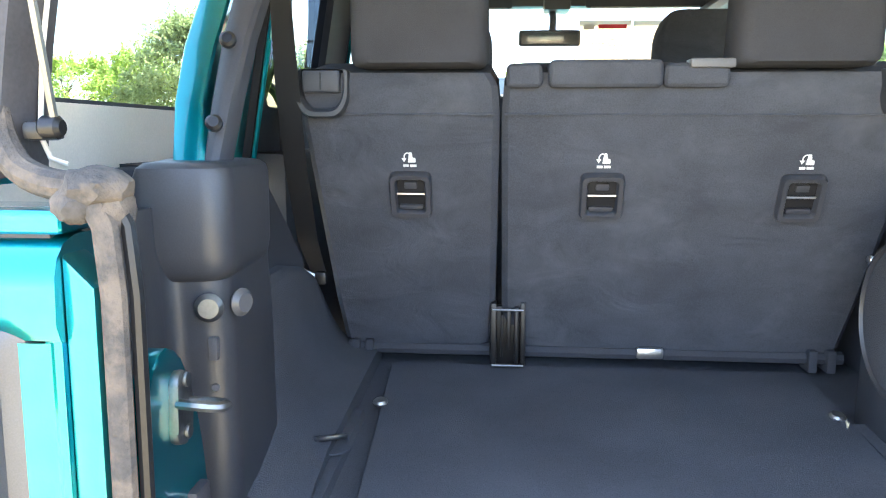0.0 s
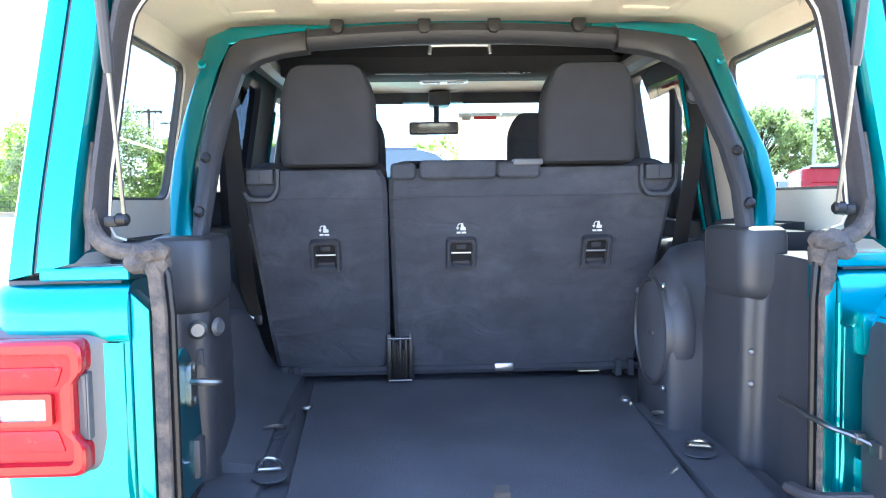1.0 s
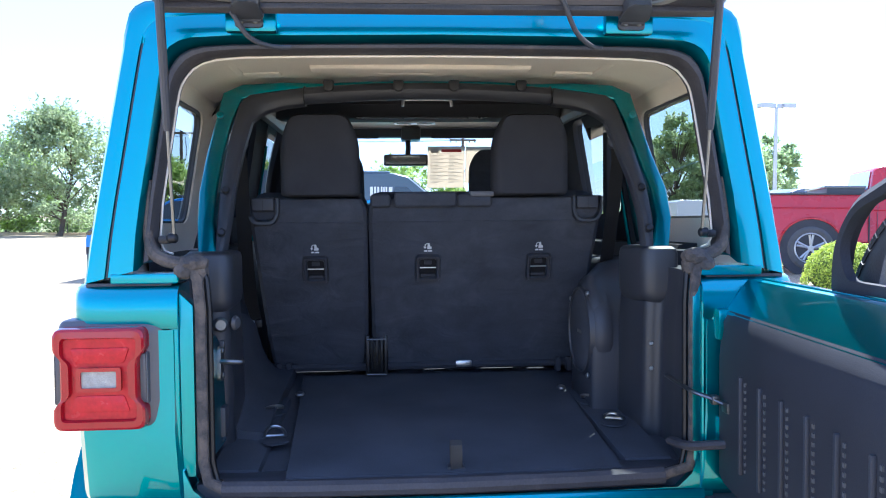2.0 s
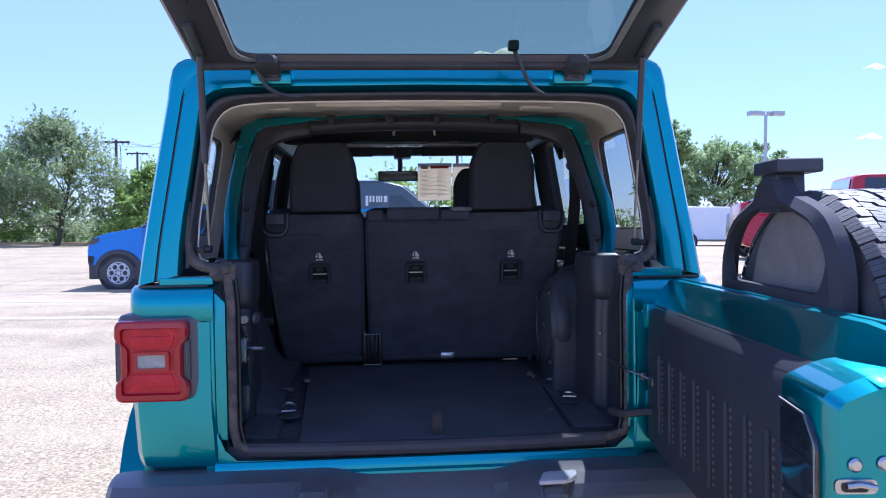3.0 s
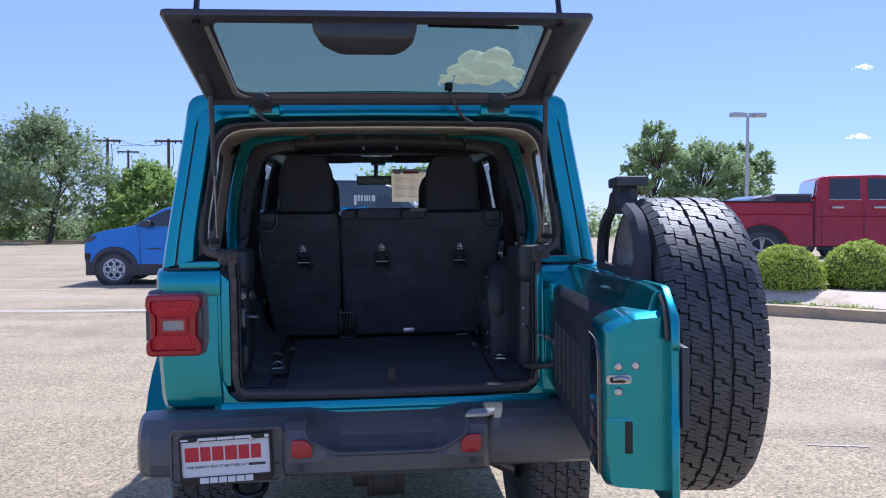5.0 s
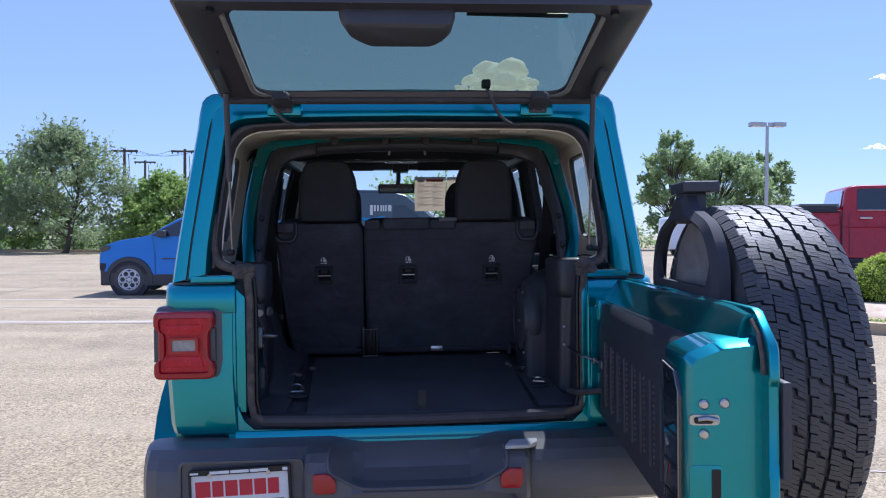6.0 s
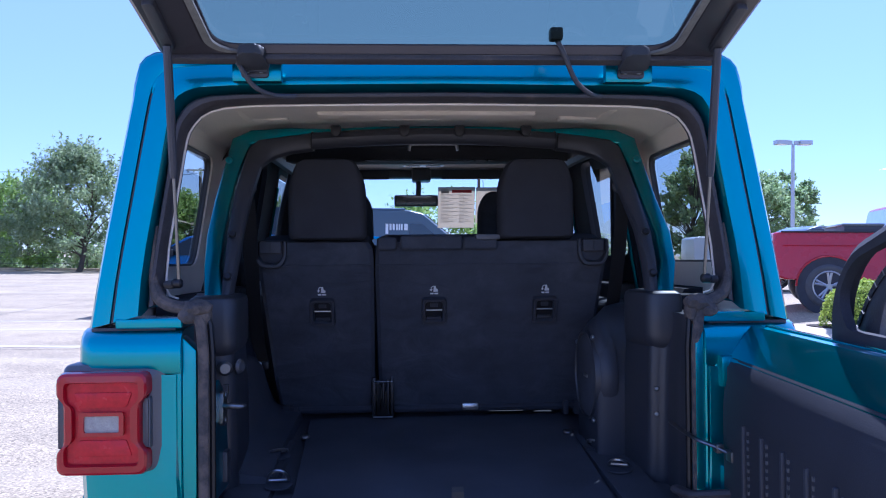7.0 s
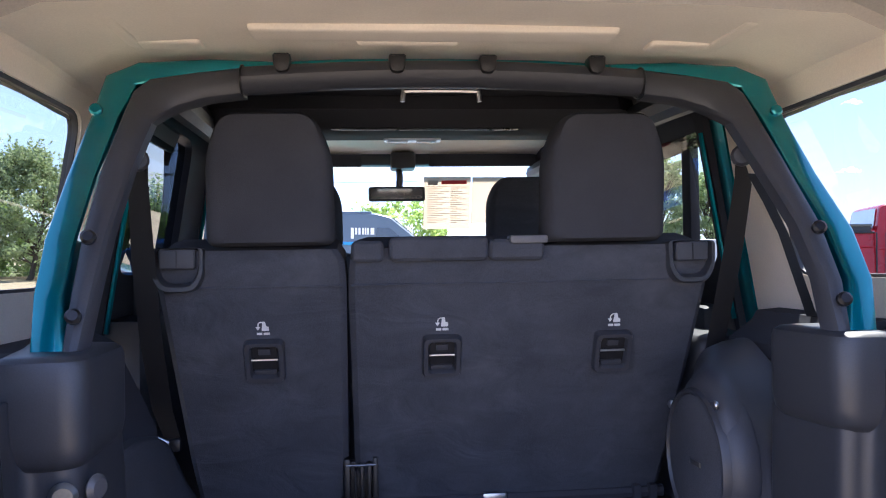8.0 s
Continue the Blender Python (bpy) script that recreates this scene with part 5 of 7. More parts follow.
# brake lamp carrier: a loop that rises between gate and tyre
bm = bmesh.new()
CU = 0.56
LU = 0.585
o = rounded([(LU - 0.305, 1.15), (LU + 0.290, 1.15), (LU + 0.290, 1.325), (LU + 0.225, 1.405), (CU + 0.085, 1.448), (CU + 0.05, 1.485), (CU - 0.028, 1.485), (CU - 0.06, 1.448), (LU - 0.235, 1.405), (LU - 0.305, 1.325)], [0.01, 0.01, 0.06, 0.07, 0.01, 0.005, 0.005, 0.01, 0.07, 0.06], 4)
ii = rounded([(LU - 0.235, 1.262), (LU + 0.215, 1.262), (LU + 0.258, 1.318), (LU + 0.205, 1.383), (LU + 0.08, 1.418), (LU + 0.03, 1.422), (LU - 0.03, 1.422), (LU - 0.08, 1.418), (LU - 0.215, 1.383), (LU - 0.270, 1.318)], [0.02, 0.02, 0.05, 0.06, 0.01, 0.005, 0.005, 0.01, 0.06, 0.05], 4)
thin = [(LU + (u - LU) * 0.93, 1.15 + (z - 1.15) * 0.95) for u, z in o]
loft(bm, [[(u, 0.030, z) for u, z in ii], [(u, 0.026, z) for u, z in thin], [(u, 0.040, z) for u, z in o], [(u, 0.064, z) for u, z in o], [(u, 0.064, z) for u, z in thin], [(u, 0.048, z) for u, z in thin], [(u, 0.048, z) for u, z in ii]], closed=True)
bmesh.ops.bevel(bm, geom=[e for e in bm.edges if e.calc_face_angle(0) > 0.8], offset=0.008, segments=2, affect="EDGES")
mount = part("brake_lamp_carrier", bm, MATTE, gate, "black brake lamp carrier loop above the tailgate")
part("brake_lamp_housing", B(CU - 0.05, CU + 0.08, 0.026, 0.115, 1.486, 1.514, 0.006, 3), BLACK, mount)
part("brake_lamp_neck", P(rounded([(CU - 0.04, 1.41), (CU + 0.06, 1.41), (CU + 0.055, 1.488), (CU - 0.025, 1.488)], 0.008, 3), "y", 0.032, 0.09, 0.008), BLACK, mount)
part("wheel_hub_cover", D((LU + 0.01, 0.070, 1.20), (0, 1, 0), 0.235, 0.03, 40, 0.014), material("grey_hub_plastic", (0.27, 0.255, 0.245), 0.22, 0, 0.25, 14, 200, 0.05, coat=0.5), mount)
for s in (-1, 1):
    wheel("rear_wheel", car, pose(s * 0.70, 0.66, 0.407) @ Matrix.Rotation(radians(0 if s > 0 else 180), 4, "Z"), label="black all-terrain tyre")
    wheel("front_wheel", car, pose(s * 0.70, 3.66, 0.407), tread=False)
    bm = bmesh.new()
    loft(bm, [[(s * x, 0.66 + math.cos(a) * r, 0.407 + math.sin(a) * r) for x in (0.72, 0.90)] for a, r in ((math.pi * (0.02 + 0.90 * j / 18), 0.50 + 0.05 * abs(math.sin(2 * math.pi * j / 18))) for j in range(19))], ring_closed=False, caps=False)
    bmesh.ops.solidify(bm, geom=bm.faces[:], thickness=0.03)
    part("fender_flare", bm, TEAL, car)

# ---------------------------------------------------------------- tail lamps
for s in (-1, 1):
    L = new("tail_lamp")
    L.parent = car
    L.matrix_basis = Matrix.Translation((s * 0.725, 0.022, 1.054)) @ Matrix.Diagonal((0.945, 1, 0.955, 1))
    tagged(L, "square red tail lamp with clear reversing lens")
    hx, hz = 0.100, 0.113

    def hour(k, w, d):
        """The lamp's outline, drawn in at the middle of its sides."""
        return rounded([(-hx * k, -hz * k), (hx * k, -hz * k), (hx * k, -hz * k * 0.55), (hx * k * w, -hz * k * 0.40), (hx * k * w, hz * k * 0.40), (hx * k, hz * k * 0.55), (hx * k, hz * k), (-hx * k, hz * k), (-hx * k, hz * k * 0.55), (-hx * k * w, hz * k * 0.40), (-hx * k * w, -hz * k * 0.40), (-hx * k, -hz * k * 0.55)], [d, d, 0.01, 0.01, 0.01, 0.01, d, d, 0.01, 0.01, 0.01, 0.01], 4)

    bm = bmesh.new()
    sq = rounded([(-hx, -hz), (hx, -hz), (hx, hz), (-hx, hz)], 0.022, 5)
    # housing widened on its inner side, its dark grey painting the body's shadow there
    sq2 = [(x * 1.02 if s * x > 0 else x * 1.30, z * (1.12 if z > 0 else 1.03)) for x, z in sq]
    loft(bm, [[(x, 0.03, z) for x, z in sq2], [(x, -0.028, z) for x, z in sq2], [(x * 0.97, -0.036, z * 0.98) for x, z in sq2], [(x * 0.99, -0.043, z * 0.99) for x, z in sq], [(x * 0.95, -0.046, z * 0.95) for x, z in sq]])
    part("lamp_housing", bm, BUMPER, L)
    bm = bmesh.new()
    loft(bm, [[(x * k, y, z * k) for x, z in hour(1.0, 0.84, 0.022)] for y, k in ((-0.03, 1.0), (-0.062, 1.0), (-0.072, 0.975), (-0.075, 0.93))], caps=False)
    loft(bm, [[(x, -0.075, z) for x, z in hour(0.93, 0.84, 0.02)], [(x, -0.076, z) for x, z in hour(0.81, 0.78, 0.012)], [(x, -0.066, z) for x, z in hour(0.78, 0.77, 0.012)]], caps=False)
    part("lamp_ring", bm, RING_RED, L)
    bm = bmesh.new()
    bm.faces.new([bm.verts.new((x, -0.064, z)) for x, z in hour(0.80, 0.78, 0.012)])
    part("lamp_lens", bm, DEEP_RED, L, "deep red inner lens")
    for z0, z1 in ((0.035, 0.068), (-0.072, -0.036)):
        part("lamp_segment", P(rounded([(-0.052, z0), (0.052, z0), (0.064, z1), (-0.064, z1)] if z0 > 0 else [(-0.064, z0), (0.064, z0), (0.052, z1), (-0.052, z1)], 0.006, 3), "y", -0.067, -0.062, 0.002), DEEP_RED, L)
    bm = bmesh.new()
    oo, ic = rounded([(-0.048, -0.026), (0.048, -0.026), (0.048, 0.026), (-0.048, 0.026)], 0.006, 3), rounded([(-0.038, -0.018), (0.038, -0.018), (0.038, 0.018), (-0.038, 0.018)], 0.004, 3)
    loft(bm, [[(x, -0.064, z) for x, z in oo], [(x, -0.075, z) for x, z in oo], [(x, -0.075, z) for x, z in ic], [(x, -0.066, z) for x, z in ic]], caps=False)
    part("lens_frame", bm, RED_LENS, L)
    part("reversing_lens", P(rounded([(-0.038, -0.018), (0.038, -0.018), (0.038, 0.018), (-0.038, 0.018)], 0.004, 3), "y", -0.070, -0.062), CLEAR_LENS, L, "clear reversing lens")
    for q in (-1, 1):
        part("lamp_side_cover", P(rounded([(q * 0.085, -0.05), (q * 0.101, -0.058), (q * 0.101, 0.058), (q * 0.085, 0.05)], 0.006, 3), "y", -0.060, -0.03, 0.004), BUMPER, L)

# ---------------------------------------------------------------- bumper
bump = new("rear_bumper")
bump.parent = car
tagged(bump, "dark grey textured steel-look rear bumper")
WING = [(0.012, 0.752), (-0.05, 0.750), (-0.10, 0.740), (-0.135, 0.718), (-0.158, 0.690), (-0.168, 0.655), (-0.170, 0.605), (-0.160, 0.570), (-0.13, 0.553), (0.012, 0.553)]
BLOCK = [(0.012, 0.752), (-0.05, 0.750), (-0.11, 0.746), (-0.172, 0.736), (-0.203, 0.716), (-0.217, 0.688), (-0.222, 0.612), (-0.211, 0.574), (-0.18, 0.556), (0.012, 0.553)]
BOWL = [(0.012, 0.736), (-0.035, 0.730), (-0.075, 0.704), (-0.105, 0.668), (-0.150, 0.640), (-0.212, 0.634), (-0.223, 0.627), (-0.222, 0.577), (-0.20, 0.556), (0.012, 0.553)]


def mixed(p, q, t):
    return [(a[0] + (b[0] - a[0]) * t, a[1] + (b[1] - a[1]) * t) for a, b in zip(p, q)]


def drawn_in(p, k, q):
    """The wing's section drawn in towards the body at the bumper's rounded end."""
    return [(y * k, 0.655 + (z - 0.655) * q) for y, z in p]


half = [(0.848, drawn_in(WING, 0.05, 0.72)), (0.846, drawn_in(WING, 0.35, 0.86)), (0.838, drawn_in(WING, 0.62, 0.94)), (0.820, drawn_in(WING, 0.82, 0.98)), (0.785, drawn_in(WING, 0.94, 1.0)), (0.70, WING), (0.50, WING), (0.352, WING), (0.338, mixed(WING, BLOCK, 0.75)), (0.325, BLOCK), (0.272, BLOCK), (0.258, mixed(BLOCK, BOWL, 0.12)), (0.20, mixed(BLOCK, BOWL, 0.72)), (0.165, mixed(BLOCK, BOWL, 0.97)), (0.10, BOWL)]
bm = bmesh.new()
loft(bm, [[(-x, y, z) for y, z in sec] for x, sec in half] + [[(x, y, z) for y, z in sec] for x, sec in reversed(half)])
part("bumper_beam", bm, BUMPER, bump, sharp=17)
# bead added along the bowl's rim to draw its edge highlight
lip = [(0.266, -0.150, 0.742), (0.268, -0.172, 0.736), (0.270, -0.203, 0.716), (0.262, -0.216, 0.686), (0.23, -0.215, 0.666), (0.20, -0.2134, 0.649), (0.165, -0.214, 0.637), (0.10, -0.215, 0.635)]
part("bowl_lip", T(curve_points([(-x, y, z) for x, y, z in lip] + list(reversed(lip)), 3), 0.006, 8), BUMPER, bump)
bm = bmesh.new()  # sunken panel for the plate
frame_o = rounded([(-0.715, 0.540), (-0.345, 0.540), (-0.345, 0.722), (-0.715, 0.722)], 0.02, 4)
loft(bm, [[(x, -0.166, z) for x, z in frame_o], [(x, -0.176, z) for x, z in frame_o], [(-0.53 + (x + 0.53) * 0.96, -0.176, 0.631 + (z - 0.631) * 0.93) for x, z in frame_o], [(-0.53 + (x + 0.53) * 0.955, -0.168, 0.631 + (z - 0.631) * 0.92) for x, z in frame_o]])
part("plate_panel", bm, BUMPER, bump)
# lighter slab paints the sun patch on the bumper's right corner
part("sun_patch_slab", P(rounded([(0.262, -0.195), (0.345, -0.185), (0.372, -0.150), (0.380, -0.105), (0.290, -0.120)], 0.012, 3), "z", 0.736, 0.7475, 0.004), material("sun_patch_grey", (0.48, 0.48, 0.48), 0.45, 0, 0.3, 20, 300, 0.1, dist=0.002), bump, "pale grey slab painting a sun patch on the bumper corner")
for s in (-1, 1):
    bm = bmesh.new()
    plate(bm, rounded([(s * 0.245, 0.632), (s * 0.305, 0.630), (s * 0.312, 0.650), (s * 0.312, 0.690), (s * 0.268, 0.690), (s * 0.245, 0.668)], 0.008, 3), "y", -0.236, -0.222, 0.004)
    part("reflector", bm, RED_LENS, bump, "red bumper reflector")
    part("parking_sensor", D((s * 0.285, -0.228, 0.598), (0, -1, 0), 0.010, 0.008, 12, 0.003), BLACK, bump)
# dealer plate: unlettered shapes only
PLATE = new("number_plate")
PLATE.parent = bump
PLATE.matrix_basis = Matrix.Translation((-0.530, -0.186, 0.628)) @ Matrix.Rotation(radians(-2), 4, "Y") @ Matrix.Diagonal((0.95, 1, 0.93, 1))
tagged(PLATE, "white dealer plate with red and black print in a black frame")
bm = bmesh.new()
oo, ic = rounded([(-0.157, -0.086), (0.157, -0.086), (0.157, 0.083), (-0.157, 0.083)], 0.008, 3), rounded([(-0.150, -0.060), (0.150, -0.060), (0.150, 0.066), (-0.150, 0.066)], 0.006, 3)
loft(bm, [[(x, 0.004, z) for x, z in oo], [(x, -0.010, z) for x, z in oo], [(x, -0.010, z) for x, z in ic], [(x, -0.002, z) for x, z in ic]], caps=False)
part("plate_frame", bm, STEEL, PLATE)
part("plate_sheet", P([(-0.152, -0.07), (0.152, -0.07), (0.152, 0.07), (-0.152, 0.07)], "y", -0.003, 0.002), WHITE, PLATE)
bm = bmesh.new()
x = -0.138
for w in (0.052, 0.040, 0.044, 0.046, 0.042, 0.040):
    box(bm, x, x + w - 0.006, -0.005, -0.0028, -0.005, 0.045)
    x += w
part("red_print_bar", bm, REDPRINT, PLATE)
def lettering(name, words, x0, x1, z, height, parent, mat):
    """Raised words of the built-in font from x0 to x1, facing the rear."""
    curve = bpy.data.curves.new(name, "FONT")
    curve.body, curve.size, curve.extrude = words, height * 1.4, 0.0006
    temp = new(name, curve)
    me = bpy.data.meshes.new_from_object(temp.evaluated_get(bpy.context.evaluated_depsgraph_get()))
    bpy.data.objects.remove(temp)
    me.materials.append(mat)
    lo, hi = min(v.co.x for v in me.vertices), max(v.co.x for v in me.vertices)
    k = (x1 - x0) / (hi - lo)
    me.transform(Matrix.Translation((x0, -0.004, z)) @ Matrix.Rotation(radians(90), 4, "X") @ Matrix.Diagonal((k, 1, 1, 1)) @ Matrix.Translation((-lo, 0, 0)))
    ob = new(name, me)
    ob.parent = parent
    return ob


lettering("slogan", "WE SIMPLY DO IT BETTER AT", -0.134, 0.070, -0.030, 0.0095, PLATE, BLACK)
part("slogan_bar", B(0.076, 0.134, -0.005, -0.0028, -0.030, -0.021), BLACK, PLATE)
for x0, x1, z0, z1 in ((-0.09, -0.03, 0.070, 0.079), (-0.026, 0.03, 0.070, 0.079), (0.034, 0.09, 0.070, 0.079), (-0.09, -0.06, -0.082, -0.062), (-0.056, -0.03, -0.082, -0.062), (-0.026, 0.0, -0.082, -0.062), (0.004, 0.03, -0.082, -0.062), (0.034, 0.06, -0.082, -0.062), (0.064, 0.09, -0.082, -0.062), (-0.15, -0.125, 0.071, 0.077), (0.135, 0.15, 0.069, 0.079)):
    part("frame_print_bar", B(x0, x1, -0.0125, -0.0095, z0, z1), WHITE, PLATE)
for x in (-0.09, 0.09):
    part("plate_screw", D((x, -0.010, 0.066), (0, -1, 0), 0.007, 0.004, 10, 0.001), CHROME, PLATE)
# under the bumper: hitch, hook, exhaust, axle
bm = B(-0.07, 0.06, -0.17, 0.1, 0.475, 0.56, 0.008)
box(bm, -0.12, -0.03, -0.12, 0.0, 0.49, 0.54, 0.01)
box(bm, -0.05, 0.03, -0.185, -0.16, 0.485, 0.555, 0.01)
part("hitch_receiver", bm, STEEL, bump)
part("tow_hook", T(curve_points([(-0.50, -0.10, 0.55), (-0.51, -0.15, 0.51), (-0.47, -0.17, 0.49), (-0.42, -0.15, 0.50), (-0.41, -0.10, 0.54)]), 0.012, 8), STEEL, bump)
bm = bmesh.new()
tube(bm, [(0.36, 0.08, 0.535), (0.475, -0.055, 0.512)], 0.033, 16, caps=False)
tube(bm, [(0.475, -0.055, 0.512), (0.40, 0.03, 0.527)], 0.030, 16, caps=False)
part("exhaust_tip", bm, DULL, car)
bm = T([(-0.60, 0.66, 0.41), (0.60, 0.66, 0.41)], 0.05, 10)
disc(bm, (0, 0.55, 0.41), (0, 1, 0), 0.13, 0.22, 16, 0.04)
box(bm, -0.5, -0.42, 0.1, 3.8, 0.50, 0.60, 0.01)
box(bm, 0.42, 0.5, 0.1, 3.8, 0.50, 0.60, 0.01)
part("axle_and_frame", bm, STEEL, car)
part("under_body", B(-0.74, 0.74, 0.06, 4.1, 0.62, 0.70, 0.02), BLACK, car)
# ---------------------------------------------------------------- ground
def smooth(a, b, v):
    t = max(0.0, min(1.0, (v - a) / (b - a)))
    return t * t * (3 - 2 * t)


def ground_z(x, y):
    return 0.36 * smooth(4.5, 8.5, x) * smooth(9.0, 11.0, y) + 0.06 * smooth(5.5, 8.5, x) * smooth(11.0, 12.0, y)


def ground_material(name, base, dark, light):
    m = material(name, base, 0.9, 0, 0.22, 1.3, 55, 0.5, dist=0.012, spots=dark, spot_scale=0.35, spot_at=0.58)
    n, l = m.node_tree.nodes, m.node_tree.links
    p = n["Principled BSDF"]
    src = p.inputs["Base Color"].links[0].from_socket
    co = n.new("ShaderNodeTexCoord")
    vor = n.new("ShaderNodeTexVoronoi")
    vor.inputs["Scale"].default_value = 70
    l.new(co.outputs["Object"], vor.inputs["Vector"])
    hs = n.new("ShaderNodeMix")
    hs.data_type = "RGBA"
    hs.blend_type = "OVERLAY"
    hs.inputs["Factor"].default_value = 0.6
    bw = n.new("ShaderNodeRGBToBW")
    l.new(vor.outputs["Color"], bw.inputs[0])
    l.new(src, hs.inputs["A"])
    l.new(bw.outputs[0], hs.inputs["B"])
    st = n.new("ShaderNodeMapping")  # long pale streaks across the lot
    st.inputs["Scale"].default_value = (0.06, 0.55, 1)
    l.new(co.outputs["Object"], st.inputs["Vector"])
    ns = n.new("ShaderNodeTexNoise")
    ns.inputs["Scale"].default_value, ns.inputs["Detail"].default_value = 1.0, 6
    l.new(st.outputs[0], ns.inputs["Vector"])
    mr = n.new("ShaderNodeMapRange")
    mr.inputs["From Min"].default_value, mr.inputs["From Max"].default_value, mr.inputs["To Max"].default_value = 0.52, 0.68, 0.7
    l.new(ns.outputs["Fac"], mr.inputs["Value"])
    m2 = n.new("ShaderNodeMix")
    m2.data_type = "RGBA"
    m2.inputs["B"].default_value = (*light, 1)
    l.new(mr.outputs[0], m2.inputs["Factor"])
    l.new(hs.outputs["Result"], m2.inputs["A"])
    l.new(m2.outputs["Result"], p.inputs["Base Color"])
    return m


LOT = ground_material("worn_concrete_lot", (0.340, 0.270, 0.166), (0.235, 0.185, 0.116), (0.43, 0.353, 0.230))
xs = [-900, -200, -80, -40, -20, -10, -4, 0, 3, 4.5, 5.5, 6.5, 7.5, 8.5, 10, 14, 20, 40, 80, 200, 900]
ys = [-900, -200, -60, -20, -6, 0, 4, 7, 9, 9.5, 10, 10.5, 11, 13, 20, 35, 50, 90, 200, 900]
bm = bmesh.new()
loft(bm, [[(x, y, ground_z(x, y)) for x in xs] for y in ys], ring_closed=False, caps=False)
tagged(part("ground", bm, LOT), "pale worn concrete car park", "ground", kind="structure")
GRASSY = material("dry_grass_verge", (0.10, 0.12, 0.035), 0.95, 0, 0.4, 2, 40, 0.6, dist=0.03, spots=(0.20, 0.17, 0.08), spot_scale=0.8, spot_at=0.55)
tagged(part("grass_verge", B(-160, 160, 52.5, 120, -0.1, 0.12, 0.03), GRASSY), "dry grass verge behind the car park", "grass", kind="structure")
KERB = material("concrete_kerb", (0.50, 0.38, 0.235), 0.9, 0, 0.15, 3, 60, 0.3, spots=(0.28, 0.25, 0.2), spot_scale=2.0, spot_at=0.6)
tagged(part("kerb_far", B(-160, 160, 52.0, 52.4, -0.05, 0.16, 0.03), KERB), "long concrete kerb", "kerb", kind="structure")
# fine cracks and tar seams in the slabs
bm = bmesh.new()
for k, (x0, y0, x1, y1) in enumerate(((-30, 9.2, 1.5, 9.6), (-30, 22, 30, 22.8), (-26, 33, 20, 33.5), (-9, -4, -8.5, 40), (-30, 15.9, 20, 16.3))):
    pts = []
    for j in range(41):
        t = j / 40
        pts.append(Vector((x0 + (x1 - x0) * t, y0 + (y1 - y0) * t, 0)) + Vector((noise.noise((k, t * 9, 0)) * 0.12, noise.noise((k, t * 9, 5)) * 0.12, 0)))
    loft(bm, [[(p.x - 0.01, p.y - 0.012, ground_z(p.x, p.y) + 0.004), (p.x + 0.01, p.y + 0.012, ground_z(p.x, p.y) + 0.004)] for p in pts], ring_closed=False, caps=False)
tagged(part("slab_joint", bm, material("dark_joint", (0.13, 0.12, 0.11), 0.95, 0, 0.3, 4, 60, 0.2)), "dark joints between concrete slabs", "joint", kind="structure")

# worn paint lines and pale scrapes on the lot
WORN = material("worn_white_line", (0.47, 0.42, 0.345), 0.9, 0, 0.15, 3, 60, 0.2, spots=(0.40, 0.335, 0.26), spot_scale=2.2, spot_at=0.50)
for x0, y0, x1, y1, w in ((-16, 13.9, -2.5, 13.9, 0.10), (-14, 12.1, -2.4, 12.3, 0.06), (-13, 9.9, -2.6, 9.85, 0.16), (-20, 29.5, -8, 30.5, 0.14), (2.68, 1.90, 3.05, 1.83, 0.02)):
    bm = bmesh.new()
    rows = []
    for j in range(31):
        t = j / 30
        cy = y0 + (y1 - y0) * t + noise.noise((y0, t * 7, 2)) * w * 0.5
        hw = w * (0.7 + 0.5 * noise.noise((y0, t * 13, 7)))
        rows.append([(x0 + (x1 - x0) * t, cy - hw, 0.004), (x0 + (x1 - x0) * t, cy + hw, 0.004)])
    loft(bm, rows, ring_closed=False, caps=False)
    tagged(part("paint_line", bm, WORN), "worn white paint line on the lot", "paint line", kind="structure")

# planter island
island = [(4.6, 10.35), (4.75, 9.75), (5.3, 9.28), (6.13, 8.63), (7.13, 7.78), (8.6, 6.6), (12.0, 4.4), (14.0, 4.6), (14.0, 10.4), (9.0, 10.45)]
bm = P(rounded(island, [0.3, 0.3, 0.3, 0.5, 0.5, 0.5, 0.5, 0.5, 0.3, 0.3], 5), "z", -0.05, 0.16, 0.03)
tagged(part("kerb_island", bm, KERB), "raised concrete planter island with a kerb", "kerb", kind="structure")
CONC = material("grey_concrete_apron", (0.55, 0.455, 0.34), 0.9, 0, 0.2, 2, 50, 0.3, spots=(0.42, 0.31, 0.19), spot_scale=1.6, spot_at=0.56)
bm = bmesh.new()  # slopes up from the kerb to the bed
low = [(4.95, 10.2), (5.2, 9.85), (6.32, 8.88), (7.3, 8.03), (8.8, 6.9), (12.0, 4.9), (13.7, 5.0), (13.7, 10.2)]
high = [(5.8, 10.15), (5.9, 9.7), (6.45, 9.2), (7.4, 8.85), (9.0, 8.5), (12.0, 8.2), (13.2, 8.3), (13.3, 10.15)]
loft(bm, [[(x, y, 0.13) for x, y in low], [(x, y, 0.172) for x, y in low], [(x, y, 0.345) for x, y in high]])
tagged(part("island_apron", bm, CONC), "pale concrete apron on the island", "pavement", kind="structure")
bm = P(rounded([(6.0, 10.1), (6.1, 9.45), (12.9, 9.0), (13.2, 10.1)], 0.3, 4), "z", 0.30, 0.36, 0.01)
tagged(part("mulch_bed", bm, material("dark_mulch", (0.05, 0.035, 0.025), 0.95, 0, 0.4, 8, 60, 0.8, dist=0.03)), "dark mulch bed under the bushes", "soil", kind="structure")

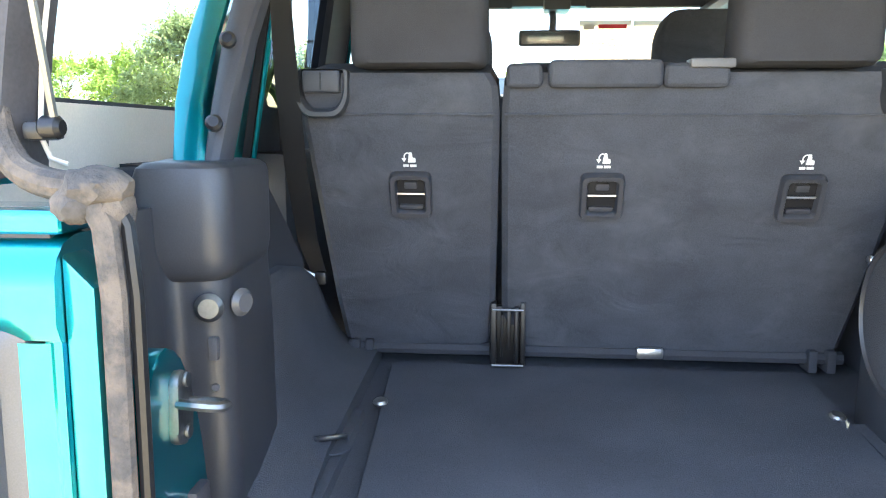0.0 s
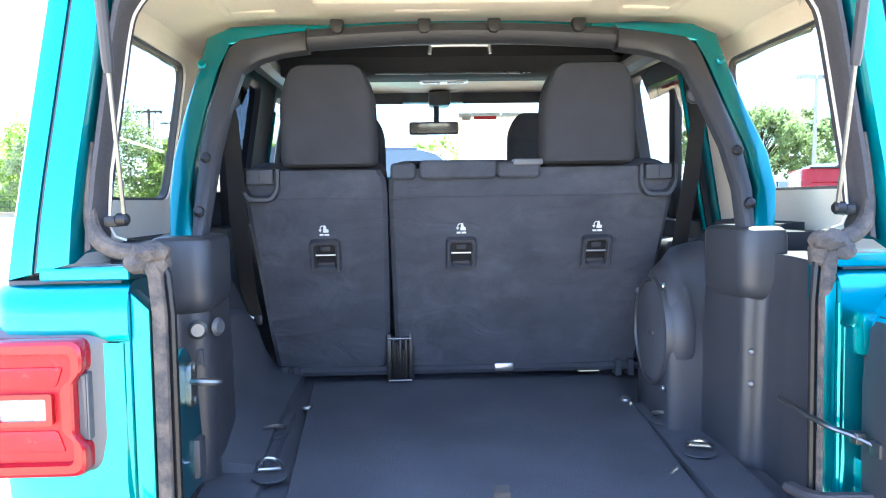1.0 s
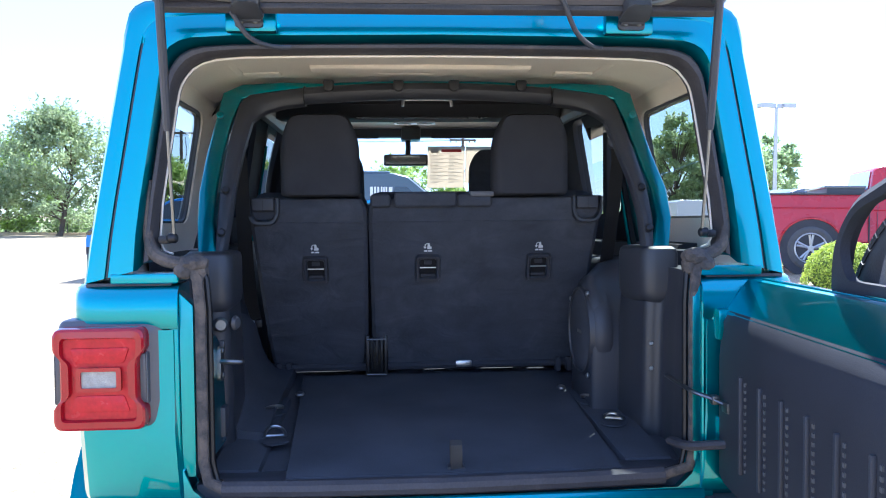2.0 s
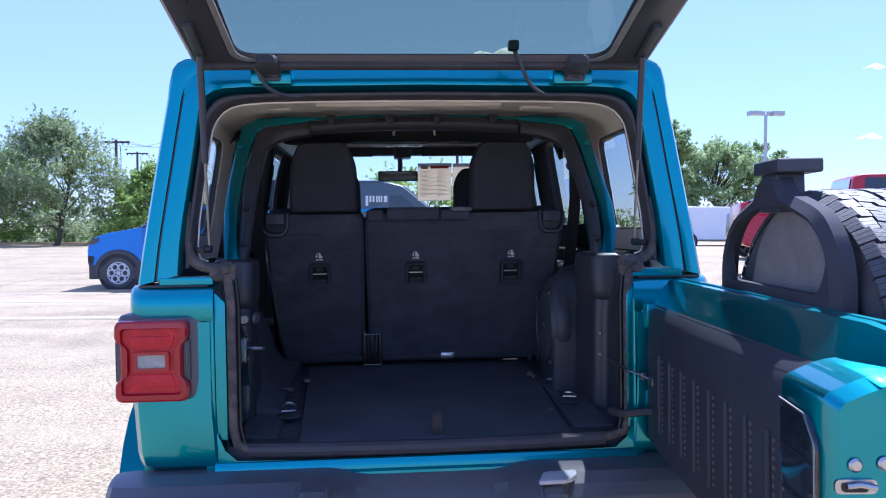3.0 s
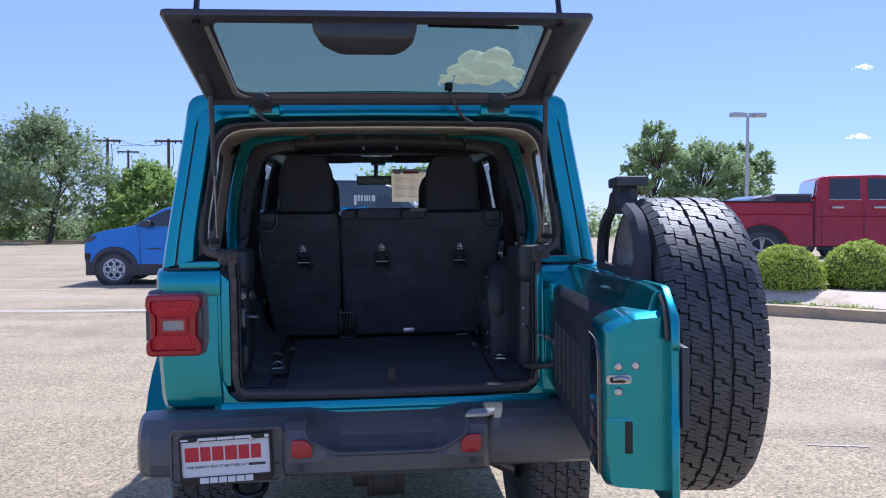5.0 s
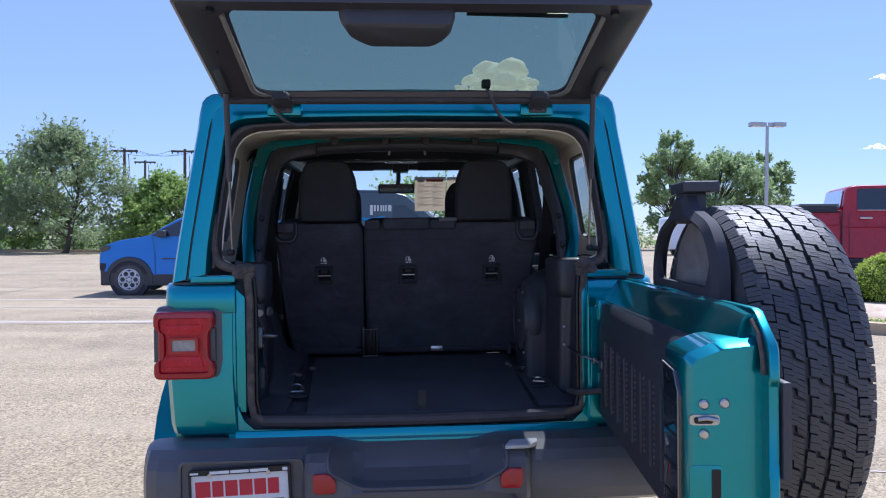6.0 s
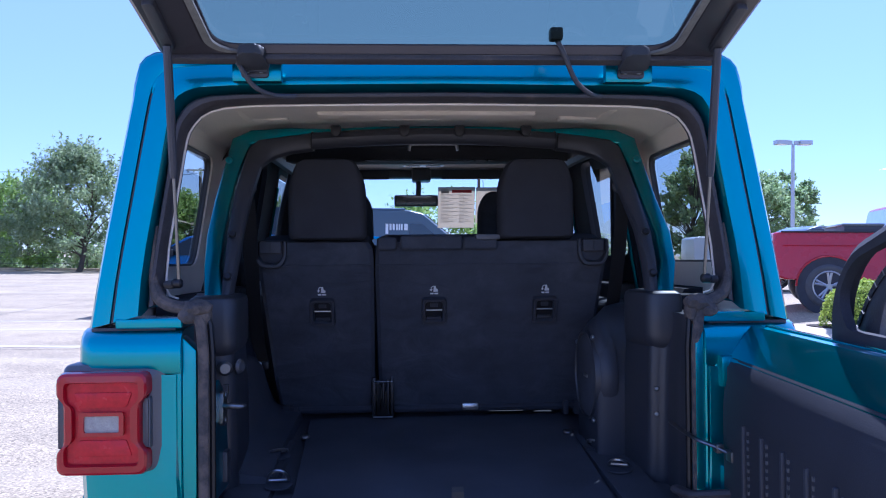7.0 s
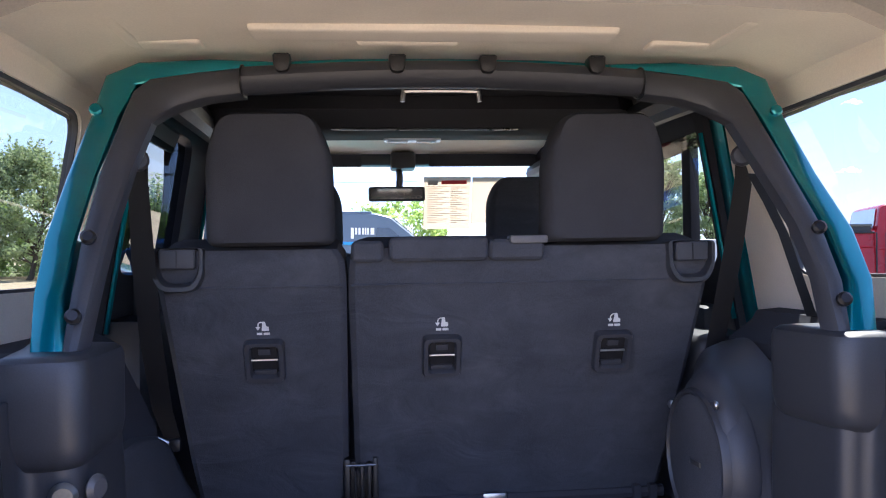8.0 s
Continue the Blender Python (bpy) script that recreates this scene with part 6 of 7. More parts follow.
BARK = material("grey_brown_bark", (0.10, 0.08, 0.06), 0.95, 0, 0.3, 6, 40, 0.8, dist=0.03)
LEAF_A = leaf_material("grey_green_leaves", (0.22, 0.295, 0.13), (0.39, 0.47, 0.26))
LEAF_B = leaf_material("bright_green_leaves", (0.24, 0.37, 0.08), (0.40, 0.52, 0.16))
LEAF_C = leaf_material("mid_green_leaves", (0.32, 0.43, 0.19), (0.46, 0.57, 0.30))
LEAF_H = leaf_material("hedge_leaves", (0.30, 0.40, 0.04), (0.58, 0.66, 0.11))


def leaf_mesh(name, centers, normals, sizes, rng, mat):
    """Many small pointed leaves, each its own little four-cornered sheet."""
    n = len(centers)
    t = rng.normal(size=(n, 3))
    nn = normals + rng.normal(size=(n, 3)) * 0.55
    nn /= np.linalg.norm(nn, axis=1)[:, None]
    u = np.cross(nn, t)
    u /= np.linalg.norm(u, axis=1)[:, None]
    v = np.cross(nn, u)
    s = sizes[:, None]
    quad = np.stack([centers - u * s, centers + v * s * 0.55 + nn * s * 0.12, centers + u * s, centers - v * s * 0.55 + nn * s * 0.12], axis=1).reshape(-1, 3)
    me = bpy.data.meshes.new(name)
    me.from_pydata(quad.tolist(), [], [(4 * i, 4 * i + 1, 4 * i + 2, 4 * i + 3) for i in range(n)])
    me.materials.append(mat)
    return me


def tree(x, y, h, w, seed, leaf, base=0.25, leaves=9000, clumps=46, size=0.16, label="broad green tree with an open crown", droop=0.0, dome=False):
    """A trunk with limbs that carry clumps of leaves."""
    rng = np.random.default_rng(seed)
    root = thing("tree", label, "tree", pose(x, y, ground_z(x, y)), "trees beyond the lot")
    bm = bmesh.new()
    tr = 0.022 * h
    top = Vector((rng.normal() * 0.1 * w, rng.normal() * 0.1 * w, h * 0.62))
    tube(bm, [(0, 0, -0.1), (0.02 * w, 0, h * base * 0.6), tuple(top * 0.6), tuple(top)], [tr * 1.3, tr, tr * 0.7, tr * 0.3], 8)
    centers, normals, sizes = [], [], []
    for k in range(clumps):
        a, f = rng.uniform(0, 2 * math.pi), rng.uniform(0, 1)
        zz = h * (base + (1 - base) * (0.06 + 0.92 * f ** 0.9))
        prof = math.sin(math.pi * min(1, (0.12 + 0.80 * f)) ** 0.85) * 0.95 + 0.12
        if dome:
            prof = 0.12 + 0.88 * (1 - f ** 1.7) ** 0.8
        rr = w * 0.5 * prof * rng.uniform(0.10 if dome else 0.30, 1.0) ** 0.6
        c = Vector((math.cos(a) * rr, math.sin(a) * rr, zz - droop * rr))
        s = w * rng.uniform(0.055, 0.125) * (0.8 if f > 0.85 else 1.0)
        if k % (6 if dome else 2) == 0:
            st = Vector((0.02 * w, 0, h * base * 0.7)).lerp(top, min(1, max(0.05, f * 0.9)))
            tube(bm, [tuple(st), tuple(st.lerp(c, 0.5) + Vector((0, 0, 0.03 * h))), tuple(c)], [tr * 0.35, tr * 0.2, tr * 0.07], 5)
        m = int(leaves / clumps)
        ball = int(m * 0.42)
        d = rng.normal(size=(ball, 3))
        d /= np.linalg.norm(d, axis=1)[:, None]
        r = rng.uniform(0.15, 1.0, size=ball) ** 0.5 * s * 1.05
        p = [np.array(c) + d * r[:, None] * np.array((1.15, 1.15, 0.75))]
        away = np.array((math.cos(a) * 0.7, math.sin(a) * 0.7, 0.25 + 0.9 * f))
        for q in range(9):  # sprays of leaves along the twigs
            way = away + rng.normal(size=3) * 0.75
            way /= np.linalg.norm(way)
            along = rng.uniform(0.1, 1.0, size=(m - ball) // 9)
            p.append(np.array(c) + way * (along * s * rng.uniform(0.9, 2.1))[:, None] + rng.normal(size=(len(along), 3)) * (0.16 * s * (1.15 - along))[:, None])
        p = np.concatenate(p)
        p[:, 2] = np.maximum(p[:, 2], 0.15)
        centers.append(p)
        normals.append(rng.normal(size=p.shape) * 0.5 + np.array((0, 0, 0.5)))
        sizes.append(rng.uniform(0.55, 1.15, size=len(p)) * size)
    part("trunk", bm, BARK, root)
    me = leaf_mesh("crown", np.concatenate(centers), np.concatenate(normals), np.concatenate(sizes), rng, leaf)
    ob = new("crown", me)
    ob.parent = root
    return root


def bush(x, y, r, h, seed):
    rng = np.random.default_rng(seed)
    z0 = 0.345
    root = thing("bush", "clipped round bright green bush in a planter", "bush", pose(x, y, z0), "bushes on the island")
    bm = bmesh.new()
    loft(bm, [[(math.cos(a) * r * k * 0.9, math.sin(a) * r * k * 0.9, h * z * 0.93) for a in (2 * math.pi * j / 18 for j in range(18))] for z, k in ((0.0, 0.75), (0.2, 0.98), (0.45, 1.0), (0.7, 0.85), (0.88, 0.58), (0.98, 0.2))])
    part("inner_growth", bm, material("hedge_shade", (0.10, 0.15, 0.025), 0.95, 0, 0.4, 20, 80, 0.8) if "hedge_shade" not in bpy.data.materials else bpy.data.materials["hedge_shade"], root)
    n = 11000
    th, u = rng.uniform(0, 2 * math.pi, n), rng.uniform(0.0, 1.0, n)
    ph = u * math.pi / 2
    d = np.stack([np.cos(th) * np.cos(ph), np.sin(th) * np.cos(ph), np.sin(ph)], axis=1)
    lump = np.array([1 + 0.07 * noise.noise(Vector(q) * 4 + Vector((seed, 0, 0))) + 0.05 * noise.noise(Vector(q) * 11) for q in d])
    sq = np.stack([d[:, 0] * r, d[:, 1] * r, (d[:, 2] ** 0.8) * h], axis=1) * (lump * rng.uniform(0.93, 1.03, n))[:, None]
    me = leaf_mesh("foliage", sq, d, rng.uniform(0.014, 0.027, n), rng, LEAF_H)
    ob = new("foliage", me)
    ob.parent = root
    return root



def weeds():
    """Low weeds in the crack between the kerb and the apron."""
    rng = np.random.default_rng(41)
    c, nrm, sz = [], [], []
    for (xa, ya), (xb, yb) in zip(low[1:4], low[2:5]):
        for t in rng.uniform(0, 1, 16):
            n = int(rng.integers(4, 26))
            p = np.array((xa + (xb - xa) * t, ya + (yb - ya) * t, 0.175)) + rng.normal(size=(n, 3)) * np.array((0.07, 0.05, 0.015))
            p[:, 2] = np.maximum(p[:, 2], 0.17)
            c.append(p)
            nrm.append(rng.normal(size=(n, 3)))
            sz.append(rng.uniform(0.012, 0.03, n))
    me = leaf_mesh("weeds", np.concatenate(c), np.concatenate(nrm), np.concatenate(sz), rng, LEAF_B)
    tagged(new("weeds", me), "small weeds along the edge of the planter kerb", "weeds", kind="stuff")


weeds()
bush(6.78, 9.62, 0.60, 0.70, 3)
bush(8.10, 9.62, 0.65, 0.77, 4)
bush(9.60, 9.60, 0.66, 0.74, 5)

tree(-21.3, 50, 7.9, 9.2, 17, LEAF_A, 0.05, 36000, 120, 0.115, "full grey-green tree with feathery twigs", dome=True)
tree(-26.5, 54, 6.2, 7.0, 12, LEAF_B, 0.04, 14000, 70, 0.13)
tree(-15.6, 53, 5.1, 7.4, 13, LEAF_B, 0.0, 30000, 130, 0.125, "low bright green tree", dome=True)
tree(-10.0, 56, 5.0, 7.0, 14, LEAF_B, 0.02, 10000, 60, 0.14, "low bright green tree")
tree(-31.5, 55, 5.6, 8.0, 15, LEAF_B, 0.08, 8000, 50, 0.15, "low bright green tree")
tree(18.7, 48, 7.6, 4.0, 31, LEAF_C, 0.12, 24000, 95, 0.12)
tree(22.6, 49, 6.3, 6.2, 22, LEAF_C, 0.04, 34000, 130, 0.12)
tree(26.0, 50, 6.6, 3.6, 23, LEAF_C, 0.06, 18000, 70, 0.12)
tree(2.5, 60, 5.5, 9.0, 24, LEAF_B, 0.08, 6000, 40, 0.2, "distant bright green tree")


# hedge row of low scrub along the verge
def scrub():
    rng = np.random.default_rng(77)
    c, nrm, sz = [], [], []
    for k in range(330):
        x = rng.uniform(-60, -2) if k < 200 else rng.uniform(12, 55)
        p = rng.normal(size=(90, 3))
        p /= np.linalg.norm(p, axis=1)[:, None]
        hh = rng.uniform(0.9, 2.6)
        c.append(np.array((x, rng.uniform(54, 58), hh * 0.6)) + p * np.array((1.3, 0.8, hh * 0.75)) * rng.uniform(0.5, 1, size=(90, 1)))
        nrm.append(p + np.array((0, 0, 0.5)))
        sz.append(rng.uniform(0.12, 0.24, size=90))
    ob = new("scrub", leaf_mesh("scrub", np.concatenate(c), np.concatenate(nrm), np.concatenate(sz), rng, LEAF_C))
    tagged(ob, "low dark scrub along the fence", "scrub", kind="stuff")


scrub()

# fence
WIRE = material("grey_wire", (0.12, 0.13, 0.13), 0.6, 0.5, 0.1, 5, 60, 0)
fence = thing("fence", "low dark chain-link fence along the verge", "fence")
for k in range(20):
    part("post", T([(-58 + k * 3, 53.2, 0.1), (-58 + k * 3, 53.2, 1.25)], 0.035, 6), WIRE, fence)
for z in (0.45, 0.85, 1.2):
    part("rail", T([(-58, 53.2, z), (-1, 53.2, z)], 0.02, 6), WIRE, fence)
bm = bmesh.new()
for k in range(190):
    x = -58 + k * 0.3
    tube(bm, [(x, 53.2, 0.12), (x + 0.9 if x < -2 else x, 53.2, 1.2)], 0.010, 4)
part("mesh_wire", bm, WIRE, fence)

# utility poles and wires
WOOD = material("weathered_pole_wood", (0.12, 0.09, 0.07), 0.9, 0, 0.3, 5, 50, 0.4)
tops = []
for x, y, h, w in ((-22.4, 65, 8.42, 1.1), (-26.8, 85, 9.25, 1.15), (-17.4, 65, 8.45, 1.15), (-48, 66, 8.6, 1.2), (6.5, 68, 8.5, 1.2)):
    pole = thing("utility_pole", "weathered wooden utility pole with crossarm", "utility pole", pose(x, y, 0), "utility poles")
    part("pole_shaft", T([(0, 0, -0.2), (0, 0, h)], [0.17, 0.12], 8), WOOD, pole)
    part("crossarm", B(-w, w, -0.08, 0.08, h - 0.28, h - 0.12, 0.01), WOOD, pole)
    for q in (-0.9, -0.5, 0.5, 0.9):
        part("insulator", T([(q * w, 0, h - 0.42), (q * w, 0, h - 0.26)], 0.05, 6), STEEL, pole)
    part("transformer_drop", T(curve_points([(0.3 * w, 0, h - 0.5), (0.35 * w, 0, h - 2.0), (0.1, 0, h - 3.2)]), 0.03, 5), STEEL, pole)
    tops.append((x, y, h - 0.1, w))
WIRES = thing("overhead_wires", "thin overhead power lines between poles", "power line", kind="stuff")
for a, b in ((3, 0), (0, 2), (2, 4)):
    for q in (-0.9, 0.5, 0.9):
        p0, p1 = Vector((tops[a][0] + q * tops[a][3], tops[a][1], tops[a][2])), Vector((tops[b][0] + q * tops[b][3], tops[b][1], tops[b][2]))
        part("wire", T([p0.lerp(p1, t) - Vector((0, 0, 0.5 * 4 * t * (1 - t))) for t in (j / 10 for j in range(11))], 0.012, 4), STEEL, WIRES)

# lot lamp
GALV = material("galvanised_steel", (0.45, 0.46, 0.47), 0.45, 0.8, 0.1, 3, 50, 0.02)
for x, y, h in ((19.2, 36.2, 7.1),):
    lamp = thing("street_lamp", "tall grey lot lamp with two flat heads", "street lamp", pose(x, y, 0))
    part("lamp_base", T([(0, 0, -0.1), (0, 0, 0.8)], 0.3, 14), KERB, lamp)
    part("lamp_post", T([(0, 0, 0.7), (0, 0, h - 0.1)], [0.11, 0.075], 12), GALV, lamp)
    for s in (-1, 1):
        bm = bmesh.new()
        loft(bm, [[(s * u, v, z) for v, z in ((-w, h - 0.12), (w, h - 0.12), (w, h + 0.08), (-w, h + 0.08))] for u, w in ((0.05, 0.05), (0.25, 0.08), (0.30, 0.22), (0.85, 0.24), (0.92, 0.18))])
        head = part("lamp_head", bm, GALV, lamp)
        part("lamp_diffuser", B(*sorted((s * 0.36, s * 0.82)), -0.18, 0.18, h - 0.135, h - 0.118), WHITE, head)


# ---------------------------------------------------------------- other vehicles
def vehicle(name, label, category, m, profile, width, paint, wheels, wr, windows, glass_top, rim=None, seat_line=1.0, tumble=0.16, arch=0.075, end_glass=None, honeycomb=False):
    """A car from its side outline: x along it, z up, the near side at y = 0. windows: outlines on the side."""
    root = thing(name, label, category, m)
    bm = bmesh.new()

    def inset(z):
        return tumble * max(0.0, z - seat_line)
    prof = rounded(profile, 0.06, 3)
    rows = []
    for f, k in ((0.0, 0.03), (0.02, 0.008), (0.06, 0.0), (0.94, 0.0), (0.98, 0.008), (1.0, 0.03)):
        cx, cz = sum(p[0] for p in prof) / len(prof), sum(p[1] for p in prof) / len(prof)
        rows.append([(x - (x - cx) * k * 0.6, inset(z) + f * (width - 2 * inset(z)), z - (z - cz) * k) for x, z in prof])
    loft(bm, rows)
    part("body", bm, paint, root, sharp=40)
    for outline in windows:
        bm = bmesh.new()
        pts = rounded(outline, 0.04, 3)
        loft(bm, [[(x, inset(z) - 0.006, z) for x, z in pts], [(x, inset(z) + 0.02, z) for x, z in pts]])
        part("side_window", bm, GLASS_DARK, root)
    for (xa, za), (xb, zb) in glass_top:
        bm = bmesh.new()
        n = Vector((zb - za, 0, xa - xb)).normalized() * 0.012
        if n.z < 0:
            n = -n
        loft(bm, [[(xa + n.x, 0.14 + inset(za), za + n.z), (xa + n.x, width - 0.14 - inset(za), za + n.z)], [(xb + n.x, 0.14 + inset(zb), zb + n.z), (xb + n.x, width - 0.14 - inset(zb), zb + n.z)]], ring_closed=False, caps=False)
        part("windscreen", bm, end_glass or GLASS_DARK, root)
    for x in wheels:
        part("wheel_arch", D((x, -0.004, wr), (0, 1, 0), wr + arch, 0.25, 32), MATTE, root)
        for y in (-0.02, width - 0.22):
            wl = wheel("wheel", root, pose(x, y + 0.12, wr) @ Matrix.Rotation(radians(-90), 4, "Z"), wr, 0.24, False, STEEL)
            bm = bmesh.new()
            for j in range(6 if honeycomb else 0):  # six cells round the hub
                a = 2 * math.pi * j / 6
                cy, cz = math.cos(a) * wr * 0.40, math.sin(a) * wr * 0.40
                tube(bm, [(0.112, cy + math.cos(b) * wr * 0.21, cz + math.sin(b) * wr * 0.21) for b in (a + 2 * math.pi * i / 6 for i in range(7))], wr * 0.06, 6)
            for j in range(0 if honeycomb else 5):
                a = 2 * math.pi * j / 5 + 0.3
                for da in (-0.13, 0.13):
                    tube(bm, [(0.095, math.cos(a) * wr * 0.10, math.sin(a) * wr * 0.10), (0.115, math.cos(a + da) * wr * 0.60, math.sin(a + da) * wr * 0.60)], wr * 0.055, 6)
            pts = [(0.112, math.cos(b) * wr * 0.655, math.sin(b) * wr * 0.655) for b in (2 * math.pi * j / 30 for j in range(31))]
            tube(bm, pts, wr * 0.035, 6)
            disc(bm, (0.09, 0, 0), (1, 0, 0), wr * 0.13, 0.03, 12, 0.005)
            part("spokes", bm, rim or GALV, wl)
    return root


BLUE = material("bright_blue_paint", (0.012, 0.17, 0.56), 0.3, 0.2, 0.05, 3, 300, 0.01, coat=0.6, dist=0.001)
RED = material("dark_red_paint", (0.40, 0.007, 0.020), 0.28, 0.0, 0.05, 3, 300, 0.01, coat=0.5, ior=1.4, dist=0.001)
VANPAINT = material("grey_blue_van_paint", (0.055, 0.085, 0.115), 0.35, 0, 0.06, 2, 200, 0.01, coat=0.6, dist=0.001)
GREYP = material("dark_slate_paint", (0.08, 0.10, 0.13), 0.3, 0.2, 0.05, 3, 300, 0.01, coat=1.0)
WHITEP = material("white_vehicle_paint", (0.72, 0.73, 0.74), 0.3, 0, 0.04, 2, 200, 0.01, coat=1.0)

blue = vehicle("compact_suv", "bright blue compact crossover with black cladding parked on the lot", "car", pose(-6.45, 15.0, 0),
    [(0.03, 0.42), (0.0, 0.62), (0.0, 0.84), (0.03, 0.99), (0.14, 1.11), (0.40, 1.205), (0.86, 1.285), (1.10, 1.335), (1.30, 1.48), (1.72, 1.72), (2.2, 1.80), (3.5, 1.78), (4.15, 1.60), (4.50, 1.15), (4.55, 0.5), (4.45, 0.28), (0.12, 0.28)],
    1.86, BLUE, (0.66, 3.36), 0.35,
    ([(1.10, 1.31), (1.38, 1.48), (1.78, 1.68), (2.30, 1.71), (2.30, 1.31)], [(2.36, 1.31), (2.36, 1.71), (3.2, 1.69), (3.3, 1.31)], [(3.36, 1.33), (3.28, 1.67), (3.6, 1.62), (3.95, 1.36)]),
    (((1.14, 1.36), (1.70, 1.70)),), arch=0.075, honeycomb=True, rim=material("silver_wheel_paint", (0.66, 0.67, 0.68), 0.35, 0.3, 0.08, 6, 100, 0.02))
part("roof_panel", B(1.85, 3.9, 0.22, 1.64, 1.765, 1.815, 0.02), BLACK, blue)
part("lower_cladding", P(rounded([(0.05, 0.22), (4.44, 0.22), (4.46, 0.52), (3.95, 0.47), (1.30, 0.47), (1.16, 0.46), (0.20, 0.50), (0.05, 0.58)], 0.03, 3), "y", -0.014, 0.05, 0.008), BLACK, blue)
for x in (0.66, 3.36):  # black flares over the wheels
    bm = bmesh.new()
    ring = lambda r, y: [(x + math.cos(a) * r, y, 0.35 + math.sin(a) * r * 0.97) for a in (math.pi * (-0.06 + 1.12 * j / 20) for j in range(21))]
    loft(bm, [ring(0.415, -0.004), ring(0.42, -0.034), ring(0.505, -0.028), ring(0.52, 0.004)], ring_closed=False, caps=False)
    part("wheel_arch_flare", bm, BLACK, blue)
part("headlamp", P(rounded([(0.012, 0.98), (0.10, 0.95), (0.24, 1.02), (0.26, 1.10), (0.12, 1.08)], 0.02, 3), "y", -0.008, 0.3, 0.006), GLASS_DARK, blue)
part("bumper_intake", P(rounded([(0.03, 0.55), (0.14, 0.55), (0.16, 0.70), (0.03, 0.72)], 0.02, 3), "y", -0.008, 0.2, 0.004), MATTE, blue)
part("side_mirror", B(1.28, 1.46, -0.18, 0.02, 1.28, 1.44, 0.04, 3), BLACK, blue)
part("door_handle", B(2.10, 2.30, -0.03, 0.01, 1.10, 1.135, 0.008), BLUE, blue)
part("door_seam", T([(1.22, -0.004, 0.47), (1.20, -0.004, 0.9), (1.16, -0.004, 1.28)], 0.005, 5), BLACK, blue)
part("door_seam", T([(2.33, -0.004, 0.47), (2.33, -0.004, 1.30)], 0.005, 5), BLACK, blue)
part("badge_strip", B(1.36, 1.66, -0.012, 0.005, 0.80, 0.825, 0.004), BLACK, blue)

# opaque pale grey paints the brightness seen through the cab's rear window
PALE_PANE = material("opaque_pale_cab_pane", (0.55, 0.60, 0.65), 0.05, 0, 0.1, 4, 40, 0.0, coat=1.0)
truck = vehicle("pickup_truck", "dark red crew cab pickup truck behind the bushes", "truck", pose(8.8, 12.2, 0.42) @ Matrix.Rotation(radians(-18), 4, "Z") @ Matrix.Translation((-2.46, 0, 0)),
    [(0.48, 0.62), (0.48, 1.42), (0.53, 1.45), (2.42, 1.45), (2.46, 1.50), (2.53, 1.93), (2.66, 1.985), (3.6, 2.0), (4.25, 1.96), (4.85, 1.52), (6.0, 1.40), (6.15, 1.2), (6.15, 0.6), (6.05, 0.52), (0.70, 0.54)],
    1.98, RED, (1.45, 5.15), 0.43,
    ([(2.72, 1.50), (2.74, 1.91), (3.30, 1.92), (3.30, 1.50)], [(3.44, 1.50), (3.44, 1.92), (4.12, 1.90), (4.55, 1.50)]),
    (((2.46, 1.53), (2.52, 1.90)),), arch=0.13, end_glass=PALE_PANE)
for y0, y1 in ((0.0, 0.07), (1.91, 1.98)):
    part("bed_rail", B(0.61, 2.42, y0, y1, 1.44, 1.475, 0.012), MATTE, truck)
part("tool_box", B(1.72, 2.38, 0.10, 1.88, 1.42, 1.585, 0.015), BLACK, truck)
part("box_lid", B(1.68, 2.40, 0.08, 1.90, 1.57, 1.615, 0.012), GREYP, truck)
for x in (2.76, 3.52):
    part("door_handle", B(x, x + 0.22, -0.03, 0.01, 1.31, 1.352, 0.01), CHROME, truck)
for x in (2.58, 3.36, 4.62):
    part("door_seam", T([(x, -0.004, 0.6), (x, -0.004, 1.46)], 0.005, 5), BLACK, truck)
part("bed_seam", T([(2.44, -0.006, 0.56), (2.44, -0.006, 1.46)], 0.014, 5), MATTE, truck)
for x0, x1 in ((2.70, 3.30), (3.43, 4.50)):
    part("window_trim", B(x0, x1, -0.012, 0.006, 1.478, 1.494, 0.004), CHROME, truck)
for x, hw in ((1.45, 0.62), (5.15, 0.62)):  # rolled lips of the wheel arches
    part("arch_lip", T([(x + math.cos(a) * 0.57, -0.004, 0.43 + math.sin(a) * 0.57) for a in (math.pi * j / 16 for j in range(17))], 0.02, 6), RED, truck)
part("body_crease", T([(0.65, -0.001, 1.20), (2.40, -0.001, 1.20)], 0.010, 6), RED, truck)
part("body_crease", T([(2.5, -0.001, 1.16), (5.9, -0.001, 1.18)], 0.010, 6), RED, truck)
part("sill_bar", T([(2.5, 0.03, 0.50), (4.7, 0.03, 0.50)], 0.045, 8), MATTE, truck)
dark = vehicle("pickup_truck", "dark slate pickup truck cab parked behind the red one", "truck", pose(8.8, 19.0, 0.42),
    [(1.45, 0.62), (1.45, 1.35), (1.7, 1.40), (2.1, 1.74), (2.4, 1.84), (4.0, 1.82), (4.6, 1.45), (5.7, 1.3), (5.8, 0.6), (1.6, 0.5)],
    1.95, GREYP, (2.1, 4.7), 0.39, ([(1.95, 1.46), (2.2, 1.74), (3.1, 1.76), (3.1, 1.46)],), ())
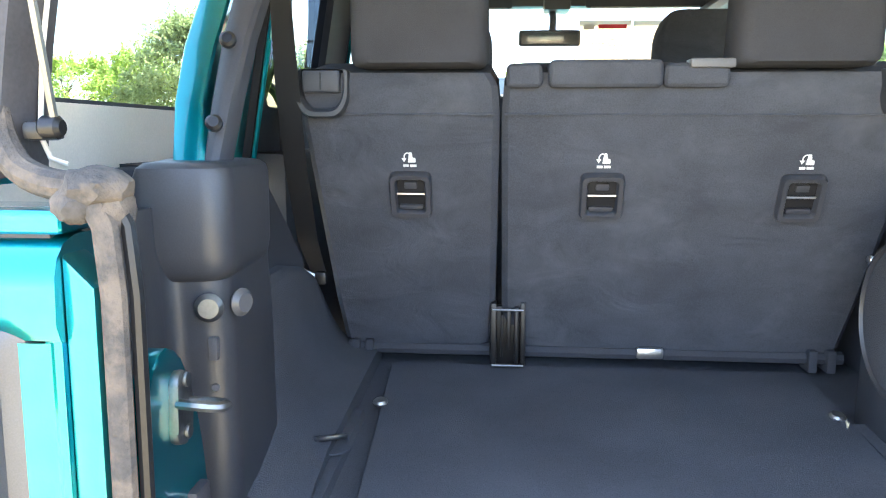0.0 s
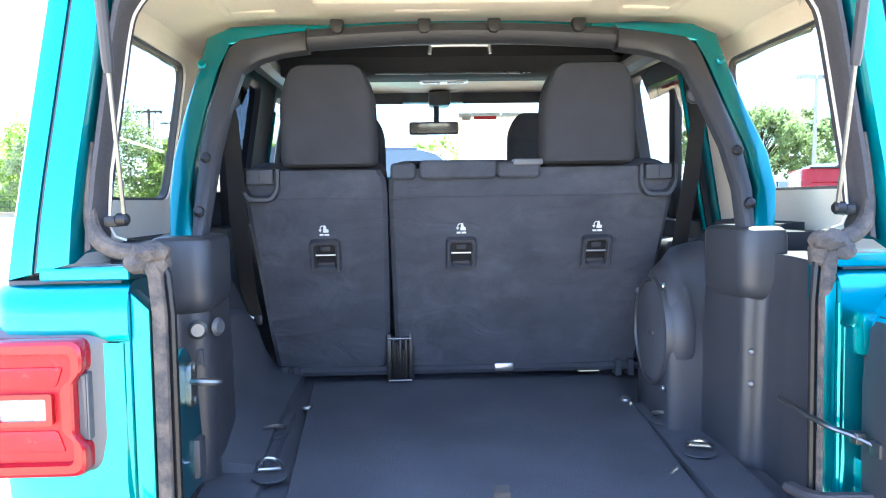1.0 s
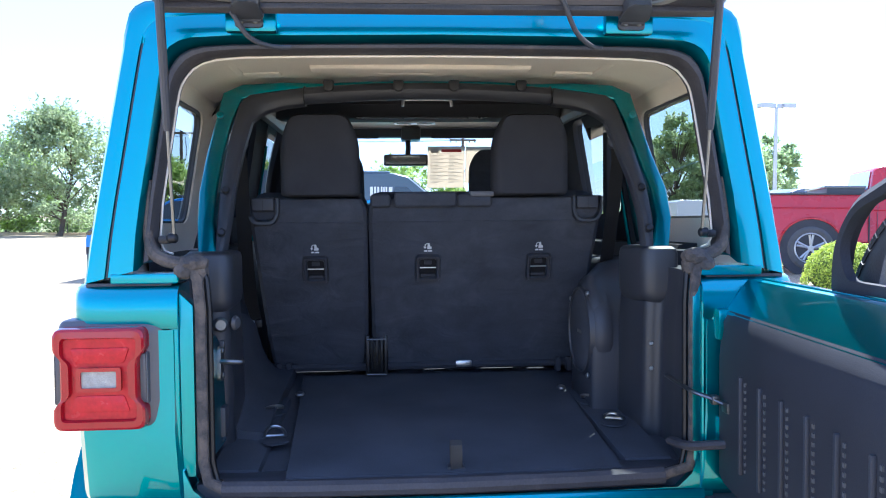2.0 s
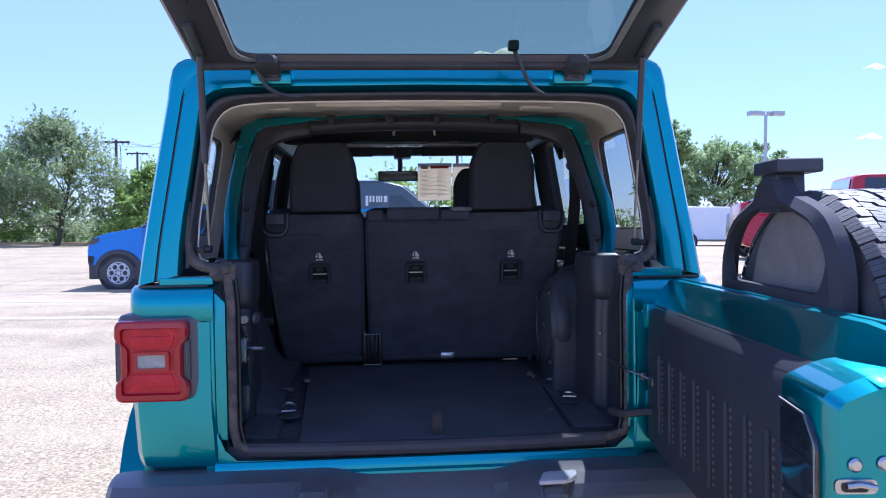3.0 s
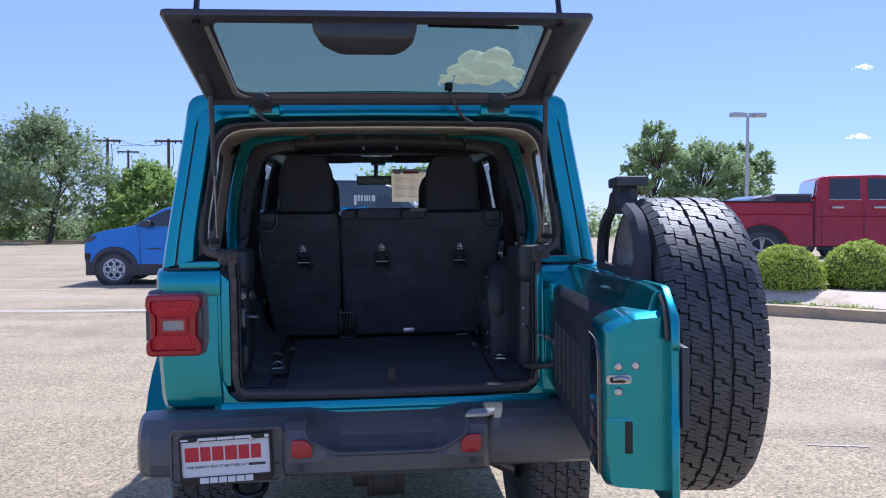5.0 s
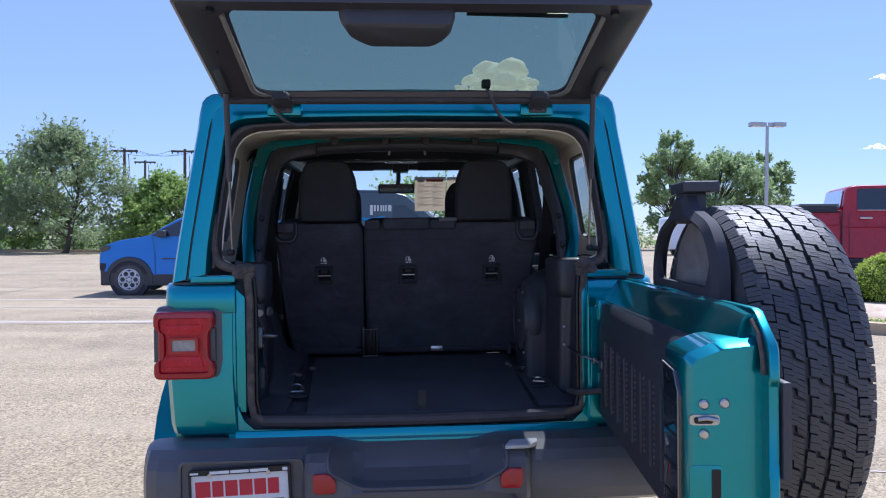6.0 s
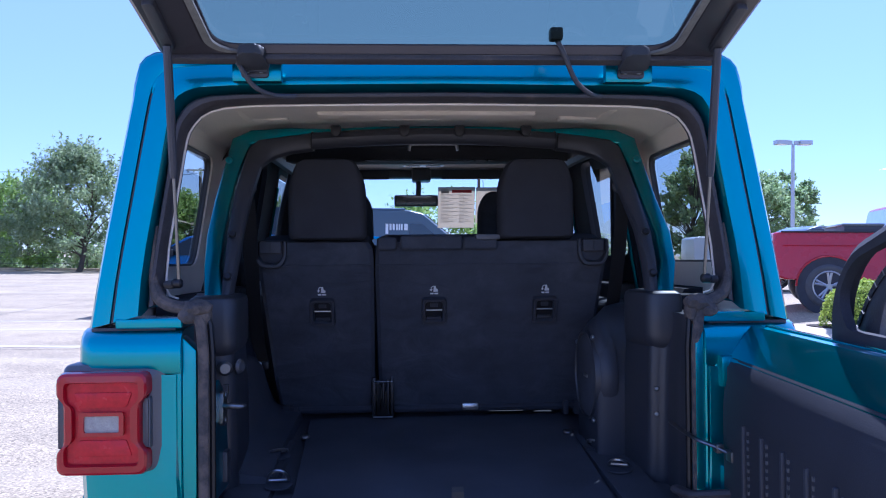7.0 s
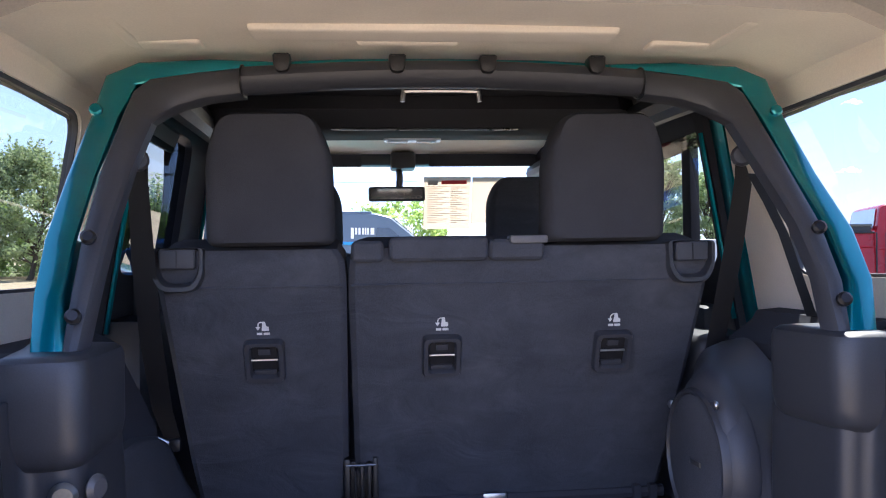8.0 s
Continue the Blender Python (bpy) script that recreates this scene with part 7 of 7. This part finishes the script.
van = vehicle("delivery_van", "dark grey-blue high-roof delivery van with white lettering shapes", "van", pose(-4.6, 18.0, 0),
    [(0.0, 0.5), (0.0, 2.35), (0.15, 2.50), (4.60, 2.50), (4.95, 2.42), (5.80, 1.72), (6.25, 1.55), (6.45, 1.2), (6.5, 0.6), (6.4, 0.40), (0.1, 0.40)],
    2.0, VANPAINT, (1.3, 5.6), 0.36, ([(4.55, 1.55), (4.62, 2.15), (4.92, 2.15), (5.45, 1.70), (5.55, 1.55)],), (((5.80, 1.75), (5.0, 2.40)),), tumble=0.05)
part("roof_hump", B(0.2, 4.5, 0.1, 1.9, 2.45, 2.54, 0.04), VANPAINT, van)
bm = bmesh.new()
for x0, x1, z0, z1 in ((0.0, 0.07, -0.10, 0.16), (0.10, 0.15, 0.0, 0.16), (0.18, 0.23, 0.0, 0.16), (0.27, 0.31, 0.0, 0.16), (0.33, 0.37, 0.0, 0.16), (0.39, 0.43, 0.0, 0.16), (0.47, 0.56, 0.0, 0.16)):
    box(bm, 4.0 + x0, 4.0 + x1, 0.03, 0.045, 1.98 + z0, 1.98 + z1)
part("word_bar", bm, WHITE, van)
bm = bmesh.new()
tube(bm, [(3.5 + 0.9 * t, 0.035, 1.86 - 0.10 * math.sin(math.pi * t)) for t in (j / 10 for j in range(11))], [0.01 + 0.035 * math.sin(math.pi * j / 10) for j in range(11)], 6)
part("swoosh_bar", bm, material("sky_blue_print", (0.02, 0.30, 0.60), 0.5, 0, 0.05, 5, 50, 0), van)
vehicle("white_van", "white work van far off on the lot", "van", pose(13.4, 34, 0.3),
    [(0, 0.4), (0, 1.9), (0.2, 2.0), (3.3, 2.0), (4.1, 1.2), (4.9, 1.05), (5.0, 0.4)], 1.9, WHITEP, (1.0, 4.0), 0.34, ([(3.0, 1.2), (3.0, 1.7), (3.4, 1.7), (3.9, 1.2)],), ())


# small fair-weather clouds, far off
CLOUD = material("glowing_white_cloud", (0.45, 0.45, 0.45), 1.0, 0, 0.03, 0.02, 0.2, 0)
# added glow stands in for scattered light and flattens the shading
CLOUD.node_tree.nodes["Principled BSDF"].inputs["Emission Color"].default_value = (1, 0.99, 0.97, 1)
CLOUD.node_tree.nodes["Principled BSDF"].inputs["Emission Strength"].default_value = 0.45
def cloud(x, y, z, w, h, seed):
    rng = np.random.default_rng(seed)
    bm = bmesh.new()
    for k in range(60):
        q = rng.uniform(-1, 1)
        s = h * rng.uniform(0.12, 0.34) * (1.15 - abs(q))
        made = bmesh.ops.create_icosphere(bm, subdivisions=3, radius=1)["verts"]
        c = Vector((x + q * w * 0.5, y + rng.uniform(-0.3, 0.3) * w, z + s * 0.6 + h * 0.45 * rng.uniform(0, 1) * (1 - q * q)))
        for v in made:
            n = v.co.copy()
            v.co = c + Vector((n.x * s * 1.3, n.y * s, n.z * s * (0.5 if n.z < 0 else 1.0))) * (1 + 0.16 * noise.noise(n * 2.2 + c) + 0.08 * noise.noise(n * 6 + c))
    tagged(part("cloud", bm, CLOUD), "small white fair-weather cloud", "cloud", kind="structure")


cloud(140, 1000, 182, 115, 48, 5)
cloud(655, 1000, 212, 26, 7, 6)
cloud(650, 1000, 118, 34, 8, 7)
